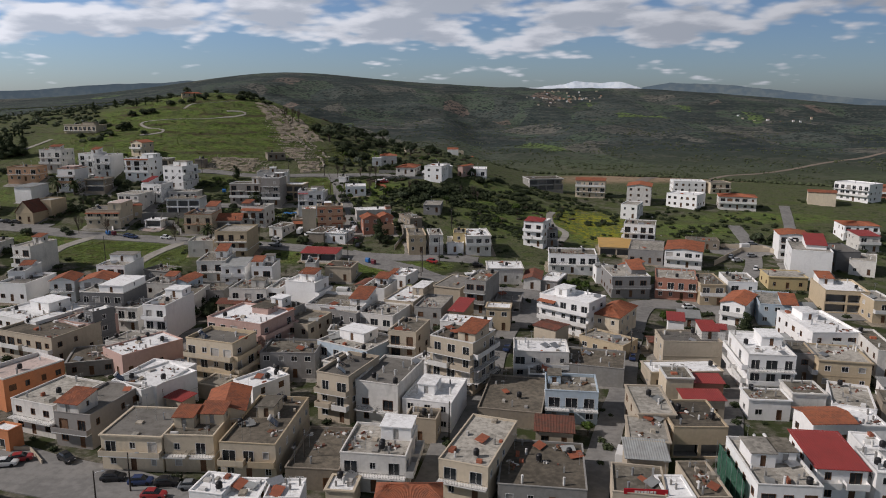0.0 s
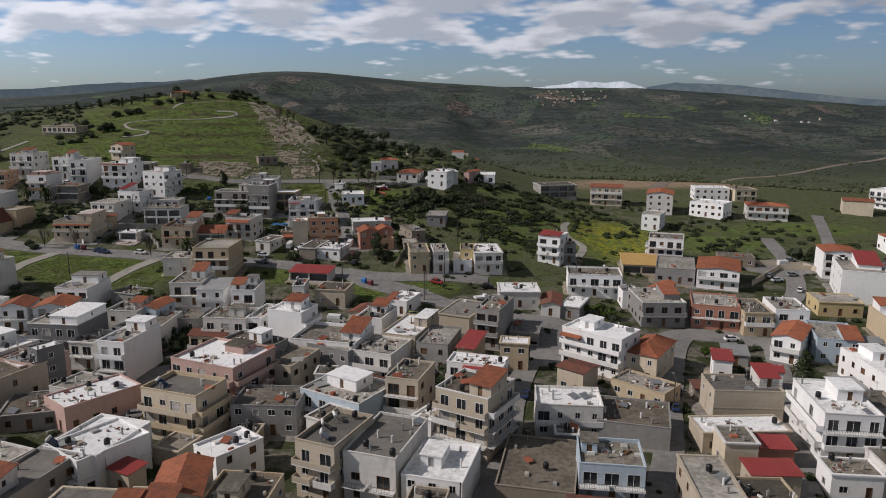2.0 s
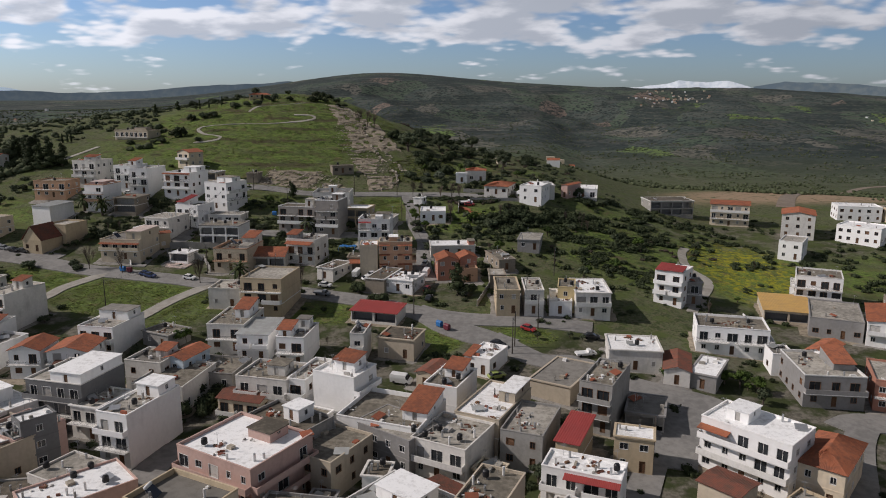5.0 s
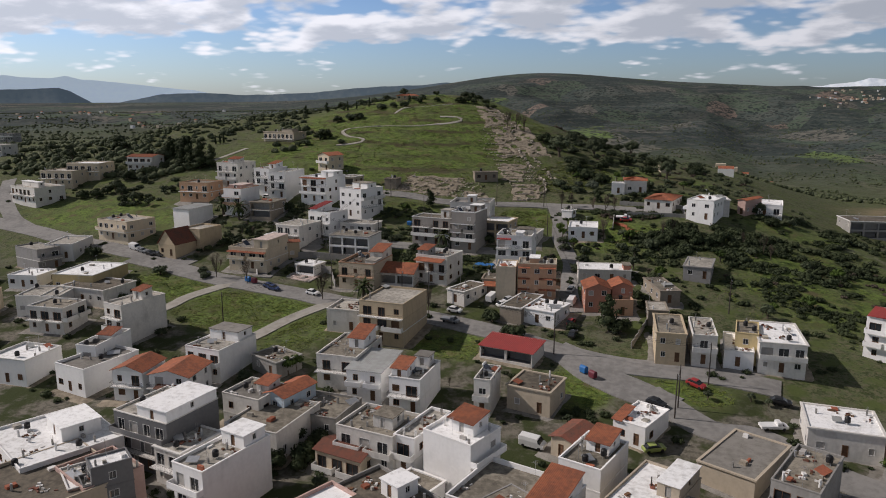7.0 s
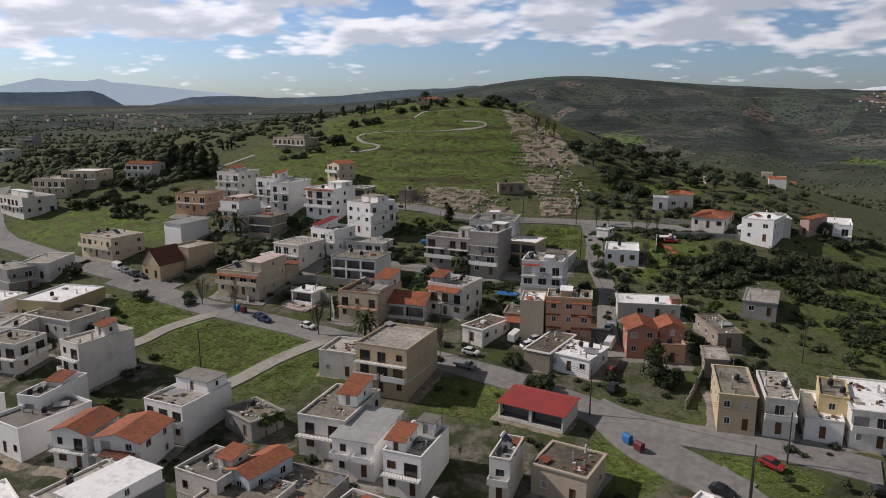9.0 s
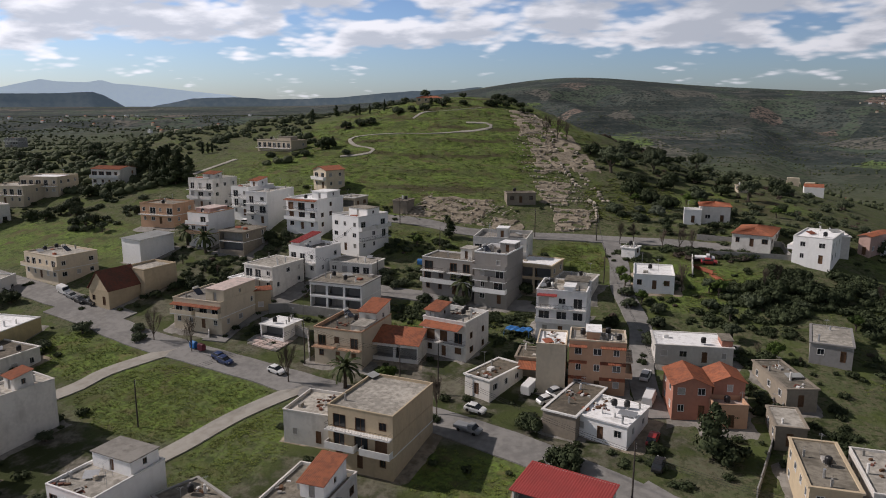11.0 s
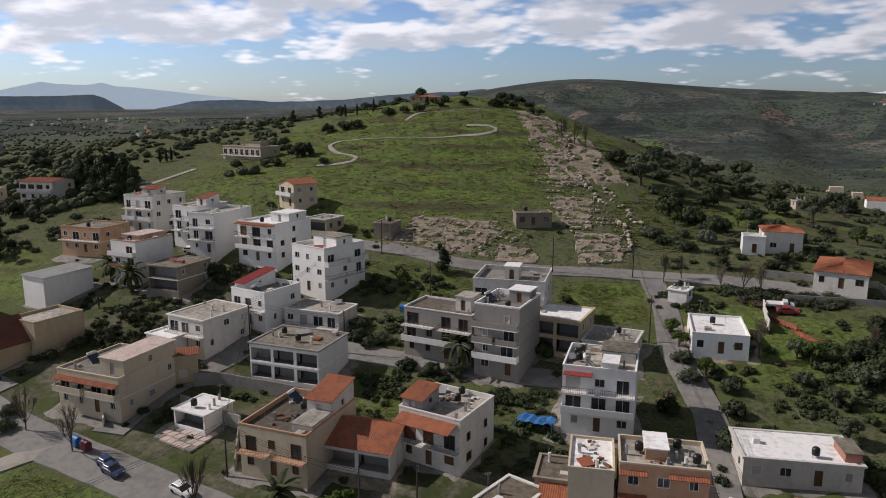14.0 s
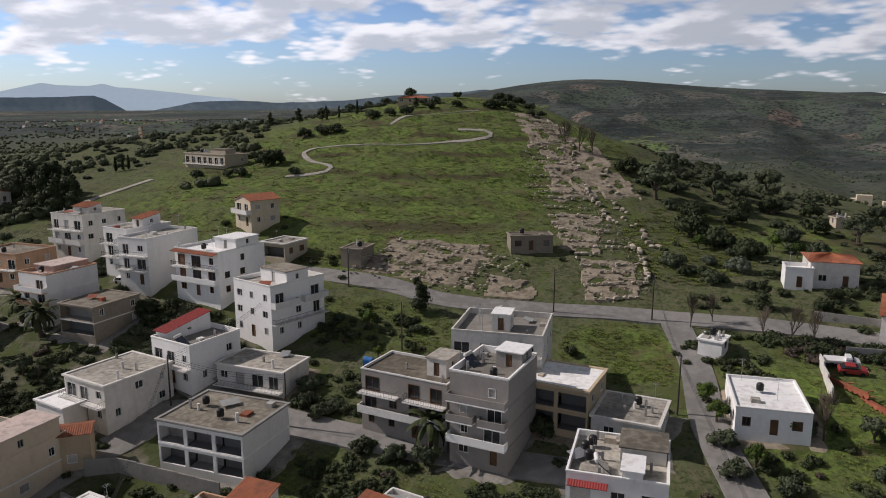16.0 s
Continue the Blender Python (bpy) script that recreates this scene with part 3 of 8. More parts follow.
            ribbed(bm, (-X, Y, H), (-X, -Y, H), (0, -Y, H + rs), (0, Y, H + rs))
        part("roof", bm, mat, root)
        gb = bmesh.new()
        if roof in "ryk":
            quad(gb, (w / 2, -d / 2, H - 0.05), (w / 2, d / 2, H - 0.05), (w / 2, d / 2, H + rs), (w / 2, -d / 2, H))
            quad(gb, (-w / 2, d / 2, H - 0.05), (-w / 2, -d / 2, H - 0.05), (-w / 2, -d / 2, H), (-w / 2, d / 2, H + rs))
            quad(gb, (w / 2, d / 2, H - 0.05), (-w / 2, d / 2, H - 0.05), (-w / 2, d / 2, H + rs), (w / 2, d / 2, H + rs))
        elif roof != "h":
            s = 1 if w >= d else 0
            for q in (-1, 1):
                if s:
                    gb.faces.new([gb.verts.new(p) for p in ((q * w / 2, -d / 2, H), (q * w / 2, d / 2, H), (q * w / 2, 0, H + rs - 0.1))])
                    if q < 0:
                        part("gable", gb, W, root)
                        gb = bmesh.new()
                else:
                    gb.faces.new([gb.verts.new(p) for p in ((-w / 2, q * d / 2, H), (w / 2, q * d / 2, H), (0, q * d / 2, H + rs - 0.1))])
                    if q < 0:
                        part("gable", gb, W, root)
                        gb = bmesh.new()
        if len(gb.faces):
            part("gable", gb, W, root)
        else:
            gb.free()
    # windows and doors
    for o, u, turn, hole, st, nm in spots:
        xc, ww, hh = (hole[0] + hole[1]) / 2, hole[1] - hole[0], hole[3] - hole[2]
        p = Vector(o) + Vector(u) * xc + Vector((0, 0, hole[2]))
        if st == "o":
            bm = bmesh.new()
            box(bm, -ww / 2 - 0.1, 0.2, -0.12, ww / 2 + 0.1, 2.1, 0.0)
            box(bm, -ww / 2 - 0.1, 2.0, 0.0, ww / 2 + 0.1, 2.1, hh)
            part("inner_wall", bm, WALLS["dark"] if rng.random() < 0.5 else WALLS["concrete"], root, at=pose(*p, 0, 0, turn))
        else:
            fit_window("door" if st == "d" else "window", ww, hh, "s" if st == "d" else st, dark or st == "d", root, pose(*p, 0, 0, turn), y > 275 or x < -125 or x > 55)
    # balconies
    for nm, o, u, ln, z, turn in decks:
        dep = 1.25
        style = rng.random()
        pieces = [(0.0, ln)] if rng.random() < 0.6 or ln < 7 else [(0, ln * 0.46), (ln * 0.54, ln)]
        for a, b in pieces:
            bm = bmesh.new()
            box(bm, a, -dep, -0.18, b, 0.0, 0.0)
            at = Matrix.Translation(Vector(o) + Vector((0, 0, z + 0.1))) @ pose(0, 0, 0, 0, 0, turn)
            deckob = part("balcony", bm, trim_m, root, at=at)
            bm = bmesh.new()
            if style < 0.6:
                box(bm, a, -dep, 0, b, -dep + 0.12, 0.95)
                box(bm, a, -dep + 0.12, 0, a + 0.12, 0, 0.95)
                box(bm, b - 0.12, -dep + 0.12, 0, b, 0, 0.95)
                part("balustrade", bm, W if rng.random() < 0.5 else trim_m, deckob)
            else:
                lattice(bm, [(a + 0.03, 0), (a + 0.03, -dep + 0.04), (b - 0.03, -dep + 0.04), (b - 0.03, 0)])
                part("railing", bm, RAIL, deckob)
    zr = H + 0.005
    # roof room
    for q in ([pent] if pent and not isinstance(pent[0], tuple) else (pent or [])):
        x0, x1, y0, y1 = (-w / 2 + q[0] * w, -w / 2 + q[1] * w, -d / 2 + q[2] * d, -d / 2 + q[3] * d)
        ph = q[4] if len(q) > 4 else 2.5
        pr = q[5] if len(q) > 5 else ("w" if roof == "w" else "c")
        pw = WALLS[q[6]] if len(q) > 6 else W
        x0, x1, y0, y1 = max(x0, -w / 2 + 0.03), min(x1, w / 2 - 0.03), max(y0, -d / 2 + 0.03), min(y1, d / 2 - 0.03)
        bm = bmesh.new()
        L_, D_ = x1 - x0, y1 - y0
        hs = [(L_ / 2 - 0.45, L_ / 2 + 0.45, 0.1, min(2.1, ph - 0.3))] if L_ > 1.6 and ph > 1.7 else []
        facade(bm, (x0, y0, zr), (1, 0, 0), L_, 0, ph, hs)
        hr = [(D_ / 2 - 0.4, D_ / 2 + 0.4, 0.9, min(1.9, ph - 0.3))] if D_ > 2.2 and ph > 1.5 else []
        facade(bm, (x1, y0, zr), (0, 1, 0), D_, 0, ph, hr)
        facade(bm, (x1, y1, zr), (-1, 0, 0), L_, 0, ph, [])
        facade(bm, (x0, y1, zr), (0, -1, 0), D_, 0, ph, [])
        room = part("roof_room", bm, pw, root)
        if hs:
            part("door", win(0.9, hs[0][3] - 0.1, "s", rng.random() < 0.4)[1], None, room, at=pose((x0 + x1) / 2, y0, zr + 0.1))
        if hr:
            part("window", win(0.8, hr[0][3] - 0.9, "p", dark)[1], None, room, at=pose(x1, (y0 + y1) / 2, zr + 0.9, 0, 0, 90))
        bm = bmesh.new()
        if pr in ROOFS:
            box(bm, x0 - 0.2, y0 - 0.2, zr + ph, x1 + 0.2, y1 + 0.2, zr + ph + 0.15)
            part("room_roof", bm, ROOFS[pr], room)
        else:
            ribbed(bm, (x0 - 0.3, y0 - 0.5, zr + ph), (x1 + 0.3, y0 - 0.5, zr + ph), (x1 + 0.3, y1 + 0.2, zr + ph + 0.16 * D_ + 0.2), (x0 - 0.3, y1 + 0.2, zr + ph + 0.16 * D_ + 0.2))
            quad(bm, (x1, y0, zr + ph), (x1, y1, zr + ph), (x1, y1, zr + ph + 0.16 * D_ + 0.1), (x1, y0, zr + ph + 0.02), 1)
            quad(bm, (x0, y1, zr + ph), (x0, y0, zr + ph), (x0, y0, zr + ph + 0.02), (x0, y1, zr + ph + 0.16 * D_ + 0.1), 1)
            part("room_roof", bm, [RED_SHEET if pr == "r" else TILE, pw], room)
    for awn in ([awn] if awn and not isinstance(awn[0], tuple) else (awn or [])):
        # tiled or sheet canopy along the front: (x0, x1, depth, height above the base, roof key)
        bm = bmesh.new()
        xa, xb = -w / 2 + awn[0] * w, -w / 2 + awn[1] * w
        ribbed(bm, (xa, -d / 2 - awn[2], awn[3]), (xb, -d / 2 - awn[2], awn[3]), (xb, -d / 2 - 0.02, awn[3] + 0.25 * awn[2]), (xa, -d / 2 - 0.02, awn[3] + 0.25 * awn[2]))
        part("canopy", bm, {"t": TILE, "r": RED_SHEET, "T": TILE_OLD, "k": GREY_SHEET, "y": YELLOW_SHEET}[awn[4]], root)
    # tanks, heaters and odds and ends on flat roofs
    if flat and w > 3 and d > 3:
        taken = [(-w / 2 + q[0] * w - 0.6, -w / 2 + q[1] * w + 0.6, -d / 2 + q[2] * d - 0.6, -d / 2 + q[3] * d + 0.6) for q in ([pent] if pent and not isinstance(pent[0], tuple) else (pent or []))]

        def free(tries=12, m=0.9):
            for _ in range(tries):
                px, py = rng.uniform(-w / 2 + m, w / 2 - m), rng.uniform(-d / 2 + m, d / 2 - m)
                if not any(a < px < b and c < py < e_ for a, b, c, e_ in taken):
                    taken.append((px - 0.9, px + 0.9, py - 0.9, py + 0.9))
                    return px, py
            return None
        for _ in range(tanks):
            s = free()
            if s:
                place_on_roof("water_tank", root, s, zr, rng.uniform(0, 360))
        for _ in range(solar):
            s = free(m=1.3)
            if s:
                place_on_roof("solar_heater", root, s, zr, rng.uniform(-20, 20) + 90 - yaw)
        if y < 300 and -125 < x < 100 and roof in "cblw" and w * d > 45 and rng.random() < 0.8:
            bm = bmesh.new()
            heaps = [(rng.uniform(-w / 2 + 1, w / 2 - 1), rng.uniform(-d / 2 + 1, d / 2 - 1)) for _ in range(3)]
            for _ in range(26):
                hx, hy = rng.choice(heaps)
                px, py = hx + rng.gauss(0, 0.8), hy + rng.gauss(0, 0.8)
                if abs(px) > w / 2 - 0.6 or abs(py) > d / 2 - 0.6 or any(a < px < b and c < py < e_ for a, b, c, e_ in taken):
                    continue
                q, g, k = rng.uniform(0.08, 0.3), rng.uniform(0.1, 0.5), rng.uniform(0.08, 0.35)
                v = box(bm, -q, -g, 0, q, g, k, rng.randrange(4), 0.02)
                bmesh.ops.transform(bm, verts=v, matrix=pose(px, py, zr, 0, 0, rng.uniform(0, 180)))
            if len(bm.faces):
                part("roof_litter", bm, [WALLS["concrete"], TILE_OLD, WOOD, TRIM_WHITE], root)["kind"] = "stuff"
        for _ in range(clutter):
            s = free(m=0.6)
            if s:
                bm = bmesh.new()
                kind = rng.random()
                if kind < 0.22:
                    box(bm, s[0] - 0.15, s[1] - 0.15, zr, s[0] + 0.15, s[1] + 0.15, zr + rng.uniform(0.7, 1.3))
                    for q in (-0.1, 0.1):
                        box(bm, s[0] + q - 0.015, s[1] + q - 0.015, zr + 0.5, s[0] + q + 0.015, s[1] + q + 0.015, zr + 1.7)
                    part("column_stub", bm, WALLS["concrete"], root)
                elif kind < 0.32:
                    ln = rng.uniform(1.2, 3.0)
                    v = box(bm, -ln / 2, -0.8, 0.0, ln / 2, 0.8, 0.06)
                    bmesh.ops.transform(bm, verts=v, matrix=pose(s[0], s[1], zr + 0.5, rng.uniform(8, 20), 0, rng.uniform(0, 90)))
                    part("sheet", bm, rng.choice((GREY_SHEET, STEEL, RUST)), root)
                elif kind < 0.55:
                    a, b, c = rng.uniform(0.2, 0.7), rng.uniform(0.2, 0.8), rng.uniform(0.2, 0.7)
                    box(bm, s[0] - a, s[1] - b, zr, s[0] + a, s[1] + b, zr + c, taper=0.03)
                    part("roof_box", bm, rng.choice((ROOFS["l"], STONE, SHUTTER, RUST, TRIM_WHITE)), root)
                elif kind < 0.8:
                    tube(bm, [(s[0], s[1], zr), (s[0], s[1], zr + rng.uniform(0.8, 1.5))], [0.2, 0.2], 8)
                    part("flue", bm, rng.choice((STEEL, TRIM_WHITE)), root)
                else:
                    hgt = rng.uniform(2, 3.5)
                    tube(bm, [(s[0], s[1], zr), (s[0], s[1], zr + hgt)], [0.03, 0.025], 5)
                    for k in range(5):
                        box(bm, s[0] - 0.5 + 0.06 * k, s[1] - 0.4 + 0.2 * k, zr + hgt - 0.12, s[0] + 0.5 - 0.06 * k, s[1] - 0.38 + 0.2 * k, zr + hgt - 0.1)
                    part("aerial", bm, STEEL, root)
    return root


def place_on_roof(kind, root, s, zr, turn):
    m = root.matrix_basis @ pose(s[0], s[1], zr, 0, 0, turn)
    if kind == "water_tank":
        ob = new("water_tank", TANK_ME)
        ob.matrix_basis = m
        tagged(ob, "black plastic water tank on a steel stand, on a flat roof", "water tank", "roof water tanks")
    else:
        ob = new("solar_heater")
        ob.matrix_basis = m
        tagged(ob, "solar water heater with glass collector and white drum", "solar heater", "roof solar heaters")
        for nm, me in zip(("collector", "drum", "stand"), HEATER_ME):
            part(nm, me, None, ob)

# ---- ground: one sheet from under the camera to the far ridges ----
def ground_material():
    m = bpy.data.materials.new("ground cover")
    m.use_nodes = True
    nt = m.node_tree
    N, L = nt.nodes.new, nt.links.new
    b = nt.nodes["Principled BSDF"]
    b.inputs["Roughness"].default_value, b.inputs["Specular IOR Level"].default_value = 0.97, 0.1
    geo, att = N("ShaderNodeNewGeometry"), N("ShaderNodeVertexColor")
    att.layer_name = "cover"
    sep = N("ShaderNodeSeparateColor")
    L(att.outputs["Color"], sep.inputs[0])

    def nz(scale, detail=5, rough=0.6):
        n = N("ShaderNodeTexNoise")
        n.inputs["Scale"].default_value, n.inputs["Detail"].default_value, n.inputs["Roughness"].default_value = scale, detail, rough
        L(geo.outputs["Position"], n.inputs["Vector"])
        return n.outputs["Fac"]

    def ramp(v, lo, hi):
        r = N("ShaderNodeMapRange"); r.interpolation_type = "SMOOTHSTEP"
        r.inputs[1].default_value, r.inputs[2].default_value = lo, hi
        L(v, r.inputs[0])
        return r.outputs[0]

    def blend(f, a, c):
        x = N("ShaderNodeMixRGB")
        L(f, x.inputs[0])
        for i, v in ((1, a), (2, c)):
            if isinstance(v, tuple):
                x.inputs[i].default_value = (*v, 1)
            else:
                L(v, x.inputs[i])
        return x.outputs[0]
    fine, mid, wide = nz(0.9), nz(0.16), nz(0.02)
    tuft = nz(1.3, 6, 0.7)
    grass = blend(ramp(fine, 0.38, 0.62), (0.145, 0.210, 0.046), (0.098, 0.135, 0.040))
    grass = blend(ramp(tuft, 0.48, 0.66), grass, (0.070, 0.080, 0.028))
    grass = blend(ramp(nz(0.33, 6, 0.65), 0.50, 0.62), grass, (0.052, 0.078, 0.020))
    grass = blend(ramp(nz(0.21, 5, 0.6), 0.56, 0.68), grass, (0.150, 0.150, 0.058))
    grass = blend(ramp(mid, 0.52, 0.68), grass, (0.110, 0.094, 0.052))
    scrub = blend(ramp(fine, 0.4, 0.62), (0.084, 0.097, 0.052), (0.130, 0.118, 0.076))
    scrub = blend(ramp(nz(0.4, 6, 0.7), 0.52, 0.60), scrub, (0.042, 0.050, 0.024))
    scrub = blend(ramp(tuft, 0.50, 0.64), scrub, (0.040, 0.052, 0.020))
    scrub = blend(ramp(mid, 0.48, 0.66), scrub, (0.078, 0.104, 0.032))
    soil = blend(ramp(fine, 0.4, 0.65), (0.185, 0.168, 0.140), (0.100, 0.092, 0.074))
    soil = blend(ramp(mid, 0.40, 0.56), soil, (0.042, 0.052, 0.021))
    # far country: patchwork of small fields, groves, stony ground; blue haze in the colours
    bend = N("ShaderNodeVectorMath"); bend.operation = "MULTIPLY_ADD"
    wave = N("ShaderNodeTexNoise"); wave.inputs["Scale"].default_value, wave.inputs["Detail"].default_value = 0.011, 3
    L(geo.outputs["Position"], wave.inputs["Vector"])
    bend.inputs[1].default_value = (60, 60, 0)
    L(wave.outputs["Color"], bend.inputs[0]); L(geo.outputs["Position"], bend.inputs[2])
    flat = N("ShaderNodeVectorMath"); flat.operation = "MULTIPLY"; flat.inputs[1].default_value = (1.0, 0.55, 0.0)
    L(bend.outputs[0], flat.inputs[0])

    def fields(scale):
        v = N("ShaderNodeTexVoronoi"); v.inputs["Scale"].default_value = scale
        L(flat.outputs[0], v.inputs["Vector"])
        p = N("ShaderNodeSeparateColor"); L(v.outputs["Color"], p.inputs[0])
        return p.outputs[0], p.outputs[1]
    f1, f2 = fields(0.0095)
    g1, g2 = fields(0.0062)
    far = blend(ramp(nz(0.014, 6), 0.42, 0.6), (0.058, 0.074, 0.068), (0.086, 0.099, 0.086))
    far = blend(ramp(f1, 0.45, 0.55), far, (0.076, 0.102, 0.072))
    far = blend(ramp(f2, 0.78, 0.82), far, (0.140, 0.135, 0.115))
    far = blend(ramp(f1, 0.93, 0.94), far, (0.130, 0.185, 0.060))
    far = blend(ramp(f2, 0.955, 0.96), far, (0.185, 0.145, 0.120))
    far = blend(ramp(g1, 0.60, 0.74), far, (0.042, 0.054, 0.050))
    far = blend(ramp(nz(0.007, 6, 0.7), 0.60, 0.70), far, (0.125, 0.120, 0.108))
    # single trees and hedges, then closed maquis, darkened to stand in for cloud shade
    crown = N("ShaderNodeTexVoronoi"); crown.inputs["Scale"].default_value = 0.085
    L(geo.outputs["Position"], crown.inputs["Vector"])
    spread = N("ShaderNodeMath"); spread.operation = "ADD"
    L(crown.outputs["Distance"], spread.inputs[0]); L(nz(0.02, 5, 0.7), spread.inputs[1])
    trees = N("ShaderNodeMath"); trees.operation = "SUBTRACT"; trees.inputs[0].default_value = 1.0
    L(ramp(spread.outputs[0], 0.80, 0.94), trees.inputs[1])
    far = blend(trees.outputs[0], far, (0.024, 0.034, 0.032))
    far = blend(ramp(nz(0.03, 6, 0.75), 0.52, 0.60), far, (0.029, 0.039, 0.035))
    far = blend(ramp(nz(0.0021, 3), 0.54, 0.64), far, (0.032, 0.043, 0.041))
    # old terraces: level lines of dry earth and stone
    xyz = N("ShaderNodeSeparateXYZ")
    L(geo.outputs["Position"], xyz.inputs[0])

    def level_lines(period, wobble, lo, hi):
        k = N("ShaderNodeMath"); k.operation = "MULTIPLY_ADD"
        k.inputs[1].default_value = 6.283 / period
        w = N("ShaderNodeMath"); w.operation = "MULTIPLY"; w.inputs[1].default_value = wobble
        L(nz(0.03, 4), w.inputs[0]); L(xyz.outputs[2], k.inputs[0]); L(w.outputs[0], k.inputs[2])
        s = N("ShaderNodeMath"); s.operation = "SINE"
        L(k.outputs[0], s.inputs[0])
        broken = N("ShaderNodeMath"); broken.operation = "MULTIPLY"
        L(ramp(s.outputs[0], lo, hi), broken.inputs[0]); L(ramp(nz(0.05, 5, 0.7), 0.42, 0.58), broken.inputs[1])
        return broken.outputs[0]
    high = N("ShaderNodeMath"); high.operation = "MULTIPLY"
    L(level_lines(4.6, 9.0, 0.35, 0.95), high.inputs[0]); L(ramp(xyz.outputs[2], 24.0, 30.0), high.inputs[1])
    grass = blend(high.outputs[0], grass, (0.074, 0.068, 0.036))
    far = blend(level_lines(9.0, 14.0, 0.3, 0.95), far, (0.080, 0.082, 0.072))
    col = blend(sep.outputs[0], scrub, grass)
    col = blend(sep.outputs[1], col, soil)
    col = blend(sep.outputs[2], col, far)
    yel = nt.nodes.new("ShaderNodeVertexColor"); yel.layer_name = "bloom"
    sp2 = N("ShaderNodeSeparateColor"); L(yel.outputs["Color"], sp2.inputs[0])
    fl = N("ShaderNodeMath"); fl.operation = "MULTIPLY"
    L(sp2.outputs[0], fl.inputs[0]); L(ramp(nz(0.5, 7, 0.7), 0.42, 0.66), fl.inputs[1])
    col = blend(fl.outputs[0], col, (0.34, 0.31, 0.02))
    tan = N("ShaderNodeMath"); tan.operation = "MULTIPLY"
    L(sp2.outputs[1], tan.inputs[0]); L(ramp(mid, 0.3, 0.5), tan.inputs[1])
    col = blend(tan.outputs[0], col, (0.34, 0.245, 0.165))
    L(col, b.inputs["Base Color"])
    bp = N("ShaderNodeBump"); bp.inputs["Strength"].default_value, bp.inputs["Distance"].default_value = 0.7, 0.35
    L(fine, bp.inputs["Height"]); L(bp.outputs[0], b.inputs["Normal"])
    return m


def blob(x, y, cx, cy, rx, ry, turn=0.0, edge=0.35):
    far = max(rx, ry) * (1 + edge)
    if abs(x - cx) > far or abs(y - cy) > far:
        return 0.0
    c, s = math.cos(radians(turn)), math.sin(radians(turn))
    u, v = (c * (x - cx) + s * (y - cy)) / rx, (-s * (x - cx) + c * (y - cy)) / ry
    return 1 - ss(1 - edge, 1 + edge, math.hypot(u, v))


def cover(x, y):
    """Shares of grass, bare soil and far country at a place."""
    r = math.hypot(x + 20, y - 120)
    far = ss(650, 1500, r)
    hill = blob(x, y, -158, 445, 72, 100, 0, 0.3)
    grass = max(hill, blob(x, y, -122, 257, 22, 13), blob(x, y, -154, 266, 19, 10), 0.6 * blob(x, y, -101, 250, 9, 15), 0.9 * blob(x, y, 26, 322, 22, 30), blob(x, y, -7, 245, 9, 6),
                blob(x, y, -60, 253, 14, 7), blob(x, y, -28, 242, 7, 11), blob(x, y, -65, 351, 11, 10), 0.7 * blob(x, y, -113, 346, 18, 9), blob(x, y, -35, 342, 20, 18), 0.7 * blob(x, y, -95, 303, 22, 9),
                blob(x, y, -230, 320, 40, 18), blob(x, y, -25, 425, 25, 18), blob(x, y, 110, 290, 30, 12), blob(x, y, -66, 205, 8, 8), blob(x, y, 40, 372, 40, 10), blob(x, y, 64, 326, 30, 42), blob(x, y, 150, 345, 40, 12), blob(x, y, 105, 318, 26, 16))
    grass *= 0.55 + 0.7 * min(1, max(0, 0.5 + noise.noise((x / 9, y / 9, 5))))
    plots = max(blob(x, y, -122, 257, 24, 14), blob(x, y, -154, 266, 20, 11), blob(x, y, -101, 250, 10, 16), blob(x, y, -60, 253, 14, 8), blob(x, y, -28, 242, 8, 12), blob(x, y, -7, 245, 9, 6))
    town = 1 - ss(228, 262, y + 0.1 * x)
    upper = max(0.8 * blob(x, y, -72, 277, 46, 17, -8, 0.3), 0.55 * blob(x, y, -135, 300, 40, 26), 0.5 * blob(x, y, -165, 340, 45, 26))
    upper = max(upper, 0.85 * blob(x, y, 104, 268, 56, 34), 0.6 * blob(x, y, 95, 372, 60, 24), 0.9 * blob(x, y, 9, 240, 13, 9), 0.7 * blob(x, y, -185, 235, 60, 34))
    soil = max(0.92 * town, upper * (0.5 + 0.9 * max(0.0, 0.4 + noise.noise((x / 7, y / 7, 15))))) * (1 - plots)
    return min(1, max(grass, 0.12)), min(1.0, soil) * (1 - far), far


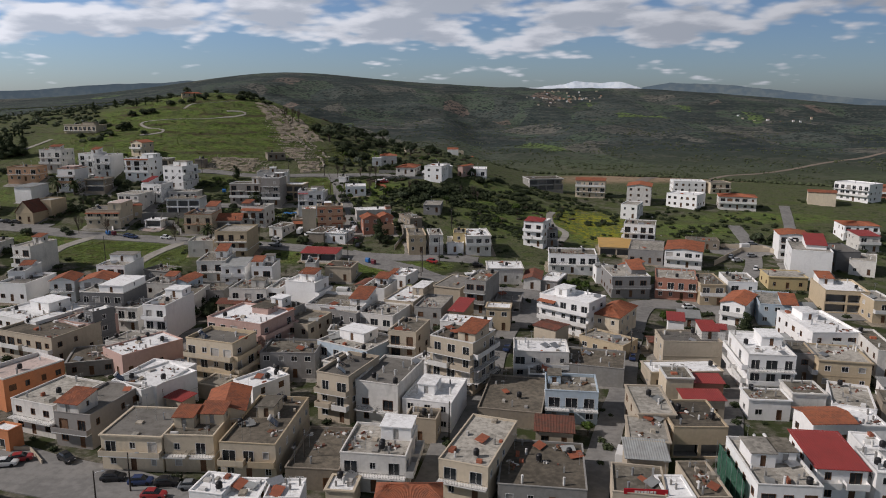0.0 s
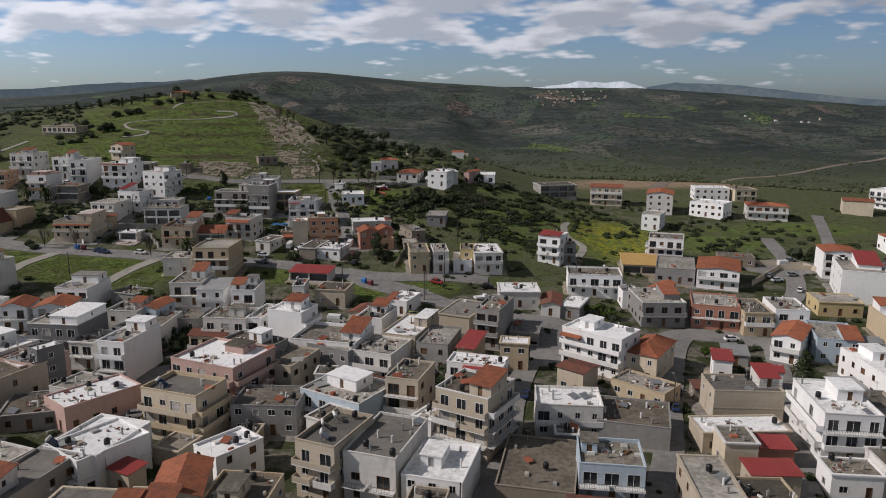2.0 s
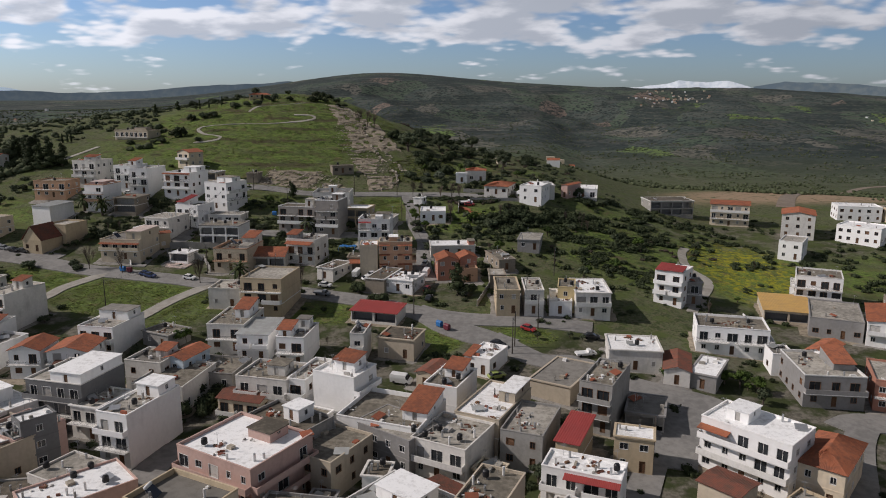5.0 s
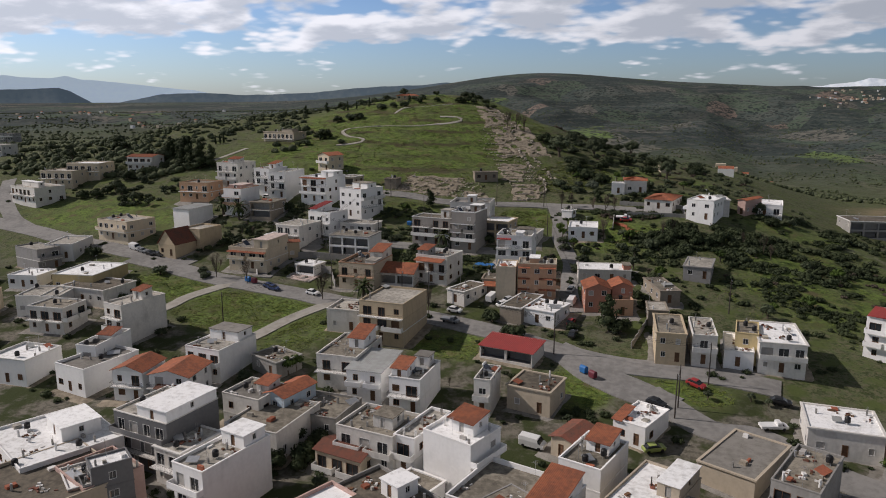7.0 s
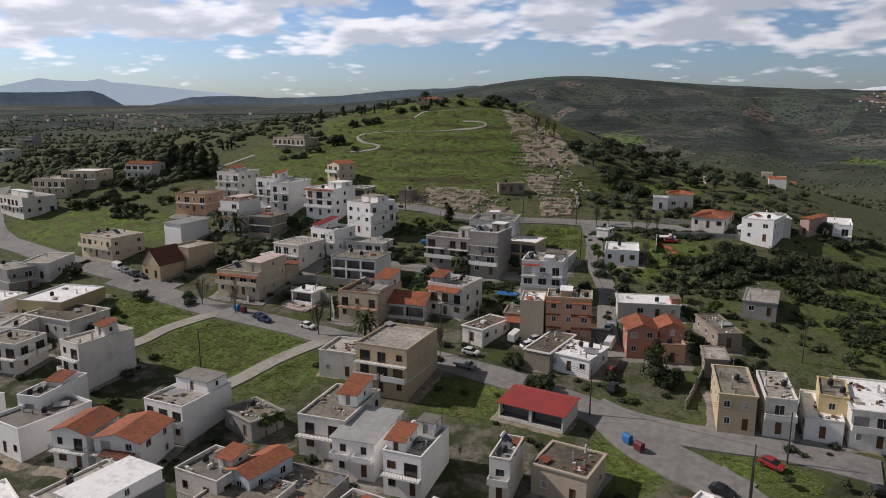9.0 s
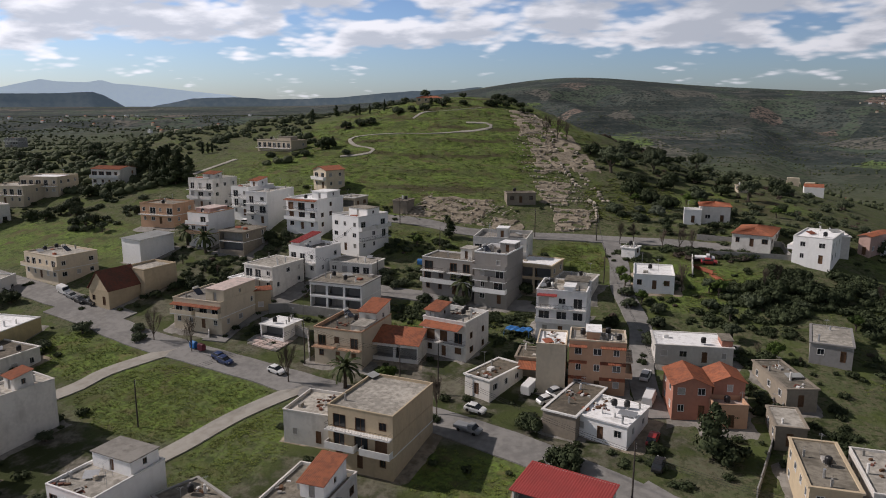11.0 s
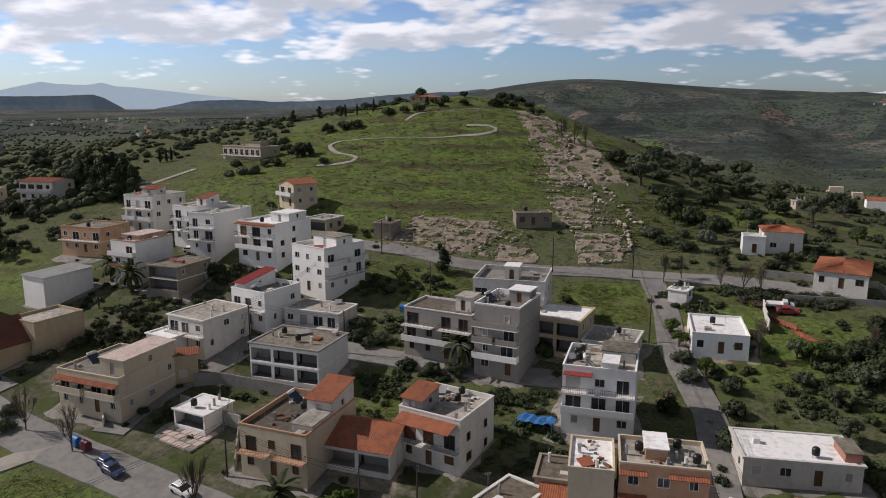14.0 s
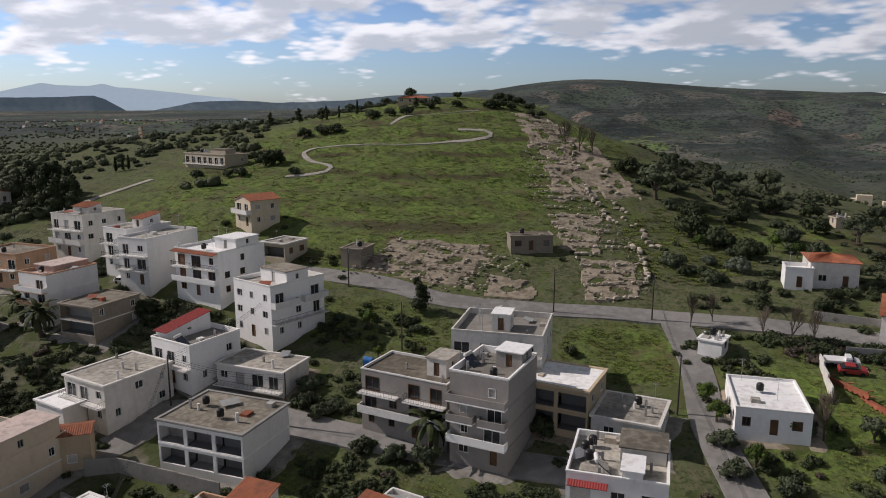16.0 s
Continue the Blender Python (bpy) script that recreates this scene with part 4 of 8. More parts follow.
def build_ground():
    az = [-180 + 4 * i for i in range(27)] + [-72 + 0.24 * i for i in range(600)] + [72 + 4 * i for i in range(27)]
    rad = [4.0]
    while rad[-1] < 4950:
        r = rad[-1]
        rad.append(r + (4 if r < 80 else 2.2 if r < 460 else 2.2 + (r - 460) * 0.018))
    cx, cy = -20.0, 60.0
    n = len(az)
    verts = [(cx, cy, ground(cx, cy))]
    cov, blo = [cover(cx, cy)], [(0, 0)]
    for r in rad:
        for a in az:
            x, y = cx - r * math.sin(radians(a)), cy + r * math.cos(radians(a))
            z = ground(x, y)
            rough = ss(240, 300, y + 0.14 * x) * (1 - ss(700, 1200, r))
            z += rough * (0.35 * noise.noise((x / 5, y / 5, 0)) + 0.2 * noise.noise((x / 1.9, y / 1.9, 4))) - 0.12
            verts.append((x, y, z))
            cov.append(cover(x, y))
            blo.append((0.95 * blob(x, y, 68, 322, 17, 34), 0.9 * blob(x, y, 170, 560, 120, 45, 40) ))
    faces = [(0, 1 + i, 1 + (i + 1) % n) for i in range(n)]
    for k in range(len(rad) - 1):
        o = 1 + k * n
        faces += [(o + i, o + n + i, o + n + (i + 1) % n, o + (i + 1) % n) for i in range(n)]
    me = bpy.data.meshes.new("ground")
    me.from_pydata(verts, [], faces)
    me.update()
    a1 = me.color_attributes.new("cover", "FLOAT_COLOR", "POINT")
    a1.data.foreach_set("color", [v for c in cov for v in (*c, 1)])
    a2 = me.color_attributes.new("bloom", "FLOAT_COLOR", "POINT")
    a2.data.foreach_set("color", [v for c in blo for v in (*c, 0, 1)])
    me.polygons.foreach_set("use_smooth", [True] * len(me.polygons))
    me.materials.append(ground_material())
    ob = new("ground", me)
    if me.polygons[5].normal.z < 0:
        me.flip_normals()
    return tagged(ob, "grassy and bare ground with fields, hills and far ridges", "ground", kind="structure")


build_ground()

# ---- roads: strips that follow the ground ----
ROAD_LINES = []


def ribbon(name, mat, width, pts):
    P = [Vector((x, y, 0)) for x, y in pts]
    line = []
    for i in range(len(P) - 1):           # Catmull-Rom through the points
        p0, p1, p2, p3 = P[max(i - 1, 0)], P[i], P[i + 1], P[min(i + 2, len(P) - 1)]
        n = max(2, int((p2 - p1).length / 2.0))
        for k in range(n):
            t = k / n
            line.append(0.5 * ((2 * p1) + (p2 - p0) * t + (2 * p0 - 5 * p1 + 4 * p2 - p3) * t * t + (3 * p1 - p0 - 3 * p2 + p3) * t ** 3))
    line.append(P[-1])
    ROAD_LINES.extend((a, b, width) for a, b in zip(line[::4], line[4::4]))
    bm = bmesh.new()
    rows = []
    m = max(2, int(width / 1.6))
    for i, p in enumerate(line):
        d = (line[min(i + 1, len(line) - 1)] - line[max(i - 1, 0)]).normalized()
        s = Vector((d.y, -d.x, 0))
        wob = 1 + 0.07 * noise.noise((p.x / 6, p.y / 6, 7))
        row = []
        for k in range(m + 1):
            q = p + s * (k / m - 0.5) * width * wob
            row.append(bm.verts.new((q.x, q.y, max(ground(q.x, q.y), ground(q.x, q.y)) + 0.10 + 0.03 * (1 - (2 * k / m - 1) ** 2))))
        rows.append(row)
    for a, b in zip(rows, rows[1:]):
        for k in range(m):
            bm.faces.new((a[k], a[k + 1], b[k + 1], b[k]))
    edge = [r[0] for r in rows] + [r[-1] for r in reversed(rows)]
    for i in range(len(edge)):            # skirts down into the soil
        a, b = edge[i], edge[(i + 1) % len(edge)]
        if (a.co - b.co).length < 30:
            bm.faces.new((a, b, bm.verts.new(b.co - Vector((0, 0, 0.6))), bm.verts.new(a.co - Vector((0, 0, 0.6)))))
    bmesh.ops.recalc_face_normals(bm, faces=bm.faces)
    kind = {"road": "worn grey asphalt main road", "lane": "narrow worn lane between the plots", "street": "narrow asphalt street between the houses", "path": "pale dirt path over the ground"}[name]
    me = mesh_of(name, bm, mat)
    if sum(p.normal.z for p in me.polygons) < 0:
        me.flip_normals()
    return tagged(new(name, me), kind, "road", kind="structure")


# ---- plants ----
def clump(bm, rng, cx, cy, cz, rx, rz, n, size, up=0.2):
    """Leaf sprays on a lumpy shell round a centre."""
    for _ in range(n):
        d = Vector((rng.gauss(0, 1), rng.gauss(0, 1), rng.gauss(0, 1) * 0.8 + up)).normalized()
        r = rng.uniform(0.62, 1.05)
        c = Vector((cx + d.x * rx * r, cy + d.y * rx * r, cz + d.z * rz * r))
        u = (d.orthogonal() + Vector((rng.gauss(0, .6), rng.gauss(0, .6), rng.gauss(0, .6)))).normalized()
        v = d.cross(u).normalized()
        s = size * rng.uniform(0.6, 1.3)
        bm.faces.new([bm.verts.new(c + s * q) for q in (-u * 0.9, -v * 0.7 + d * 0.35, u * 0.9, v * 0.7 + d * 0.35)])


def lump(bm, cx, cy, cz, rx, rz, seed, sub=1):
    m = Matrix.Translation((cx, cy, cz)) @ Matrix.Diagonal((rx, rx, rz, 1))
    made = bmesh.ops.create_icosphere(bm, subdivisions=sub, radius=1.0)["verts"]
    for v in made:
        k = 1 + 0.35 * noise.noise(v.co * 1.6 + Vector((seed * 3.7, 0, 0)))
        v.co = m @ (v.co * k)


def crown_tree(kind, seed):
    """Trunk and crown of one tree about one metre in crown radius; scaled when planted."""
    rng = random.Random(seed * 77 + len(kind))
    tr, cr = bmesh.new(), bmesh.new()
    if kind in ("olive", "bush", "dark", "green", "silver"):
        low = 0.2 if kind in ("bush", "dark", "silver") else 0.6
        tube(tr, [(0, 0, -0.3), (0.04, 0.02, low * 0.6), (0.1, -0.05, low + 0.3)], [0.13, 0.10, 0.06], 6)
        for k in range(3):
            a = rng.uniform(0, 6.28)
            tube(tr, [(0.05, 0, low * 0.6), (0.4 * math.cos(a), 0.4 * math.sin(a), low + 0.45)], [0.06, 0.03], 5)
        flat = kind in ("bush", "dark", "silver")
        for k in range(11):
            a, rr = k * 2.4 + rng.uniform(-0.4, 0.4), 0.72 * math.sqrt((k + 0.3) / 11)
            cx, cy, cz = rr * math.cos(a), rr * math.sin(a), (rng.uniform(0.22, 0.62) if flat else low + rng.uniform(0.3, 0.8)) + 0.35 * (1 - rr)
            r = rng.uniform(0.27, 0.44)
            lump(cr, cx, cy, cz, r * 0.74, r * 0.68, seed + k, 1)
            clump(cr, rng, cx, cy, cz, r * 1.08, r, 120, 0.085)
    elif kind in ("cypress", "pine"):
        wide = 0.2 if kind == "cypress" else 0.62
        tube(tr, [(0, 0, -0.2), (0, 0, 1.6)], [0.07, 0.02], 6)
        for k in range(8):
            z = 0.35 + k * 0.22
            r = wide * (1 - (k / 8.5) ** 1.6) + 0.03
            e = 0.05 if kind == "cypress" else 0.24
            ox, oy = rng.uniform(-e, e), rng.uniform(-e, e)
            lump(cr, ox, oy, z, r * 0.66, 0.2, seed + k)
            clump(cr, rng, ox, oy, z, r, 0.27, 110, 0.08, 0.4)
    elif kind == "bare":
        def twig(p, d, ln, r, depth):
            q = p + d * ln
            tube(tr if depth < 2 else cr, [p, q], [r, r * 0.6], 5 if depth < 2 else 3, cap=False)
            if depth < 4:
                for _ in range(4 if depth else 6):
                    nd = (d + Vector((rng.gauss(0, .26), rng.gauss(0, .26), rng.gauss(0.35, .2)))).normalized()
                    twig(p.lerp(q, rng.uniform(0.4, 1)), nd, ln * 0.76, r * 0.55, depth + 1)
        twig(Vector((0, 0, -0.1)), Vector((0, 0, 1)), 0.75, 0.035, 0)
    elif kind == "palm":
        tube(tr, [(0, 0, -0.2), (0.03, 0, 0.5), (0.02, 0.02, 1.1)], [0.11, 0.085, 0.10], 8)
        for k in range(26):
            a, el = k * 2.4, radians(75 - k * 4.2)
            d = Vector((math.cos(a), math.sin(a), 0))
            prev, w = Vector((0.02, 0.02, 1.1)), 0.10
            for s in range(5):
                nxt = prev + (d * math.cos(el) + Vector((0, 0, math.sin(el)))) * 0.2
                side = Vector((-d.y, d.x, -0.25)) * w
                o2 = Vector((d.y, -d.x, -0.25)) * w
                w2 = w * (0.75 if s > 2 else 1.05)
                quad(cr, prev, prev + side, nxt + side * (w2 / w), nxt)
                quad(cr, prev + o2, prev, nxt, nxt + o2 * (w2 / w))
                prev, w, el = nxt, w2, el - radians(17)
    leafm = {"olive": OLIVE, "bush": OLIVE, "dark": DARKLEAF, "green": GREENLEAF, "silver": SILVER, "cypress": DARKLEAF, "pine": DARKLEAF, "bare": TWIG, "palm": PALM}[kind]
    return mesh_of("trunk", tr, BARK), mesh_of("crown", cr, leafm, kind not in ("bare", "palm"))


TREE_ME = {}
TREE_WORD = {"olive": ("grey-green olive tree with a rounded crown", "tree"), "bush": ("low rounded evergreen bush on the ground", "bush"), "dark": ("dense dark evergreen tree with a rounded crown", "tree"),
             "green": ("fresh green leafy garden tree", "tree"), "silver": ("pale silver-green shrub on the slope", "bush"), "cypress": ("slender dark green cypress tree", "tree"),
             "pine": ("tall dark conifer with a broad crown", "tree"), "bare": ("bare leafless winter tree with thin twigs", "tree"), "palm": ("palm tree with a thick trunk and drooping fronds", "palm")}
tree_rng = random.Random(5)


def tree(kind, x, y, size):
    """size: crown radius for round ones, a half of the height for tall ones."""
    key = (kind, tree_rng.randrange(4))
    if key not in TREE_ME:
        TREE_ME[key] = crown_tree(*key)
    root = new({"bush": "bush", "silver": "bush", "palm": "palm"}.get(kind, "tree"))
    root.matrix_basis = pose(x, y, ground(x, y) - 0.1, 0, 0, tree_rng.uniform(0, 360)) @ Matrix.Diagonal((size * tree_rng.uniform(0.9, 1.12), size * tree_rng.uniform(0.9, 1.12), size, 1))
    for nm, me in zip(("trunk", "crown"), TREE_ME[key]):
        part(nm, me, None, root)
    return tagged(root, *TREE_WORD[kind], "trees and bushes")


# ---- cars ----
GLASS = material("car glass", (0.02, 0.024, 0.028), 0.08, (0.03, 0.03, 0.03), 1, 1, spec=0.7)
TYRE = material("tyre rubber", (0.02, 0.02, 0.02), 0.85)
LAMP = material("lamp lens", (0.6, 0.58, 0.55), 0.2)
PAINT = {k: material("car paint " + k, c, 0.3, tuple(v * 0.9 for v in c), 1, 0.5, 0.3, spec=0.55) for k, c in
         {"white": (0.72, 0.72, 0.71), "black": (0.02, 0.02, 0.022), "blue": (0.03, 0.05, 0.13), "red": (0.33, 0.03, 0.03), "grey": (0.22, 0.23, 0.24), "silver": (0.5, 0.51, 0.52), "green": (0.30, 0.36, 0.10)}.items()}


def loft(bm, sections, mi=0):
    """Skin over cross-sections given as (x, half width, z low, z high, inset of the top)."""
    rings = []
    for x, w, z0, z1, ins in sections:
        zm = z0 + (z1 - z0) * 0.62
        rings.append([bm.verts.new(p) for p in ((x, -w * 0.94, z0), (x, -w, zm), (x, -w + ins, z1), (x, w - ins, z1), (x, w, zm), (x, w * 0.94, z0))])
    for a, b in zip(rings, rings[1:]):
        for k in range(6):
            f = bm.faces.new((a[k], b[k], b[(k + 1) % 6], a[(k + 1) % 6]))
            f.material_index = mi
    bm.faces.new(rings[0]).material_index = mi
    bm.faces.new(rings[-1][::-1]).material_index = mi


CAR_ME = {}


def car_meshes(kind):
    body, glass = bmesh.new(), bmesh.new()
    if kind == "car":
        loft(body, [(-2.05, 0.72, 0.35, 0.78, 0.12), (-1.9, 0.82, 0.25, 0.92, 0.1), (-0.9, 0.86, 0.22, 0.95, 0.06), (0.9, 0.86, 0.22, 0.95, 0.06), (1.75, 0.82, 0.25, 0.84, 0.1), (2.05, 0.7, 0.35, 0.7, 0.14)])
        loft(glass, [(-1.75, 0.74, 0.9, 0.93, 0.05), (-1.2, 0.75, 0.9, 1.38, 0.15), (0.25, 0.76, 0.9, 1.4, 0.15), (1.1, 0.76, 0.9, 0.93, 0.05)])
        loft(body, [(-1.15, 0.62, 1.36, 1.43, 0.05), (-0.9, 0.64, 1.37, 1.46, 0.08), (0.1, 0.64, 1.37, 1.46, 0.08), (0.3, 0.62, 1.36, 1.42, 0.05)])
        wheels = (1.25, -1.25)
    elif kind == "van":
        loft(body, [(-2.4, 0.88, 0.35, 1.95, 0.12), (-2.3, 0.92, 0.25, 2.1, 0.12), (1.2, 0.92, 0.25, 2.1, 0.12), (1.75, 0.9, 0.25, 1.4, 0.08), (2.4, 0.84, 0.3, 1.05, 0.1)])
        loft(glass, [(1.22, 0.86, 1.4, 2.02, 0.12), (1.35, 0.93, 1.15, 1.95, 0.12), (1.86, 0.9, 1.12, 1.35, 0.06)])
        wheels = (1.55, -1.5)
    else:  # pickup or small truck with a box
        loft(body, [(-2.6, 0.9, 0.45, 0.95, 0.04), (0.4, 0.9, 0.4, 1.0, 0.04), (1.9, 0.86, 0.35, 1.0, 0.08), (2.4, 0.8, 0.4, 0.85, 0.1)])
        loft(body, [(0.3, 0.8, 0.95, 1.6, 0.1), (1.1, 0.8, 0.95, 1.6, 0.1), (1.2, 0.8, 0.95, 1.5, 0.1)])
        loft(glass, [(1.15, 0.76, 1.0, 1.52, 0.1), (1.65, 0.8, 0.98, 1.02, 0.04)])
        wheels = (1.55, -1.6)
    wb = bmesh.new()
    tube(wb, [(0, -0.1, 0), (0, -0.09, 0), (0, 0.09, 0), (0, 0.1, 0)], [0.26, 0.32, 0.32, 0.26], 14)
    lb = bmesh.new()
    box(lb, -0.04, -0.14, -0.07, 0.04, 0.14, 0.07, taper=0.02)
    return mesh_of("body", body, PAINT["white"]), mesh_of("glass", glass, GLASS), mesh_of("wheel", wb, TYRE), mesh_of("headlight", lb, LAMP), wheels


def car(kind, color, x, y, yaw):
    if kind not in CAR_ME:
        CAR_ME[kind] = car_meshes(kind)
    b, g, w, lamp, axles = CAR_ME[kind]
    key = (kind, color)
    if key not in CAR_ME:
        CAR_ME[key] = b.copy()
        CAR_ME[key].materials[0] = PAINT[color]
    root = new({"car": "car", "van": "van", "truck": "pickup_truck"}[kind])
    c, s = math.cos(radians(yaw)), math.sin(radians(yaw))
    tilt = math.degrees(math.atan2(ground(x - s * 2, y + c * 2) - ground(x + s * 2, y - c * 2), 4))
    pitch = math.degrees(math.atan2(ground(x + c * 2, y + s * 2) - ground(x - c * 2, y - s * 2), 4))
    root.matrix_basis = pose(x, y, ground(x, y) + 0.21) @ pose(0, 0, 0, 0, 0, yaw) @ pose(0, 0, 0, tilt, -pitch, 0)
    part("body", CAR_ME[key], None, root)
    part("window", g, None, root)
    for ax in axles:
        for sd in (-0.78, 0.78):
            part("wheel", w, None, root, at=pose(ax, sd, 0.32))
    for sd in (-0.55, 0.55):
        part("headlight", lamp, None, root, at=pose(axles[0] + 0.78, sd, 0.72))
    return tagged(root, {"car": f"{color} parked saloon car with dark windows", "van": f"{color} parked delivery van with dark windscreen", "truck": f"{color} parked pickup truck with open bed"}[kind], {"car": "car", "van": "van", "truck": "truck"}[kind], "parked vehicles")


# ---- utility poles and cables ----
CABLE = material("black cable", (0.03, 0.03, 0.03), 0.7)


def pole(x, y, h=9.0, lamp=False):
    root = new("utility_pole")
    root.matrix_basis = pose(x, y, ground(x, y))
    bm = bmesh.new()
    tube(bm, [(0, 0, -0.5), (0.02, 0, h * 0.5), (0.05, 0.02, h)], [0.15, 0.125, 0.09], 8)
    part("shaft", bm, POLE_WOOD, root)
    if lamp:
        bm = bmesh.new()
        tube(bm, [(0, 0, h - 0.6), (0.8, 0, h - 0.1), (1.5, 0, h)], [0.04, 0.035, 0.03], 6)
        part("arm", bm, STEEL, root)
        bm = bmesh.new()
        box(bm, 1.3, -0.12, h - 0.08, 1.9, 0.12, h + 0.06, taper=0.03)
        part("lamp_head", bm, STEEL, root)
    else:
        for k in range(3):
            bm = bmesh.new()
            tube(bm, [(0.1, 0, h - 0.3 - 0.35 * k), (0.22, 0, h - 0.3 - 0.35 * k), (0.22, 0, h - 0.16 - 0.35 * k)], [0.03, 0.04, 0.05], 6)
            part("insulator", bm, TRIM_WHITE, root)
    return tagged(root, "tarred wooden utility pole standing beside the street" if not lamp else "street lamp on a tall dark pole", "utility pole" if not lamp else "street lamp", "utility poles")


def cable(a, b, ha=8.6, hb=8.6, sag=0.9):
    p, q = Vector((*a, ground(*a) + ha)), Vector((*b, ground(*b) + hb))
    bm = bmesh.new()
    path = []
    for i in range(13):
        t = i / 12
        v = p.lerp(q, t)
        v.z -= sag * 4 * t * (1 - t)
        path.append(v)
    tube(bm, path, [0.022] * 13, 4)
    return tagged(new("cable", mesh_of("cable", bm, CABLE)), "thin black overhead cable strung between poles", "cable", "overhead cables")


# ---- walls of plots ----
def plot_wall(pts, h=1.6, mat="concrete", th=0.2):
    bm = bmesh.new()
    for (x0, y0), (x1, y1) in zip(pts, pts[1:]):
        n = max(1, int(math.hypot(x1 - x0, y1 - y0) / 3))
        d = Vector((x1 - x0, y1 - y0, 0)).normalized()
        s = Vector((-d.y, d.x, 0)) * th / 2
        for i in range(n):
            a = Vector((x0 + (x1 - x0) * i / n, y0 + (y1 - y0) * i / n, 0))
            b = Vector((x0 + (x1 - x0) * (i + 1) / n, y0 + (y1 - y0) * (i + 1) / n, 0))
            za, zb = ground(a.x, a.y), ground(b.x, b.y)
            lo, hi = min(za, zb) - 0.5, max(za, zb) + h
            v = [bm.verts.new(p) for p in (a - s + Vector((0, 0, lo)), b - s + Vector((0, 0, lo)), b + s + Vector((0, 0, lo)), a + s + Vector((0, 0, lo)),
                                           a - s + Vector((0, 0, hi)), b - s + Vector((0, 0, hi)), b + s + Vector((0, 0, hi)), a + s + Vector((0, 0, hi)))]
            for idx in ((3, 2, 1, 0), (4, 5, 6, 7), (0, 1, 5, 4), (1, 2, 6, 5), (2, 3, 7, 6), (3, 0, 4, 7)):
                bm.faces.new([v[k] for k in idx])
    return tagged(new("plot_wall", mesh_of("plot_wall", bm, WALLS[mat])), f"{WALL_WORD.get(mat, mat)} wall round a house plot", "wall", "plot walls")

# ---- roads, lanes and paths ----
ribbon("road", ASPHALT, 7.5, [(-184, 283), (-168, 280), (-150, 276), (-133, 274), (-115, 272), (-101, 270), (-83, 268), (-69, 266), (-52, 262), (-41, 258), (-32, 255), (-22, 253), (-15, 253), (-3, 254), (11, 253)])
ribbon("road", ASPHALT, 8, [(-288, 307), (-247, 299), (-221, 293), (-187, 287), (-161, 282)])
ribbon("lane", ASPHALT, 6, [(-325, 354), (-304, 334), (-271, 310), (-247, 299)])
ribbon("road", ASPHALT, 9, [(-37, 257), (-32, 254), (-25, 247), (-15, 241), (-10, 238)])
ribbon("lane", ASPHALT, 7, [(-15, 243), (-3, 232), (6, 232), (12, 228), (19, 223), (32, 218), (43, 210), (50, 206)])
ribbon("lane", ASPHALT, 5, [(-59, 364), (-54, 349), (-51, 334), (-46, 321), (-43, 312), (-41, 297), (-39, 288), (-36, 279)])
ribbon("lane", ASPHALT, 5, [(-143, 359), (-133, 360), (-117, 361), (-103, 359), (-91, 360), (-80, 362), (-70, 364), (-61, 365), (-53, 366), (-44, 367), (-33, 367), (-20, 366)])
ribbon("lane", ASPHALT, 6, [(-132, 280), (-133, 290), (-131, 300), (-129, 308), (-131, 314)])
ribbon("lane", ASPHALT, 5.5, [(-133, 320), (-121, 317), (-110, 316), (-98, 316), (-83, 317), (-69, 318), (-62, 319)])
ribbon("lane", TRACK, 4, [(-137, 275), (-144, 262), (-145, 255), (-148, 247)])
ribbon("lane", TRACK, 4, [(-101, 270), (-107, 257), (-110, 245), (-113, 236)])
ribbon("street", ASPHALT, 5.5, [(-5, 103), (-3, 110), (0, 125), (4, 137), (9, 152), (12, 171), (16, 187), (20, 200), (24, 217), (28, 229)])
ribbon("street", ASPHALT, 5.5, [(23, 104), (25, 111), (33, 134), (40, 153), (46, 173), (56, 202), (62, 214)])
ribbon("street", ASPHALT, 5, [(45, 104), (48, 111), (58, 137), (70, 169), (75, 183), (82, 204), (83, 210)])
ribbon("street", ASPHALT, 8, [(57, 211), (63, 215), (74, 213), (83, 210), (103, 206), (130, 204)])
ribbon("street", ASPHALT, 7, [(22, 191), (23, 196), (28, 210), (32, 218)])
ribbon("street", ASPHALT, 6, [(-66, 148), (-67, 159), (-69, 172), (-70, 184), (-67, 187)])
ribbon("street", ASPHALT, 12, [(-86, 120), (-74, 114), (-65, 111), (-53, 107), (-38, 101)])
ribbon("street", ASPHALT, 5, [(150, 307), (163, 339), (176, 372)])
ribbon("lane", ASPHALT, 6, [(133, 328), (124, 287), (111, 254), (99, 239)])
ribbon("path", TRACK, 2.4, [(-228, 384), (-225, 398), (-224, 406)])
ribbon("path", TRACK, 1.5, [(-176, 411), (-168, 414), (-165, 419), (-179, 428), (-184, 433), (-182, 437)])
ribbon("path", TRACK, 1.1, [(-182, 437), (-173, 440), (-155, 446), (-140, 454)])
ribbon("path", TRACK, 1.5, [(-140, 454), (-135, 456), (-129, 461), (-132, 464), (-141, 462)])
ribbon("path", TRACK, 1.5, [(-170, 468), (-169, 471), (-165, 476), (-154, 482), (-145, 493)])
ribbon("road", DIRT, 9, [(123, 462), (150, 540), (182, 616), (280, 820), (380, 1000), (455, 1042), (572, 1129), (712, 1225), (800, 1290)])
ribbon("path", TRACK, 3, [(40, 274), (51, 304), (47, 318), (48, 335), (51, 344)])
ribbon("street", ASPHALT, 18, [(110, 276), (124, 287), (130, 278)])

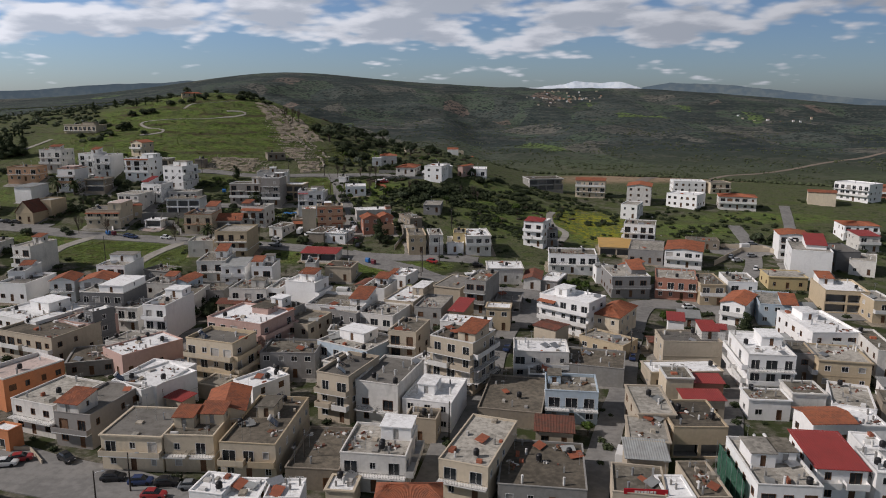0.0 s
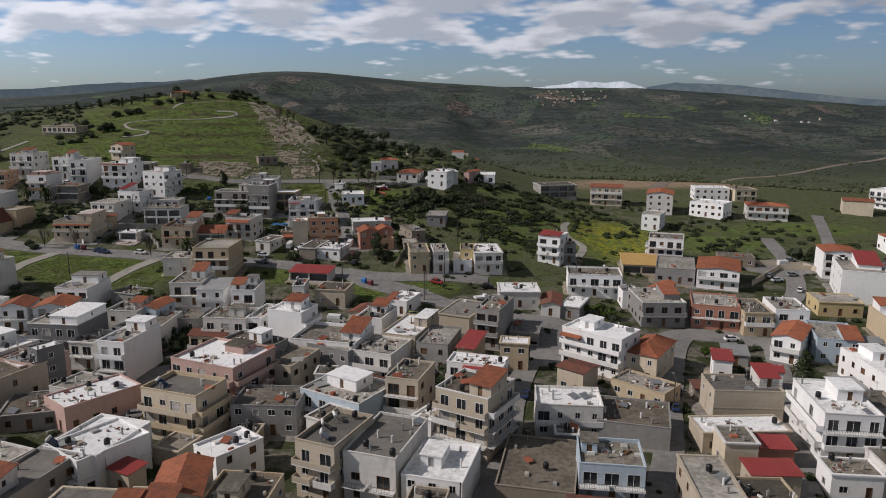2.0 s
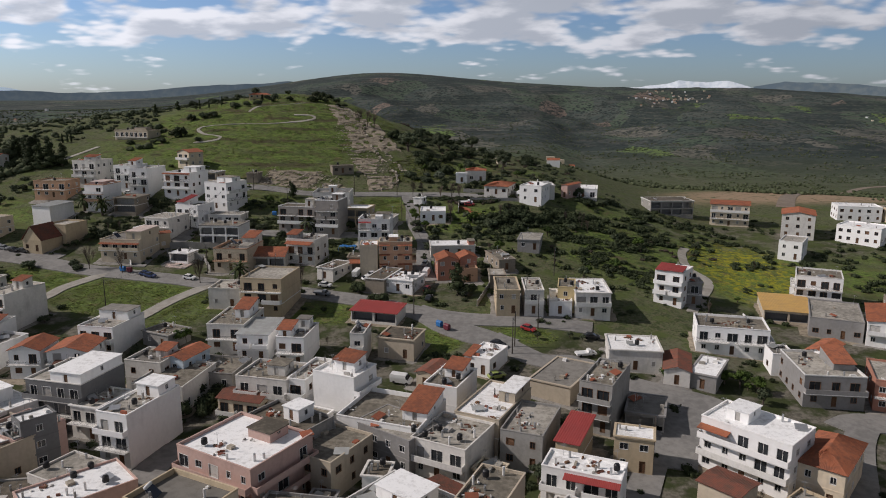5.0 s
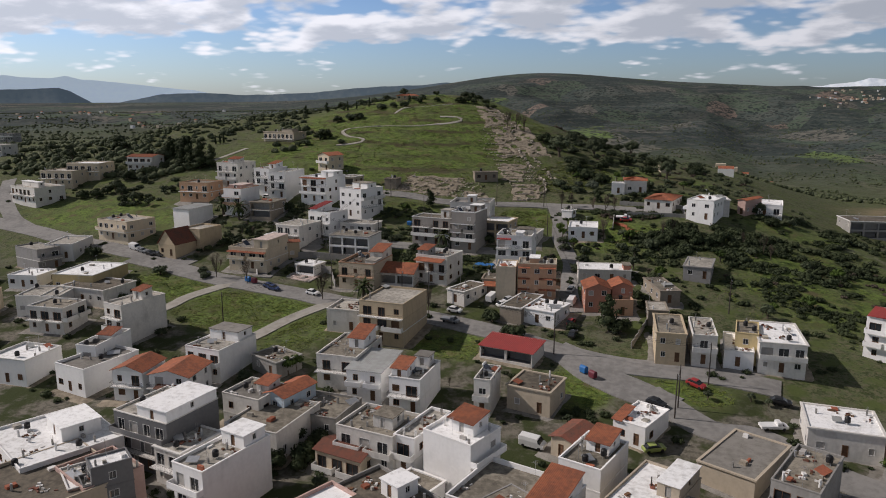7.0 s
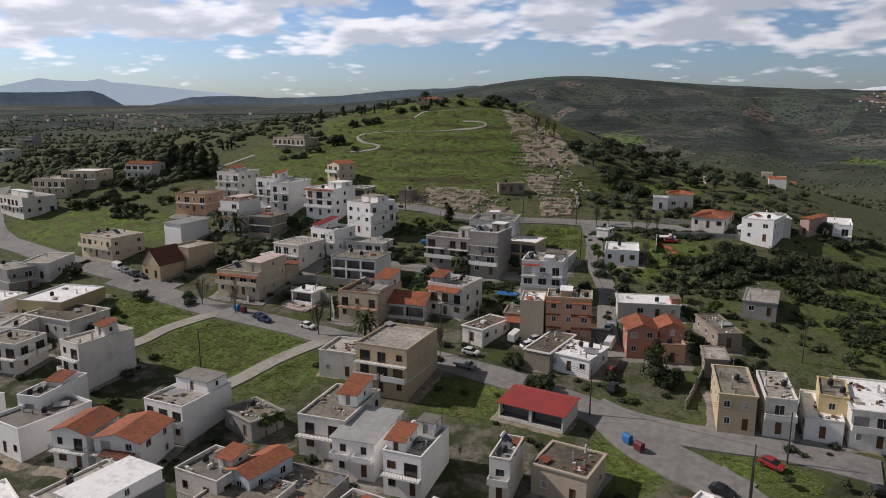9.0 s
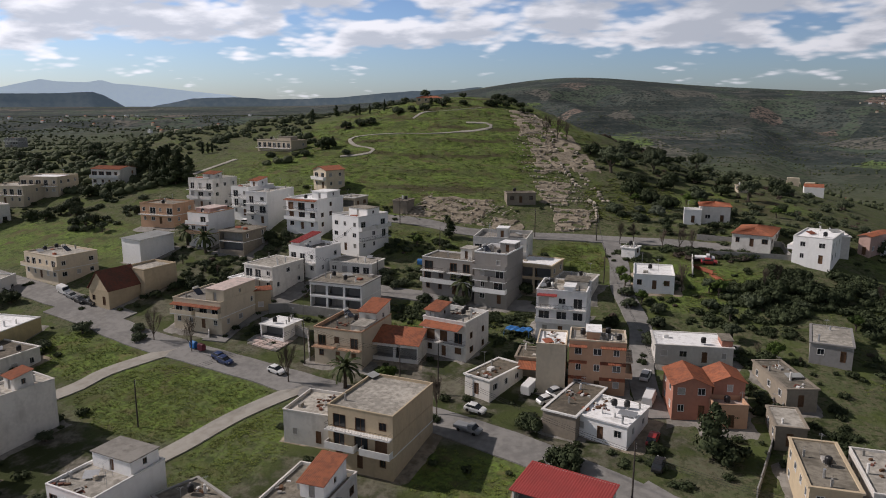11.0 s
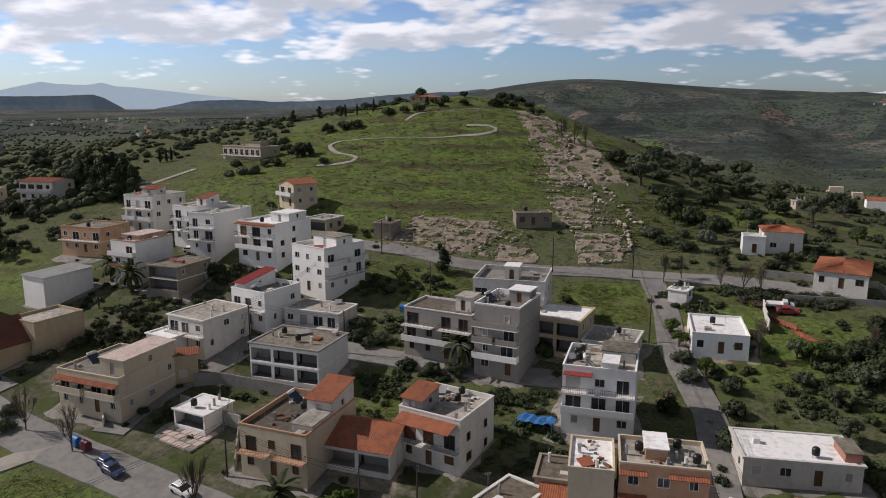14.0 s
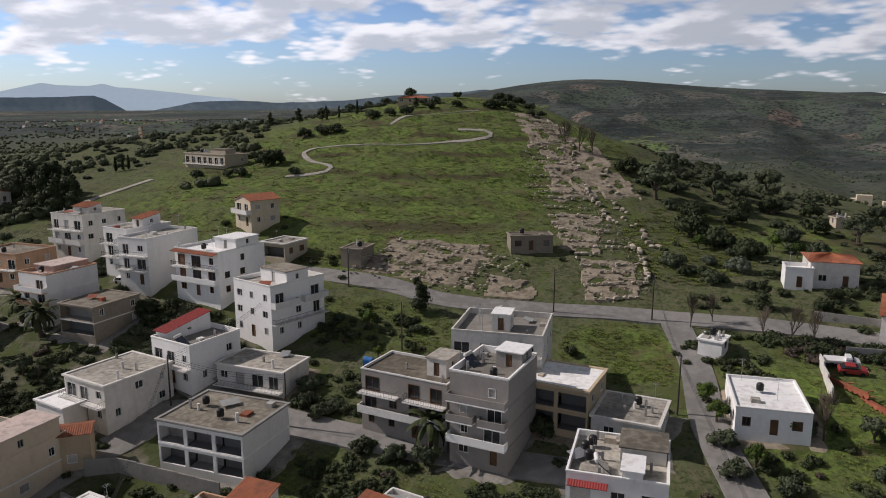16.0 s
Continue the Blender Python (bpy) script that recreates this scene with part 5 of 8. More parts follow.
# ---- the houses ----
house(-113.2, 306.6, 2.4, 13.9, 10.7, 2, 'white', 'c', front='o', right='x', par=0.12, clutter=3, tanks=1, note='open unfinished front terraces', trim='concrete')
house(-136.9, 310.5, -7.2, 9.7, 12.0, 2, 'offwhite', 'l', front='n', right='n', par=0.1, clutter=2)
house(-131.8, 322.2, -8.9, 9.5, 10.4, 2, 'white', 'g', front='n', right='n', par=0.8, pent=(0.0,0.3,0.1,0.95,1.6,'r'), clutter=2, solar=1)
house(-119.9, 324.2, 1.6, 12.7, 7.6, 1, 'offwhite', 'l', front='b', right='x', par=0.1, clutter=1)
house(-127.0, 339.2, -14.9, 10.5, 12.4, 3, 'white', 'l', front='n', right='b', par=0.7, pent=(0.3,1,0.3,0.7), clutter=1)
house(-90.4, 321.5, -4.7, 13.9, 8.4, 3, 'taupe', 'b', front='b', right='n', h=2.8, par=0.3, pent=(0.68,0.9,0.3,0.8,2.6,'l','offwhite'), note='grey apartments with white balconies')
house(-161.0, 328.7, 0.3, 8.7, 11.0, 2, 'brown', 'c', front='o', right='n', par=0.1, h=2.7, note='unfinished open floors')
house(-141.1, 304.0, -7.3, 6.9, 5.3, 1.3, 'white', 'w', front='x', right='x', par=0.2)
house(-148.4, 348.6, -6.0, 12.2, 13.0, 3, 'white', 'w', front='b', right='n', par=0.5, awn=(0.0, 1.0, 1.3, 8.9, 't'), clutter=3, pent=(0.5, 0.98, 0.4, 0.9, 2.2, 'w'), tanks=1, h=2.9)
house(-165.5, 349.2, 1.9, 7.8, 15.4, 3, 'white', 'l', front='b', right='x', par=0.5, clutter=2)
house(-194.6, 356.4, -2.7, 10.8, 12.0, 3, 'offwhite', 'l', front='b', right='n', par=0.5, clutter=2, pent=(0.3,0.8,0.3,0.6,1.8,'t'))
house(-174.8, 352.3, -5.3, 7.6, 12.0, 3, 'white', 'l', front='b', right='n', par=0.4, clutter=2, pent=(0.5,0.95,0.4,0.8,2.0,'t'), h=2.9)
house(-144.5, 365.5, -5.1, 6.8, 7.9, 1, 'beige', 'l', front='o', right='n', par=0.2)
house(-126.9, 368.0, 3.4, 4.8, 6.7, 1, 'brown', 'b', front='x', right='x', par=0.1)
house(-93.1, 387.0, 28.0, 9.6, 4.9, 1, 'brown', 'b', front='n', right='x', par=0.1, note='low stone hut by the diggings')
house(-32.4, 390.8, 5.5, 8.6, 9.0, 1.5, 'offwhite', 'h', front='b', right='n', rise=1.0)
house(-38.4, 386.6, 5.5, 5.0, 5.0, 1, 'white', 'w', front='n', right='n', par=0.7, note='with a walled roof terrace')
house(-24.6, 451.6, 22.1, 4.8, 3.5, 1, 'beige', 'c', front='x', par=0.1, h=2.3)
house(-78.3, 320.4, -3.2, 8.3, 10.9, 4, 'taupe', 'g', front='b', right='x', par=0.9, trim='white', solar=1, clutter=2, h=2.8, pent=(0.5,0.95,0.55,0.9,2.2,'w'))
house(-82.1, 335.6, 8.1, 13.8, 12.2, 3, 'offwhite', 'g', front='b', right='n', par=0.9, clutter=3, solar=1, pent=(0.4,0.6,0.3,0.6,2.6,'w'))
house(-70.6, 330.0, -3.9, 9.2, 9.5, 2, 'sand', 'w', front='o', right='n', par=0.15)
house(-61.2, 329.4, -1.9, 9.0, 9.4, 1, 'offwhite', 'l', front='n', right='n', par=0.2, clutter=4)
house(-43.9, 338.4, 7.9, 9.5, 12.3, 1, 'white', 'w', front='n', right='x', par=0.35, clutter=2, tanks=1)
house(-51.9, 355.1, -12.2, 3.8, 4.2, 0.75, 'white', 'w', front='x', par=0.05)
house(-59.4, 308.9, 5.6, 10.6, 10.5, 3, 'white', 'l', front='b', right='n', par=0.7, solar=1, tanks=2, clutter=5, pent=((0.55,0.75,0.0,0.35,1.5,'w'),(0.5,0.97,0.5,0.95,1.6,'c','offwhite')), awn=(0.02,0.42,1.0,8.9,'r'))
house(-79.1, 294.2, -8.0, 10.2, 10.2, 2.3, 'offwhite', 'l', front='b', right='n', par=0.7, tanks=3, clutter=3, awn=(0.05,0.95,2.6,6.6,'t'), pent=(0.03,0.36,0.05,0.5,2.0,'t','grey'), dz=-0.4)
house(-174.2, 330.9, -1.6, 8.0, 11.5, 3, 'white', 'p', front='b', right='x', par=0.6, note='with a pink top floor', clutter=2, trim='salmon', pent=(0.02,0.7,0.3,0.98,1.2,'p','pink'), h=2.8)
house(-201.5, 341.5, 2.8, 13.4, 10.5, 2, 'salmon', 'c', front='b', right='n', par=0.4, clutter=2)
house(-185.7, 316.3, -6.7, 7.9, 11.9, 1.9, 'white', 'k', front='x', right='x', rise=0.4)
house(-171.3, 290.0, -5.7, 7.4, 9.6, 1.15, 'sand', 'T', front='b', right='x', rise=4.8, note='steep chalet gable')
house(-168.9, 299.6, -5.7, 8.2, 10.4, 1.7, 'sand', 'l', front='n', right='x', par=0.5)
house(-138.6, 289.4, 1.0, 13.6, 13.6, 2, 'cream', 'g', front='b', right='n', par=0.3, awn=(0,1,1.3,5.2,'t'), pent=(0.62,1.0,0.1,0.95,2.7,'p'), solar=1, clutter=2)
house(-132.0, 297.7, -48.6, 3.8, 4.5, 1.6, 'sand', 't', front='n', right='n')
house(-119.4, 288.1, -4.0, 6.6, 6.4, 0.85, 'white', 'w', front='o', right='x', par=0.05)
house(-99.2, 285.8, 1.3, 11.0, 14.0, 2, 'cream', 'b', front='b', right='x', par=0.7, trim='salmon', pent=((0.62,0.99,0.5,0.98,2.8,'t','offwhite'),(0.7,0.99,0.12,0.5,1.2,'l','offwhite')), tanks=1, clutter=3, solar=1)
house(-89.2, 289.0, 4.0, 10.4, 9.6, 1, 'offwhite', 't', front='o', right='x', rise=2.3, note='with a deep shaded porch')
house(-48.0, 287.5, 10.6, 10.2, 7.4, 3, 'salmon', 'l', front='n', right='b', par=0.5, trim='cream', awn=((0.0,0.32,0.9,8.7,'t'),(0.55,1.0,0.9,8.7,'t'),(0.0,0.32,0.9,5.7,'t'),(0.55,1.0,0.9,5.7,'t'),(0.0,0.32,0.9,2.7,'t'),(0.55,1.0,0.9,2.7,'t')), pent=(0.3,0.55,0.3,0.9,1.4,'w'), clutter=2, tanks=2, note='and tiled window hoods')
house(-56.2, 286.0, 10.6, 5.4, 8.6, 2.8, 'cream', 'w', front='x', right='x', par=0.3, note='blank rendered gable wall')
house(-66.2, 281.4, -16.8, 5.7, 11.0, 1, 'offwhite', 'b', front='n', right='n', par=0.15, clutter=2)
house(-60.6, 290.0, 8.0, 6.8, 6.4, 1, 'brown', 'b', front='x', right='x', par=0.2, awn=(0.1,1.0,3.0,2.1,'t'), clutter=2)
house(-20.5, 373.0, -9.2, 9.8, 16.2, 1, 'offwhite', 'h', front='n', right='n', rise=1.2)
house(-32.4, 304.5, 12.2, 14.6, 8.8, 1, 'offwhite', 'w', front='n', right='n', par=0.1, tanks=1, pent=(0.86,1.0,0.1,0.6,1.2,'c','terracotta'))
house(-31.6, 284.2, 16.5, 6.4, 8.2, 1.8, 'terracotta', 't', front='n', right='n', rise=1.5, note='with white window surrounds', joinery='white')
house(-25.6, 286.6, 16.5, 5.2, 6.6, 1.8, 'terracotta', 't', front='n', right='n', rise=1.3, joinery='white')
house(-24.8, 281.4, 16.5, 5.6, 4.2, 1, 'salmon', 'p', front='n', right='x', par=0.8, note='with a walled roof terrace')
house(-5.5, 366.9, -15.7, 9.1, 15.3, 2, 'white', 'w', front='n', right='n', left='b', par=0.3, tanks=1, clutter=1)
house(15.4, 390.4, -4.6, 11.5, 15.0, 1, 'white', 'w', front='b', right='n', par=0.5)
house(9.4, 382.2, -28.7, 2.9, 12.5, 1.6, 'pink', 't', front='n')
house(-1.4, 375.8, 7.4, 6.0, 11.1, 1.4, 'offwhite', 'w', front='n', par=0.1)
house(-42.8, 273.6, -13.1, 9.5, 9.6, 1, 'white', 'w', front='n', right='n', par=0.2, clutter=2, tanks=1)
house(-49.3, 275.6, -9.5, 5.9, 14.5, 1, 'brown', 'b', front='x', right='x', par=0.1)
house(-45.4, 250.8, -8.8, 12.8, 7.2, 0.85, 'offwhite', 'r', front='o', right='x', rise=0.9)
house(-35.4, 232.1, -8.7, 9.0, 8.7, 1.4, 'beige', 'b', front='n', right='n', par=0.2, clutter=2)
house(-12.0, 263.0, 6.7, 6.2, 14.5, 2, 'sand', 'c', front='n', right='n', par=0.2, tanks=1, clutter=2)
house(-4.9, 263.7, 5.6, 5.1, 13.3, 2, 'offwhite', 'l', front='b', right='n', par=0.3, tanks=1, clutter=2)
house(4.5, 266.8, -2.8, 4.7, 9.4, 2, 'yellow', 'c', front='n', right='x', par=0.3, tanks=1)
house(2.8, 265.3, 0.0, 6.0, 13.2, 1, 'white', 'w', front='n', right='x', par=0.3)
house(-15.7, 295.1, 22.2, 5.3, 14.2, 1, 'brown', 'c', front='n', right='x', par=0.1, clutter=1)
house(-15.8, 280.1, 8.5, 4.6, 8.0, 1, 'brown', 'l', front='n', right='x', par=0.1)
house(-6.5, 314.6, -4.2, 7.4, 13.0, 1, 'grey', 'l', front='n', right='x', par=0.1)
house(-44.5, 228.4, 1.2, 3.3, 8.1, 2, 'offwhite', 'g', front='n', right='x', par=0.8, solar=1, clutter=3, tanks=1)
house(10.8, 266.9, 4.1, 9.3, 15.6, 2, 'offwhite', 'w', front='b', right='x', par=0.2, clutter=2, solar=1)
house(-76.9, 255.8, -1.0, 11.5, 14.6, 3, 'sand', 'l', front='b', right='x', par=0.4, joinery='wood', note='half finished')
house(-89.8, 257.3, 3.7, 8.9, 9.4, 1.5, 'offwhite', 'l', front='n', right='n', par=0.5, tanks=1)
house(-135.1, 221.3, 7.8, 5.0, 12.5, 2, 'white', 'g', front='n', right='x', par=0.7, tanks=1, clutter=2, pent=(0.2,0.9,0.5,0.8,1.2,'t'))
house(-140.4, 237.2, -9.1, 6.6, 13.1, 3, 'offwhite', 'l', front='b', right='x', par=0.4, pent=(0.4,0.9,0.5,0.75,2.4,'t'), clutter=3, tanks=1)
house(-107.5, 228.0, -3.3, 9.4, 12.7, 2, 'white', 'l', front='b', right='x', par=0.4, pent=(0.1,0.95,0.55,0.95,2.3,'g'), clutter=3)
house(-117.6, 213.2, 9.0, 7.0, 8.4, 2, 'white', 't', front='n', right='x', rise=1.3, note='with bright orange gable roof')
house(-108.4, 215.2, 9.0, 9.0, 9.2, 1.8, 'white', 't', front='b', right='n', rise=1.3, awn=(0.2, 0.9, 1.8, 3.4, 'T'))
house(-86.2, 210.0, -6.0, 8.8, 8.5, 2, 'offwhite', 'g', front='n', right='n', par=0.6, tanks=1, clutter=2, pent=(0.55,0.9,0.5,0.9,1.8,'t'))
house(-80.2, 213.1, -10.5, 5.0, 9.1, 2, 'blue', 't', front='n', right='n', rise=1.0)
house(-73.5, 213.8, -1.4, 11.6, 10.3, 1, 'concrete', 'c', front='n', right='x', par=0.4, clutter=5)
house(-77.5, 233.4, 3.0, 9.2, 14.5, 2, 'offwhite', 'c', front='b', right='n', par=0.4, pent=(0.5,0.9,0.45,0.9,2.3,'t','white'), clutter=3)
house(-69.3, 228.5, 3.5, 7.5, 12.0, 2, 'white', 'k', front='b', right='x', rise=0.4)
house(-59.2, 226.5, 0.1, 6.6, 11.5, 2, 'white', 'l', front='b', right='x', par=0.6, pent=((0.02,0.5,0.1,0.5,2.0,'t'),(0.35,0.8,0.7,0.98,2.3,'g')), solar=1, clutter=4)
house(-210.4, 282.0, 22.1, 9.2, 15.4, 1.4, 'white', 'l', front='n', par=0.3)
house(-211.7, 270.5, 77.4, 7.6, 13.3, 2, 'grey', 'l', front='n', par=0.3)
house(-180.6, 262.0, 9.6, 13.4, 16.9, 1.4, 'yellow', 'w', front='n', right='n', par=0.3, tanks=1, clutter=2)
house(-170.2, 254.5, -1.5, 16.1, 12.1, 1.2, 'offwhite', 'b', front='n', right='n', par=0.2, clutter=3)
house(-278.3, 329.6, -14.0, 19.9, 13.0, 2, 'offwhite', 'l', front='b', right='n', par=0.3, pent=(0.1,0.8,0.3,0.5,2,'w'))
house(-284.7, 350.8, 7.6, 17.0, 13.0, 2, 'cream', 'l', front='n', par=0.3)
house(-280.2, 361.2, 14.2, 16.0, 13.0, 2, 'cream', 'w', front='b', par=0.4)
house(-257.0, 371.8, 9.1, 13.0, 10.0, 2, 'offwhite', 't', front='b', right='n', rise=1)
house(-400.7, 409.2, 11.5, 16.0, 13.0, 2, 'offwhite', 'l', front='b', par=0.3)
house(-726.0, 681.6, 10.5, 16.0, 13.0, 3, 'grey', 'l', front='b', par=0.3)
house(-202.3, 300.2, -8.6, 15.8, 12.0, 2, 'cream', 'l', front='b', right='n', par=0.4, solar=1, tanks=1, clutter=2)
house(-174.9, 245.3, 22.2, 5.5, 12.6, 1.5, 'offwhite', 'l', front='n', par=0.3)
house(-165.0, 235.4, 6.0, 10.8, 8.6, 2, 'offwhite', 'c', front='b', right='b', par=0.3, tanks=1, clutter=2)
house(-200.0, 258.0, 10.0, 10.0, 9.0, 1, 'white', 'w', front='n', right='n', par=0.4, clutter=2)
house(-150.0, 212.6, 4.0, 10.6, 10.4, 1.6, 'white', 'w', front='n', right='x', par=0.5, clutter=3, tanks=1)
house(-181.0, 219.0, 12.0, 10.0, 9.0, 1.6, 'white', 'l', front='b', right='n', par=0.4, tanks=1)
house(-196.0, 236.0, 14.0, 9.4, 9.0, 2, 'cream', 'l', front='b', right='n', par=0.4, tanks=1)
house(-222.0, 252.0, 12.0, 11.0, 9.0, 1.6, 'offwhite', 'w', front='n', right='n', par=0.3)
house(-179.3, 244.3, 19.6, 10.5, 11.2, 1.5, 'offwhite', 'l', front='n', par=0.3, tanks=1)
house(-75.3, 185.6, -10.3, 6.6, 14.1, 3, 'white', 'l', front='b', right='x', par=0.5, pent=(0.2,0.95,0.62,0.95,2.3,'w'), tanks=1, clutter=2)
house(-94.7, 195.4, -6.9, 12.9, 12.0, 3, 'dark', 'l', front='b', right='x', par=0.3, pent=(0.45,1,0.02,0.98,2.2,'w','white'), clutter=3, trim='offwhite')
house(-86.9, 191.3, -8.5, 6.2, 9.2, 2, 'offwhite', 'l', front='b', right='x', par=0.15)
house(-130.9, 215.0, -8.0, 9.5, 14.0, 1.6, 'white', 'g', front='n', right='x', par=0.6)
house(-94.3, 177.9, -33.7, 7.9, 8.5, 2, 'pink', 'w', front='n', right='n', par=0.3, tanks=2, clutter=1)
house(-78.6, 169.6, -18.9, 9.3, 8.7, 1.4, 'offwhite', 'l', front='n', right='n', par=0.3, tanks=2, clutter=2)
house(-41.2, 202.8, -18.2, 9.6, 8.4, 3, 'white', 'w', front='x', right='b', par=0.5, pent=(0.3,0.8,0.4,0.9,2.2,'t'), tanks=1, clutter=3)
house(-46.7, 185.0, -25.3, 13.6, 8.6, 2.5, 'concrete', 'b', front='n', right='o', par=0.5, pent=(0.45,0.72,0.45,0.9,2.4,'w','white'), clutter=2)
house(-27.6, 188.6, -29.5, 12.9, 9.1, 2, 'grey', 'l', front='n', right='x', par=0.3, clutter=3)
house(-79.0, 205.3, -2.6, 11.2, 14.1, 1.6, 'offwhite', 'c', front='n', par=0.3, clutter=3)
house(-49.8, 173.7, -22.7, 16.2, 14.0, 3, 'pink', 'w', front='b', right='b', par=0.5, pent=(0.45,0.75,0.6,0.9,1.6,'b'), trim='pink', tanks=1)
house(-52.2, 156.9, -19.3, 12.6, 9.1, 3, 'cream', 'd', front='b', right='b', par=0.8, trim='sand', clutter=6, solar=1)
house(-90.5, 177.6, -34.0, 4.2, 5.9, 3, 'dark', 'w', par=0.3)
house(-62.1, 142.8, -16.4, 10.9, 13.2, 2, 'white', 'w', front='n', right='n', par=0.4, solar=1, tanks=1)
house(-29.5, 193.1, -13.1, 16.1, 13.5, 2, 'white', 'c', front='x', right='x', par=0.8, pent=(0.7,1.0,0.3,0.9,2,'t'))
house(-20.4, 207.8, -15.4, 7.1, 11.3, 2, 'white', 'c', front='x', right='x', par=0.5, pent=(0.3,0.85,0.5,0.9,2.0,'t'), tanks=1, clutter=2)
house(-11.0, 199.5, -19.1, 8.8, 16.7, 2, 'beige', 'w', front='x', right='x', par=0.3, pent=(0.6,0.98,0.5,0.98,2.2,'w'), clutter=1)
house(-17.3, 186.8, -20.8, 10.5, 11.6, 2, 'offwhite', 'l', front='b', right='x', par=0.4, tanks=2, clutter=4)
house(-3.8, 193.2, -14.5, 7.6, 13.4, 2, 'concrete', 'l', front='n', right='x', par=0.4, clutter=3)
house(4.9, 178.7, -15.1, 12.6, 6.1, 2, 'white', 'w', front='b', right='n', par=0.4, awn=(0.3,1,1.5,5.8,'r'), clutter=3)
house(3.9, 190.6, -17.5, 3.9, 10.9, 2, 'sand', 'r', front='x', right='x', rise=0.8)
house(-25.7, 218.4, -18.6, 4.1, 8.0, 1, 'beige', 'T', front='n')
house(-14.6, 226.7, -20.5, 6.2, 10.0, 1.1, 'white', 'w', front='n', right='n', par=0.3, pent=(0.0,0.25,0.0,0.5,0.3,'t'), clutter=2)
house(2.7, 220.1, -23.5, 9.2, 15.5, 1, 'beige', 'g', front='x', right='x', par=0.15)
house(10.4, 207.9, -20.3, 6.4, 13.7, 3, 'concrete', 'c', front='b', right='x', par=0.4, clutter=8, note='unfinished with rubble roof')
house(18.7, 208.6, -11.1, 7.3, 9.8, 1, 'grey', 'g', front='o', right='o', par=0.05)
house(14.2, 191.2, -8.6, 6.7, 5.0, 2, 'sand', 'w', front='n', right='n', par=0.15)
house(19.1, 235.4, -0.1, 11.8, 10.9, 1.4, 'offwhite', 'w', front='n', right='n', par=0.2, clutter=1, tanks=1)
house(28.4, 230.5, -10.2, 5.5, 11.9, 1, 'offwhite', 'T', front='n', rise=1.0)
house(35.1, 229.6, -24.0, 5.8, 12.4, 1, 'grey', 'w', front='n', right='x', par=0.1)
house(104.5, 289.0, -12.0, 12.5, 8.0, 1, 'brown', 'c', front='n', right='n', par=0.3, clutter=3)
house(44.4, 250.2, -6.6, 16.6, 11.0, 2, 'white', 'c', front='n', right='b', par=0.5, solar=1, tanks=1, clutter=3)
house(67.0, 280.7, -9.5, 12.7, 16.0, 1, 'beige', 'y', front='o', right='n')
house(63.1, 239.8, -39.5, 4.4, 10.4, 2, 'white', 't', front='b', rise=0.8)
house(52.8, 238.8, -1.1, 4.8, 6.7, 1.5, 'white', 'g', front='n', par=0.3)
house(35.9, 282.0, -25.5, 8.1, 10.3, 3, 'white', 'w', front='b', right='n', par=0.4, pent=((0.05,0.5,0.0,0.5,0.6,'r'),(0.4,0.95,0.0,0.4,0.7,'r')), tanks=1)
house(41.8, 284.5, -2.4, 4.3, 8.4, 2, 'grey', 'l', front='n', right='x', par=0.2)
house(80.5, 402.1, -14.1, 16.0, 13.0, 3, 'cream', 't', front='b', right='n', rise=1.2)
house(54.5, 410.6, 10.7, 19.8, 13.8, 2, 'concrete', 'b', front='o', right='o', par=0.05, note='open concrete frame without walls')
house(102.6, 381.5, -17.5, 12.2, 17.0, 3, 'offwhite', 't', front='n', right='n', rise=1.2)
house(-110.3, 185.1, -24.3, 18.9, 16.3, 2, 'white', 'w', front='n', right='n', par=0.4, pent=(0.3,0.7,0.5,0.9,2.4,'w'), clutter=3, tanks=1)
house(-94.1, 179.0, -19.9, 10.4, 9.3, 2, 'pink', 'l', front='n', right='x', par=0.5, tanks=1, clutter=2)
house(-77.6, 133.4, -20.0, 10.9, 12.6, 2, 'offwhite', 'l', front='b', right='n', par=0.3, clutter=4, tanks=1)
house(-67.7, 129.5, -13.6, 7.8, 14.5, 2, 'taupe', 'g', front='b', right='n', par=0.4, pent=(0.1,0.7,0.0,0.35,2.3,'t','offwhite'), solar=1)
house(-61.3, 141.1, -35.8, 10.1, 12.8, 2, 'white', 'w', front='n', right='n', par=0.4, tanks=1)
house(-73.6, 164.0, -38.8, 9.2, 15.4, 1.6, 'pink', 'w', front='n', right='n', par=0.3, tanks=1)
house(-84.6, 162.3, 16.7, 10.9, 11.2, 1, 'concrete', 'b', front='n', right='n', par=0.2, clutter=5)
house(-92.1, 145.4, 59.8, 13.1, 9.7, 2, 'orange', 'p', front='n', right='n', par=0.8, tanks=1)
house(-100.1, 173.8, -21.7, 18.7, 17.9, 2, 'beige', 'b', front='n', right='n', par=0.5, tanks=1, clutter=2)
house(-54.4, 119.8, -4.5, 11.0, 11.6, 2, 'cream', 'g', front='b', right='x', par=0.2, clutter=2)
house(-44.4, 119.6, -3.0, 8.8, 11.8, 2, 'cream', 'c', front='b', right='x', par=0.5, pent=((0.05,0.45,0.3,0.6,2.2,'t'),(0.5,1,0.45,0.75,2.2,'t')), tanks=1)
house(-41.7, 126.9, 9.6, 7.1, 10.9, 2.4, 'cream', 't', front='n', right='x', rise=1.3)
house(-32.8, 120.6, -5.6, 9.8, 19.6, 2, 'cream', 'b', front='b', right='n', par=0.5, trim='sand', pent=(0.3,0.6,0.55,0.8,2.2,'c'), tanks=2, clutter=4, solar=1)
house(-35.3, 98.7, -11.2, 5.3, 5.8, 2, 'white', 'w', front='n', right='n', par=0.3, clutter=3, tanks=1)
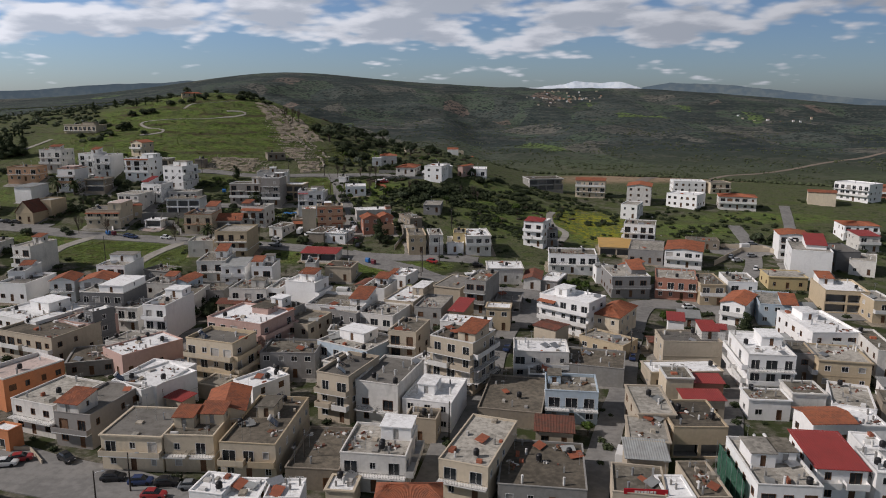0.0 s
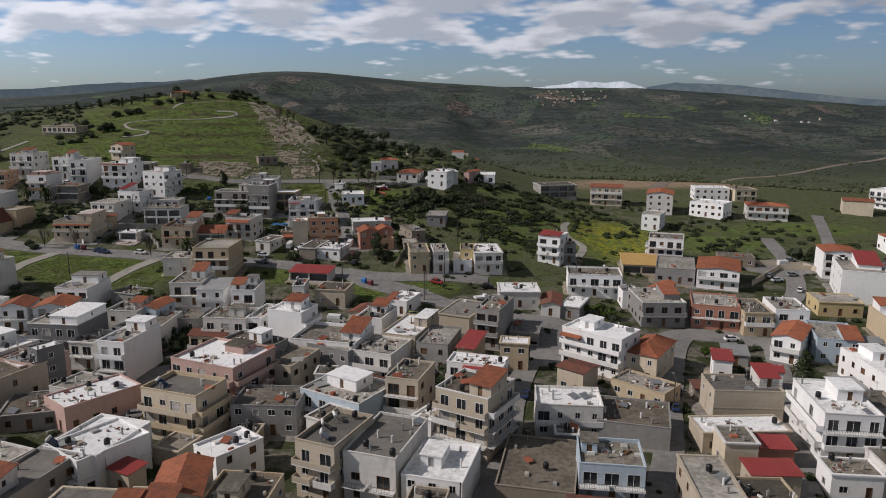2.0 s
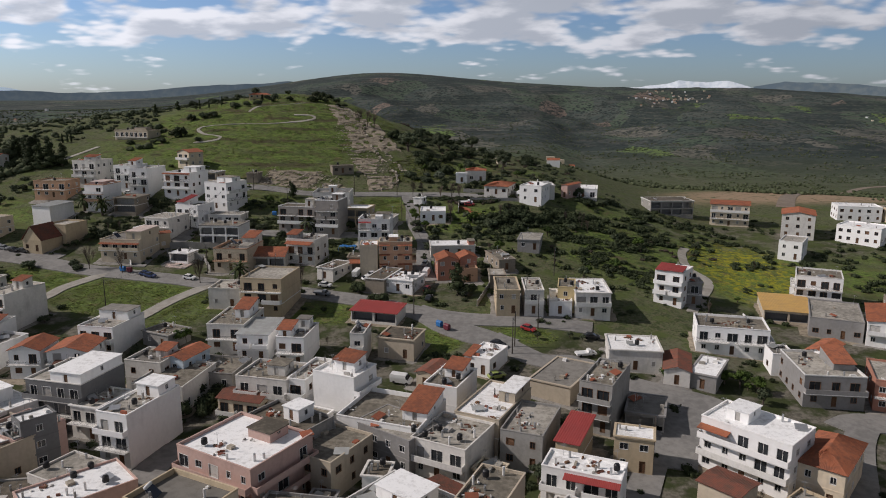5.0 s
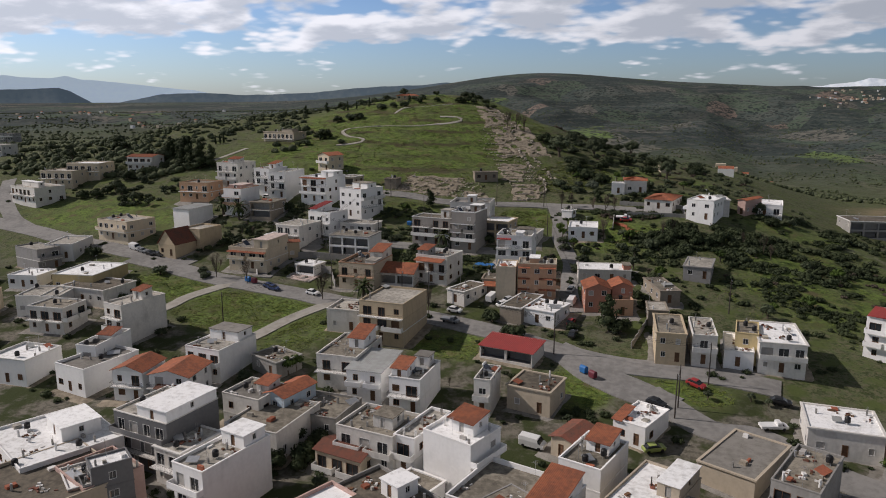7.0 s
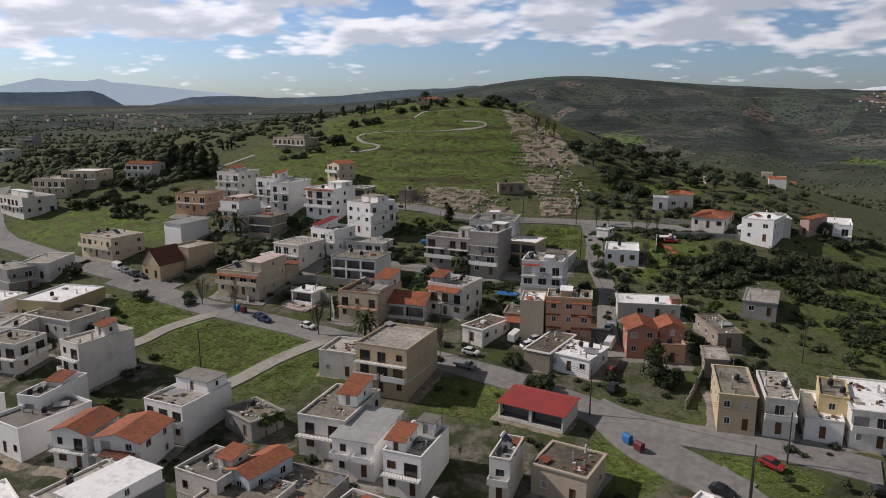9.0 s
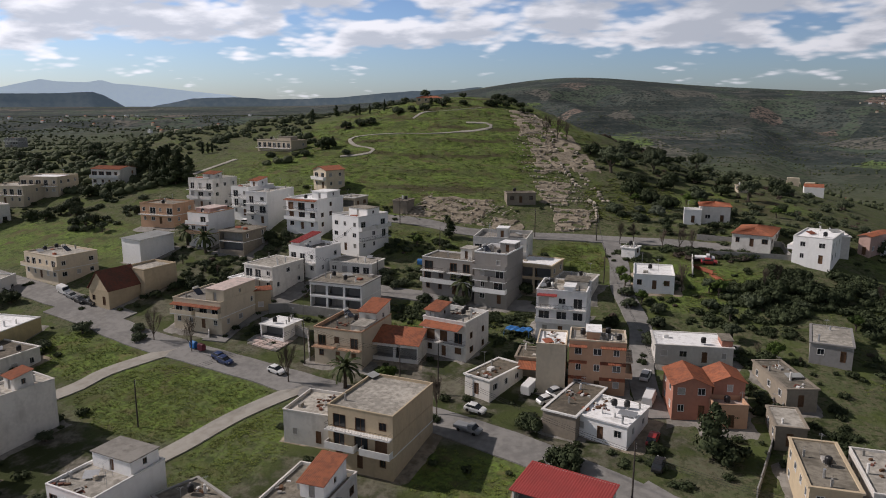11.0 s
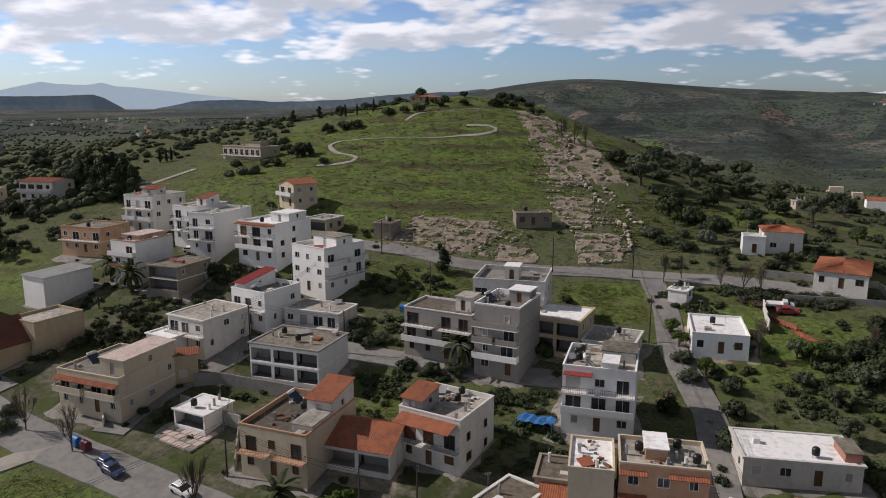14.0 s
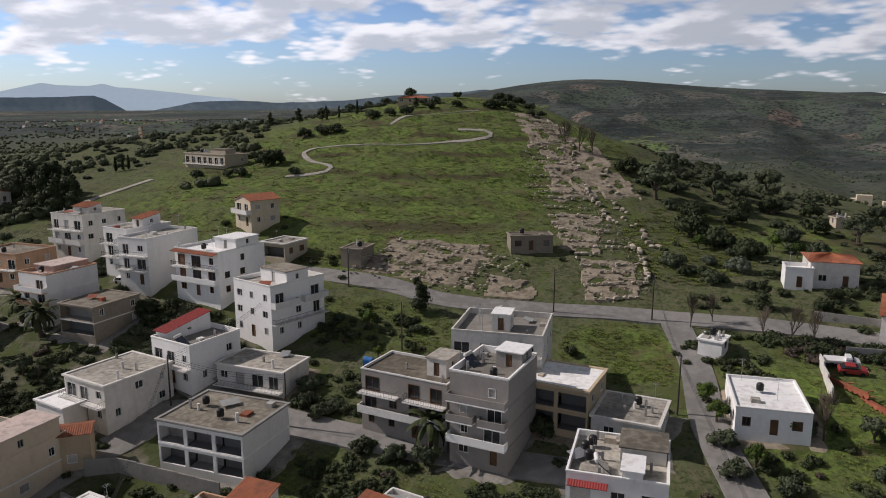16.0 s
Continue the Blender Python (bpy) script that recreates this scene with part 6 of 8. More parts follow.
house(-30.6, 98.5, -1.3, 5.0, 5.5, 1.8, 'white', 'w', front='n', right='n', par=0.2)
house(-24.5, 98.2, 0.5, 5.3, 5.5, 1.8, 'white', 'w', front='n', right='n', par=0.4, clutter=2)
house(-81.9, 122.4, -18.3, 4.5, 3.0, 1.2, 'orange', 'w', front='s', right='n', par=0.3)
house(-54.8, 136.9, -26.0, 4.6, 3.5, 1.2, 'beige', 'r', front='n')
house(-39.2, 141.6, -39.8, 6.8, 9.3, 1.8, 'white', 'w', front='n', right='n', par=0.4, tanks=1)
house(-20.4, 139.4, -22.9, 7.4, 12.7, 3, 'beige', 'd', front='b', right='n', par=0.7, solar=3, tanks=1, clutter=2)
house(-11.7, 139.3, -17.7, 9.0, 15.1, 2.7, 'offwhite', 'g', front='b', right='n', par=0.4, tanks=2, clutter=4)
house(-11.5, 112.9, -7.5, 11.0, 11.2, 2, 'offwhite', 'l', front='b', right='b', par=0.5, pent=(0.5,0.98,0.55,0.98,2.4,'w','white'), tanks=2, clutter=3)
house(5.6, 113.4, -20.0, 8.4, 18.0, 2, 'cream', 'l', front='b', right='n', par=0.3, tanks=1, clutter=4)
house(-2.4, 136.2, -14.9, 9.9, 13.0, 1.8, 'white', 'w', front='n', right='x', par=0.4, pent=(0.2,0.55,0.3,0.7,2.0,'w'), clutter=2)
house(-21.7, 163.9, -30.7, 14.8, 12.2, 2, 'blue', 'l', front='b', right='x', par=0.5, pent=(0.2,0.7,0.4,0.85,2.3,'w','white'), tanks=1, clutter=2)
house(3.5, 153.4, -30.2, 10.8, 10.8, 4, 'beige', 'b', front='b', right='b', par=0.5, pent=(0.6,1,0.1,0.7,2.3,'t'), tanks=1, clutter=4, h=2.85)
house(-9.2, 165.4, -16.7, 6.9, 10.6, 3, 'beige', 'c', front='n', right='n', par=0.4, tanks=1, clutter=2)
house(21.9, 160.2, -4.5, 12.6, 9.1, 2, 'offwhite', 'w', front='b', right='n', par=0.5, clutter=8)
house(14.1, 140.9, -11.8, 12.7, 18.2, 0.9, 'brown', 'b', front='x', right='x', par=0.3, clutter=2)
house(25.3, 137.9, -7.1, 10.4, 9.3, 2, 'blue', 'c', front='b', right='n', par=0.6, clutter=3, pent=(0.05,0.3,0.5,0.9,1.8,'c'))
house(16.0, 110.4, -7.6, 14.0, 15.6, 1.1, 'concrete', 'b', front='n', right='x', par=0.3, clutter=9, tanks=1)
house(-5.7, 97.2, 0.5, 9.4, 3.9, 2, 'offwhite', 'h', front='n', right='n')
house(-21.7, 115.7, -5.2, 9.2, 15.4, 1, 'brown', 'b', front='n', right='x', par=0.5, clutter=4)
house(-39.1, 180.7, -21.3, 12.5, 11.8, 2, 'beige', 'c', front='n', right='n', par=0.4, clutter=3)
house(-36.7, 160.5, -2.6, 12.8, 9.7, 1.8, 'grey', 'c', front='n', right='n', par=0.4, clutter=4, tanks=1)
house(-4.6, 127.2, -11.2, 5.9, 4.8, 1.4, 'beige', 'b', front='n', right='n', par=0.4, clutter=3)
house(39.4, 130.7, -3.5, 6.8, 13.7, 2, 'beige', 'l', front='n', right='x', left='n', par=0.2, tanks=1)
house(36.1, 120.0, -10.0, 6.9, 9.8, 1.7, 'beige', 'l', front='x', right='x', par=0.1)
house(33.8, 112.6, -7.5, 6.7, 6.1, 1.6, 'beige', 'k', front='n', right='n', rise=0.5)
house(30.1, 103.3, -10.8, 8.0, 9.1, 1.5, 'beige', 'c', front='s', right='n', par=0.3, clutter=4)
house(45.8, 125.7, -1.0, 9.8, 12.0, 1.8, 'sand', 'b', front='o', right='n', par=0.3, tanks=1, clutter=2)
house(35.3, 101.3, 0.5, 4.0, 6.3, 1.5, 'white', 'w', front='n', right='n', par=0.2)
house(40.4, 103.5, 0.5, 5.0, 11.0, 1.5, 'beige', 'b', front='n', right='n', par=0.3, clutter=3)
house(59.1, 168.1, -2.8, 13.9, 9.0, 2, 'beige', 'd', front='x', right='n', par=0.4, pent=(0.7,0.98,0.3,0.9,2.3,'r','offwhite'), clutter=5, tanks=1)
house(53.4, 154.6, 2.9, 16.4, 6.9, 1.2, 'beige', 'w', front='n', par=0.2)
house(71.2, 155.0, -6.7, 9.9, 16.4, 3, 'white', 'w', front='n', right='n', left='b', par=0.3, pent=(0.45,0.9,0.4,0.75,2.2,'w'), clutter=2)
house(89.9, 157.0, -11.4, 10.9, 11.6, 2, 'sand', 'l', front='n', right='n', left='b', par=0.25, clutter=3)
house(96.8, 180.0, 0.5, 12.1, 19.3, 2, 'white', 'w', front='n', right='n', par=0.5, pent=(0.25,0.6,0.6,0.9,2,'w'), clutter=2)
house(65.5, 138.4, -5.2, 8.2, 5.8, 1.3, 'white', 'c', front='n', right='n', par=0.2, tanks=1, clutter=2)
house(52.3, 106.2, -4.3, 9.5, 15.8, 2, 'white', 'l', front='b', left='n', par=0.6, pent=((0.1,0.5,0.4,0.75,2.4,'l'),(0.55,0.9,0.5,0.8,2.0,'c')), solar=2, clutter=6, tanks=1)
house(63.8, 111.0, -5.6, 7.8, 12.0, 1.9, 'white', 'r', front='b', right='n', rise=0.7, joinery='wood')
house(72.4, 128.2, 2.0, 8.2, 7.2, 1.4, 'white', 't', front='n', rise=0.8)
house(70.2, 107.7, -6.6, 3.5, 8.3, 1.8, 'white', 'w', front='n', par=0.4, tanks=1)
house(83.1, 138.6, -23.1, 7.8, 12.9, 1.2, 'white', 'l', front='n', left='n', par=0.4, clutter=3)
house(103.9, 165.9, -11.0, 4.7, 16.7, 2, 'offwhite', 'c', front='n', left='n', par=0.4, tanks=1)
house(52.2, 138.0, -1.0, 8.0, 4.8, 1.3, 'beige', 'r', front='n', right='n', rise=0.3)
house(56.6, 147.6, -3.5, 6.1, 4.6, 1.2, 'terracotta', 'r', front='x', right='x', rise=0.3)
house(80.4, 129.6, -5.0, 5.4, 8.4, 1.1, 'white', 'w', front='n', right='x', par=0.2, clutter=2)
house(74.6, 117.2, -8.0, 4.4, 6.8, 1.4, 'white', 'w', front='n', right='x', par=0.3, tanks=1)
house(82.8, 160.4, -10.6, 4.7, 9.2, 2, 'grey', 'c', front='n', left='b', par=0.4)
house(46.3, 189.6, -33.1, 7.1, 14.0, 2, 'cream', 'h', front='n', right='n', rise=2.0, note='with small balcony')
house(34.5, 158.4, -14.9, 13.4, 12.0, 1.3, 'concrete', 'b', front='x', right='x', par=0.4, clutter=3)
house(41.3, 175.3, -42.6, 12.6, 7.5, 1, 'sand', 'l', front='n', right='n', par=0.4, clutter=5)
house(62.3, 187.7, -14.9, 4.1, 6.4, 1.6, 'white', 'r', front='n', rise=0.5)
house(70.6, 180.5, -15.9, 4.8, 3.0, 1.5, 'white', 'r', front='n', rise=0.5)
house(34.7, 191.9, -39.5, 15.5, 9.5, 3, 'white', 'w', front='n', right='n', par=0.4, awn=(0.0,0.35,1.6,8.0,'t'), pent=(0.2,0.45,0.3,0.8,2.0,'w'), clutter=1)
house(79.7, 292.5, -17.7, 12.4, 12.0, 3, 'white', 'c', front='n', right='n', left='b', par=0.4, clutter=2, tanks=1)
house(89.8, 265.9, -20.7, 13.1, 18.7, 2, 'white', 't', front='n', right='n', rise=0.8)
house(74.1, 226.1, -15.4, 12.6, 13.8, 2, 'terracotta', 'l', front='b', right='x', par=0.4, tanks=1, clutter=3)
house(82.6, 221.5, -4.4, 7.5, 14.4, 2, 'sand', 'c', front='b', right='n', par=0.2, clutter=2)
house(92.9, 222.8, -8.2, 8.8, 12.9, 2, 'white', 'l', front='b', right='n', par=0.4, tanks=2, clutter=3)
house(85.0, 201.8, -35.0, 6.6, 14.2, 2, 'white', 't', front='n', left='x', rise=1.0)
house(95.8, 202.9, -15.2, 10.0, 15.3, 1.8, 'blue', 'l', front='n', right='n', par=0.4, clutter=3, pent=(0.6,1.0,0.0,0.5,0.6,'t'))
house(58.2, 228.4, 0.6, 12.2, 15.8, 2, 'grey', 'l', front='b', right='n', par=0.5, clutter=3, pent=(0.6,0.95,0.3,0.8,1.6,'t'))
house(134.4, 275.4, -14.2, 10.9, 12.0, 3, 'white', 't', front='b', left='x', rise=0.7)
house(129.8, 252.7, -19.7, 13.0, 20.6, 3, 'white', 'l', front='x', left='n', par=0.5, pent=(0.4,0.9,0.3,0.9,1.5,'r'), solar=1, tanks=1)
house(114.0, 236.5, -8.0, 12.3, 10.6, 1.2, 'yellow', 'l', front='n', right='n', par=0.2)
house(120.7, 214.2, -11.0, 12.2, 15.4, 2, 'sand', 'w', front='o', left='x', par=0.5, tanks=1, pent=(0.05,0.4,0.6,0.95,2.0,'t','white'))
house(125.7, 203.7, -4.9, 5.9, 11.5, 2, 'sand', 'l', front='b', par=0.4)
house(146.3, 262.6, -5.8, 8.4, 16.6, 2, 'dark', 'g', front='x', par=0.4)
house(169.5, 287.5, -7.8, 7.8, 12.0, 2, 'offwhite', 'r', front='n', rise=0.4)
house(177.0, 306.3, -10.3, 13.8, 13.0, 2, 'white', 'h', front='n', rise=1.1)
house(199.2, 380.3, -24.3, 13.2, 13.0, 2, 'cream', 't', front='x', left='n', rise=0.8)
house(225.1, 392.4, -58.1, 19.2, 13.0, 3, 'white', 'w', front='b', left='x', par=0.3)
house(149.2, 368.1, -16.1, 17.9, 13.0, 2, 'offwhite', 'h', front='n', rise=1.0)
house(124.6, 372.6, -37.8, 16.0, 13.0, 2, 'white', 'w', front='n', par=0.4, clutter=3)
house(142.1, 423.8, -8.0, 18.2, 13.0, 2, 'white', 'w', front='n', par=0.3, clutter=2)
house(157.7, 418.9, 0.8, 11.7, 12.0, 2, 'cream', 'c', front='n', par=0.2)
house(90.2, 347.5, -26.3, 7.9, 13.7, 2, 'white', 'l', front='n', par=0.3)
house(248.8, 409.0, -25.3, 8.5, 14.5, 2, 'terracotta', 't', front='n', rise=0.8)
house(151.1, 254.7, -30.9, 8.3, 15.1, 1.5, 'offwhite', 'l', front='n', par=0.3)
house(77.2, 272.2, -17.4, 12.7, 20.1, 1.5, 'grey', 'l', front='n', par=0.3, clutter=2)
house(-57.9, 206.4, -6.7, 11.4, 10.0, 2, 'offwhite', 'c', front='b', pent=(0.5,0.85,0.3,0.7,2.2))
house(-50.0, 207.7, -9.7, 4.1, 12.5, 2, 'white', 'l', front='b')
house(-61.9, 201.6, -8.7, 9.5, 5.6, 1, 'cream', 'T')

# ---- sheds and low annexes that fill the gaps of the old town ----
def clear_of(x, y, r):
    for hx, hy, a, w, d in FOOT:
        if abs(x - hx) < 22 and abs(y - hy) < 22:
            c, s = math.cos(radians(a)), math.sin(radians(a))
            if abs(c * (x - hx) + s * (y - hy)) < w / 2 + r and abs(-s * (x - hx) + c * (y - hy)) < d / 2 + r:
                return False
    for a, b, wd in ROAD_LINES:
        if abs(x - a.x) < 40 and abs(y - a.y) < 40:
            ab = b - a
            t = max(0, min(1, (Vector((x, y, 0)) - a).dot(ab) / max(ab.length_squared, 1e-6)))
            if (a + ab * t - Vector((x, y, 0))).length < wd / 2 + r:
                return False
    return True


def annexes():
    rng = random.Random(44)
    made = 0
    for _ in range(5000):
        if made == 40:
            break
        x, y = rng.uniform(-105, 108), rng.uniform(100, 198)
        big = clear_of(x, y, 3.6)
        if not (big or clear_of(x, y, 2.4)):
            continue
        k = 1.0 if big else 0.68
        near = min(FOOT, key=lambda f: (f[0] - x) ** 2 + (f[1] - y) ** 2)
        house(x, y, near[2] + rng.uniform(-3, 3), rng.uniform(5.6, 7.0) * k, rng.uniform(5.6, 7.2) * k, rng.choice((0.85, 0.95, 1.0, 1.7)),
              rng.choice(("beige", "concrete", "cream", "offwhite", "grey", "brown", "white")), rng.choice("cbblkTcw"), front=rng.choice("nnx"), right="x", par=0.2, rise=0.4)
        made += 1


annexes()

# ---- trees, vehicles and poles ----
tree("palm", -179.2, 325.6, 4.2)
tree("palm", -86.1, 316.3, 4.2)
tree("palm", -93.3, 271.7, 4)
tree("pine", -104.7, 353.1, 3.2)
tree("dark", -72.9, 324.9, 2.4)
tree("dark", -156.4, 335.3, 3)
tree("dark", -153.0, 338.9, 2)
tree("dark", -134.8, 336.9, 2)
tree("bush", -104.2, 320.9, 1.6)
tree("bush", -105.4, 318.6, 1.8)
tree("bush", -109.4, 320.6, 2)
tree("bush", -111.2, 324.0, 2)
tree("bush", -85.7, 313.9, 2.2)
tree("bush", -89.9, 313.1, 2)
tree("bush", -95.2, 313.2, 2)
tree("green", -51.9, 339.3, 1.8)
tree("green", -50.1, 335.0, 1.8)
tree("bush", -48.8, 329.7, 2)
tree("bush", -47.1, 323.7, 2)
tree("green", -41.3, 334.1, 2)
tree("bush", -39.2, 336.1, 1.8)
tree("bare", -36.7, 334.9, 4)
tree("bare", -56.1, 362.5, 3.5)
tree("bare", -52.7, 365.7, 3)
tree("bare", -39.9, 362.1, 3.5)
tree("bare", -36.5, 361.7, 3.5)
tree("bare", -44.3, 362.2, 3)
tree("pine", -44.7, 373.8, 2.5)
tree("dark", -34.3, 375.1, 2.2)
tree("dark", -32.0, 381.1, 2)
tree("dark", -82.8, 452.3, 4.2)
tree("olive", -72.0, 438.6, 5.2)
tree("dark", -61.2, 430.9, 3.6)
tree("dark", -60.6, 414.0, 5)
tree("dark", -53.5, 409.2, 4.2)
tree("dark", -46.8, 404.0, 4)
tree("silver", -49.2, 391.3, 2.8)
tree("silver", -55.0, 393.7, 1.8)
tree("dark", -42.4, 452.1, 3.5)
tree("olive", -57.5, 449.5, 4.5)
tree("bush", -61.2, 474.1, 3.5)
tree("olive", -43.2, 480.3, 4)
tree("dark", -31.7, 437.0, 3.6)
tree("olive", -22.5, 432.8, 4)
tree("bush", -62.2, 389.6, 2.8)
tree("bush", -53.8, 382.5, 2.4)
tree("green", -58.2, 405.5, 1.6)
tree("dark", -155.5, 496.2, 2.2)
tree("dark", -143.5, 500.4, 2.8)
tree("dark", -139.7, 502.1, 3)
tree("dark", -136.3, 505.8, 2.4)
tree("dark", -124.8, 494.2, 2)
tree("dark", -122.0, 497.4, 2)
tree("bare", -103.4, 460.1, 4.5)
tree("bare", -98.8, 460.3, 5)
tree("bare", -94.7, 460.4, 4.5)
tree("pine", -239.6, 490.8, 2.6)
tree("pine", -224.4, 489.9, 2.8)
tree("pine", -210.6, 485.8, 2)
tree("cypress", -208.0, 485.2, 2.6)
tree("cypress", -201.8, 484.7, 2.4)
tree("cypress", -194.1, 485.8, 2.6)
tree("bush", -198.1, 454.7, 3)
tree("bush", -191.5, 455.7, 3)
tree("bush", -186.9, 456.8, 3)
tree("bush", -181.6, 476.1, 3)
tree("bush", -174.2, 475.8, 2.6)
tree("pine", -171.8, 493.0, 1.9)
tree("bush", -165.1, 491.7, 2.6)
tree("bush", -168.9, 479.4, 3)
tree("dark", -188.0, 421.9, 4.6)
tree("dark", -190.1, 420.3, 3.6)
tree("bush", -209.6, 410.3, 2.2)
tree("bush", -192.6, 410.4, 2.4)
tree("bush", -196.2, 409.4, 2)
tree("bush", -174.3, 412.8, 2)
tree("pine", -237.2, 385.8, 4.5)
tree("pine", -246.0, 385.0, 5)
tree("pine", -252.2, 380.7, 4.5)
tree("pine", -245.9, 388.8, 5)
tree("pine", -255.1, 388.0, 5)
tree("cypress", -251.3, 417.1, 2.4)
tree("cypress", -249.5, 418.6, 2.4)
tree("cypress", -248.4, 420.1, 2.4)
tree("pine", -239.1, 375.0, 5)
tree("pine", -233.0, 373.9, 5.4)
tree("pine", -227.8, 374.1, 5.4)
tree("pine", -222.9, 375.6, 5)
tree("dark", -257.1, 358.4, 4)
tree("dark", -248.5, 364.1, 4)
tree("dark", -259.5, 335.1, 3)
tree("dark", -252.4, 336.0, 3)
tree("dark", -251.8, 341.6, 3)
tree("bush", -243.5, 341.2, 3)
tree("bush", -276.4, 338.6, 2.5)
tree("palm", -169.9, 322.4, 4.4)
tree("pine", -26.2, 269.8, 4.4)
tree("dark", -23.5, 269.5, 3)
tree("dark", -46.8, 260.5, 2.8)
tree("dark", -48.8, 260.3, 2.6)
tree("dark", -55.2, 268.5, 2.4)
tree("green", -91.0, 229.2, 2.2)
tree("green", -90.3, 231.4, 2)
tree("bush", -99.0, 224.5, 2)
tree("dark", -75.4, 205.4, 3)
tree("dark", -69.8, 200.5, 3)
tree("dark", -69.6, 206.3, 2.6)
tree("dark", -74.3, 196.5, 3.2)
tree("green", 25.9, 227.3, 1.8)
tree("green", 28.9, 226.6, 1.8)
tree("green", 41.5, 227.4, 2)
tree("green", 44.6, 225.1, 2)
tree("green", 38.4, 228.4, 1.6)
tree("pine", 80.5, 185.0, 3.6)
tree("green", 22.7, 127.1, 1.8)
tree("green", -38.3, 165.9, 2)
tree("bush", -36.8, 168.2, 1.6)
tree("green", 27.2, 128.4, 1.5)
tree("dark", 6.8, 170.3, 2)
tree("bare", 37.5, 201.9, 3)
tree("bare", -145.4, 276.0, 4)
tree("bare", -133.2, 274.4, 4)
tree("bare", -105.2, 270.0, 4.5)
tree("bare", -72.6, 268.4, 4)
tree("bare", -101.5, 291.6, 3.5)
tree("bush", -152.3, 278.3, 1.8)
tree("green", -87.0, 275.9, 1.8)
tree("green", -86.1, 277.1, 1.6)
tree("bush", -65.6, 279.8, 1.6)
tree("dark", -56.2, 270.0, 2.4)
tree("dark", -25.2, 280.6, 2.6)
tree("bush", -40.3, 315.8, 2)
tree("bush", -40.6, 307.4, 2.2)
tree("bush", -40.8, 322.5, 2)
tree("bush", -44.6, 334.1, 2)
tree("green", -44.9, 326.2, 1.8)
tree("bush", -47.3, 337.5, 2.2)
tree("bush", -52.0, 356.7, 2.5)
tree("bush", -30.2, 327.8, 2)
tree("dark", -14.6, 338.4, 3.6)
tree("dark", -11.4, 340.9, 4)
tree("dark", -8.7, 338.2, 4)
tree("dark", -18.0, 333.6, 3.5)
tree("bush", -21.1, 330.3, 3)
tree("bush", -168.2, 261.3, 2.5)
tree("bush", -166.4, 264.4, 2)
tree("bush", -164.6, 273.6, 2.4)
tree("bush", -193.0, 270.1, 2)
tree("bush", -148.8, 274.8, 1.8)
tree("dark", -199.2, 281.4, 3)
car("car", "white", -66.3, 271.3, -10)
car("van", "white", -59.0, 281.3, 80)
car("truck", "grey", -65.2, 264.9, -12)
car("car", "white", -39.5, 292.6, 85)
car("van", "white", -37.7, 284.0, 85)
car("car", "red", -35.6, 271.5, 85)
car("car", "black", -33.9, 264.6, 85)
car("car", "black", -11.7, 257.4, -5)
car("car", "red", -5.5, 247.7, -30)
car("car", "black", -12.6, 237.5, -25)
car("car", "blue", -122.7, 272.4, -12)
car("car", "white", -109.7, 272.4, -12)
car("van", "white", -189.0, 289.5, -15)
car("car", "grey", -184.3, 287.8, -15)
car("car", "black", -179.6, 286.2, -15)
car("car", "black", -175.5, 285.9, -15)
car("car", "white", -81.2, 318.3, 5)
car("truck", "white", -32.8, 356.2, 5)
car("car", "red", -31.6, 353.9, 5)
car("car", "white", -171.5, 344.2, 10)
car("car", "black", -163.6, 344.4, 10)
car("car", "black", -68.2, 117.1, -35)
car("car", "white", -78.0, 115.2, 10)
car("car", "red", -76.4, 117.0, 20)
car("car", "black", -56.8, 110.6, 5)
car("car", "blue", -51.6, 109.4, 5)
car("car", "black", -47.1, 109.1, 5)
car("car", "grey", -42.6, 108.0, 5)
car("car", "red", -47.7, 105.2, 0)
car("car", "white", -64.7, 163.0, 20)
car("car", "black", 49.1, 177.2, 75)
car("car", "blue", 46.1, 169.2, 75)
car("van", "white", 31.4, 118.8, 70)
car("car", "white", 73.8, 210.9, 5)
car("van", "white", 121.5, 286.5, 10)
car("car", "grey", 110.0, 272.0, 60)
car("car", "white", 112.9, 255.5, 60)
car("car", "silver", 110.4, 266.5, 10)
car("car", "grey", 126.6, 292.2, 10)
car("car", "grey", 118.6, 273.2, 10)
car("van", "white", -32.5, 216.6, -10)
car("truck", "white", 8.4, 235.9, 20)
car("car", "black", 10.3, 246.2, 0)
car("car", "green", -11.9, 221.4, 30)
car("car", "white", -55.0, 278.4, 50)
car("car", "silver", -54.1, 281.7, 50)
car("car", "blue", -124.7, 273.4, -12)
car("car", "black", 28.7, 149.7, 75)
car("car", "grey", 11.4, 159.2, 75)
car("car", "blue", 15.3, 174.4, 75)
pole(-123.3, 357.8, 8)
pole(-80.6, 360.9, 8.5)
pole(-62.9, 363.3, 8.5)
pole(-55.5, 335.5, 9)
pole(-126.5, 335.1, 8)
pole(-102.2, 340.0, 8.5)
pole(-129.4, 313.1, 8.5)
pole(-108.7, 314.7, 8.5)
pole(-106.4, 277.7, 9)
pole(-122.0, 247.7, 9)
pole(-82.6, 274.0, 9)
pole(-75.3, 275.4, 10)
pole(-36.4, 254.2, 10)
pole(-3.1, 249.9, 9)
pole(1.4, 289.7, 9)
pole(-8.6, 237.9, 9)

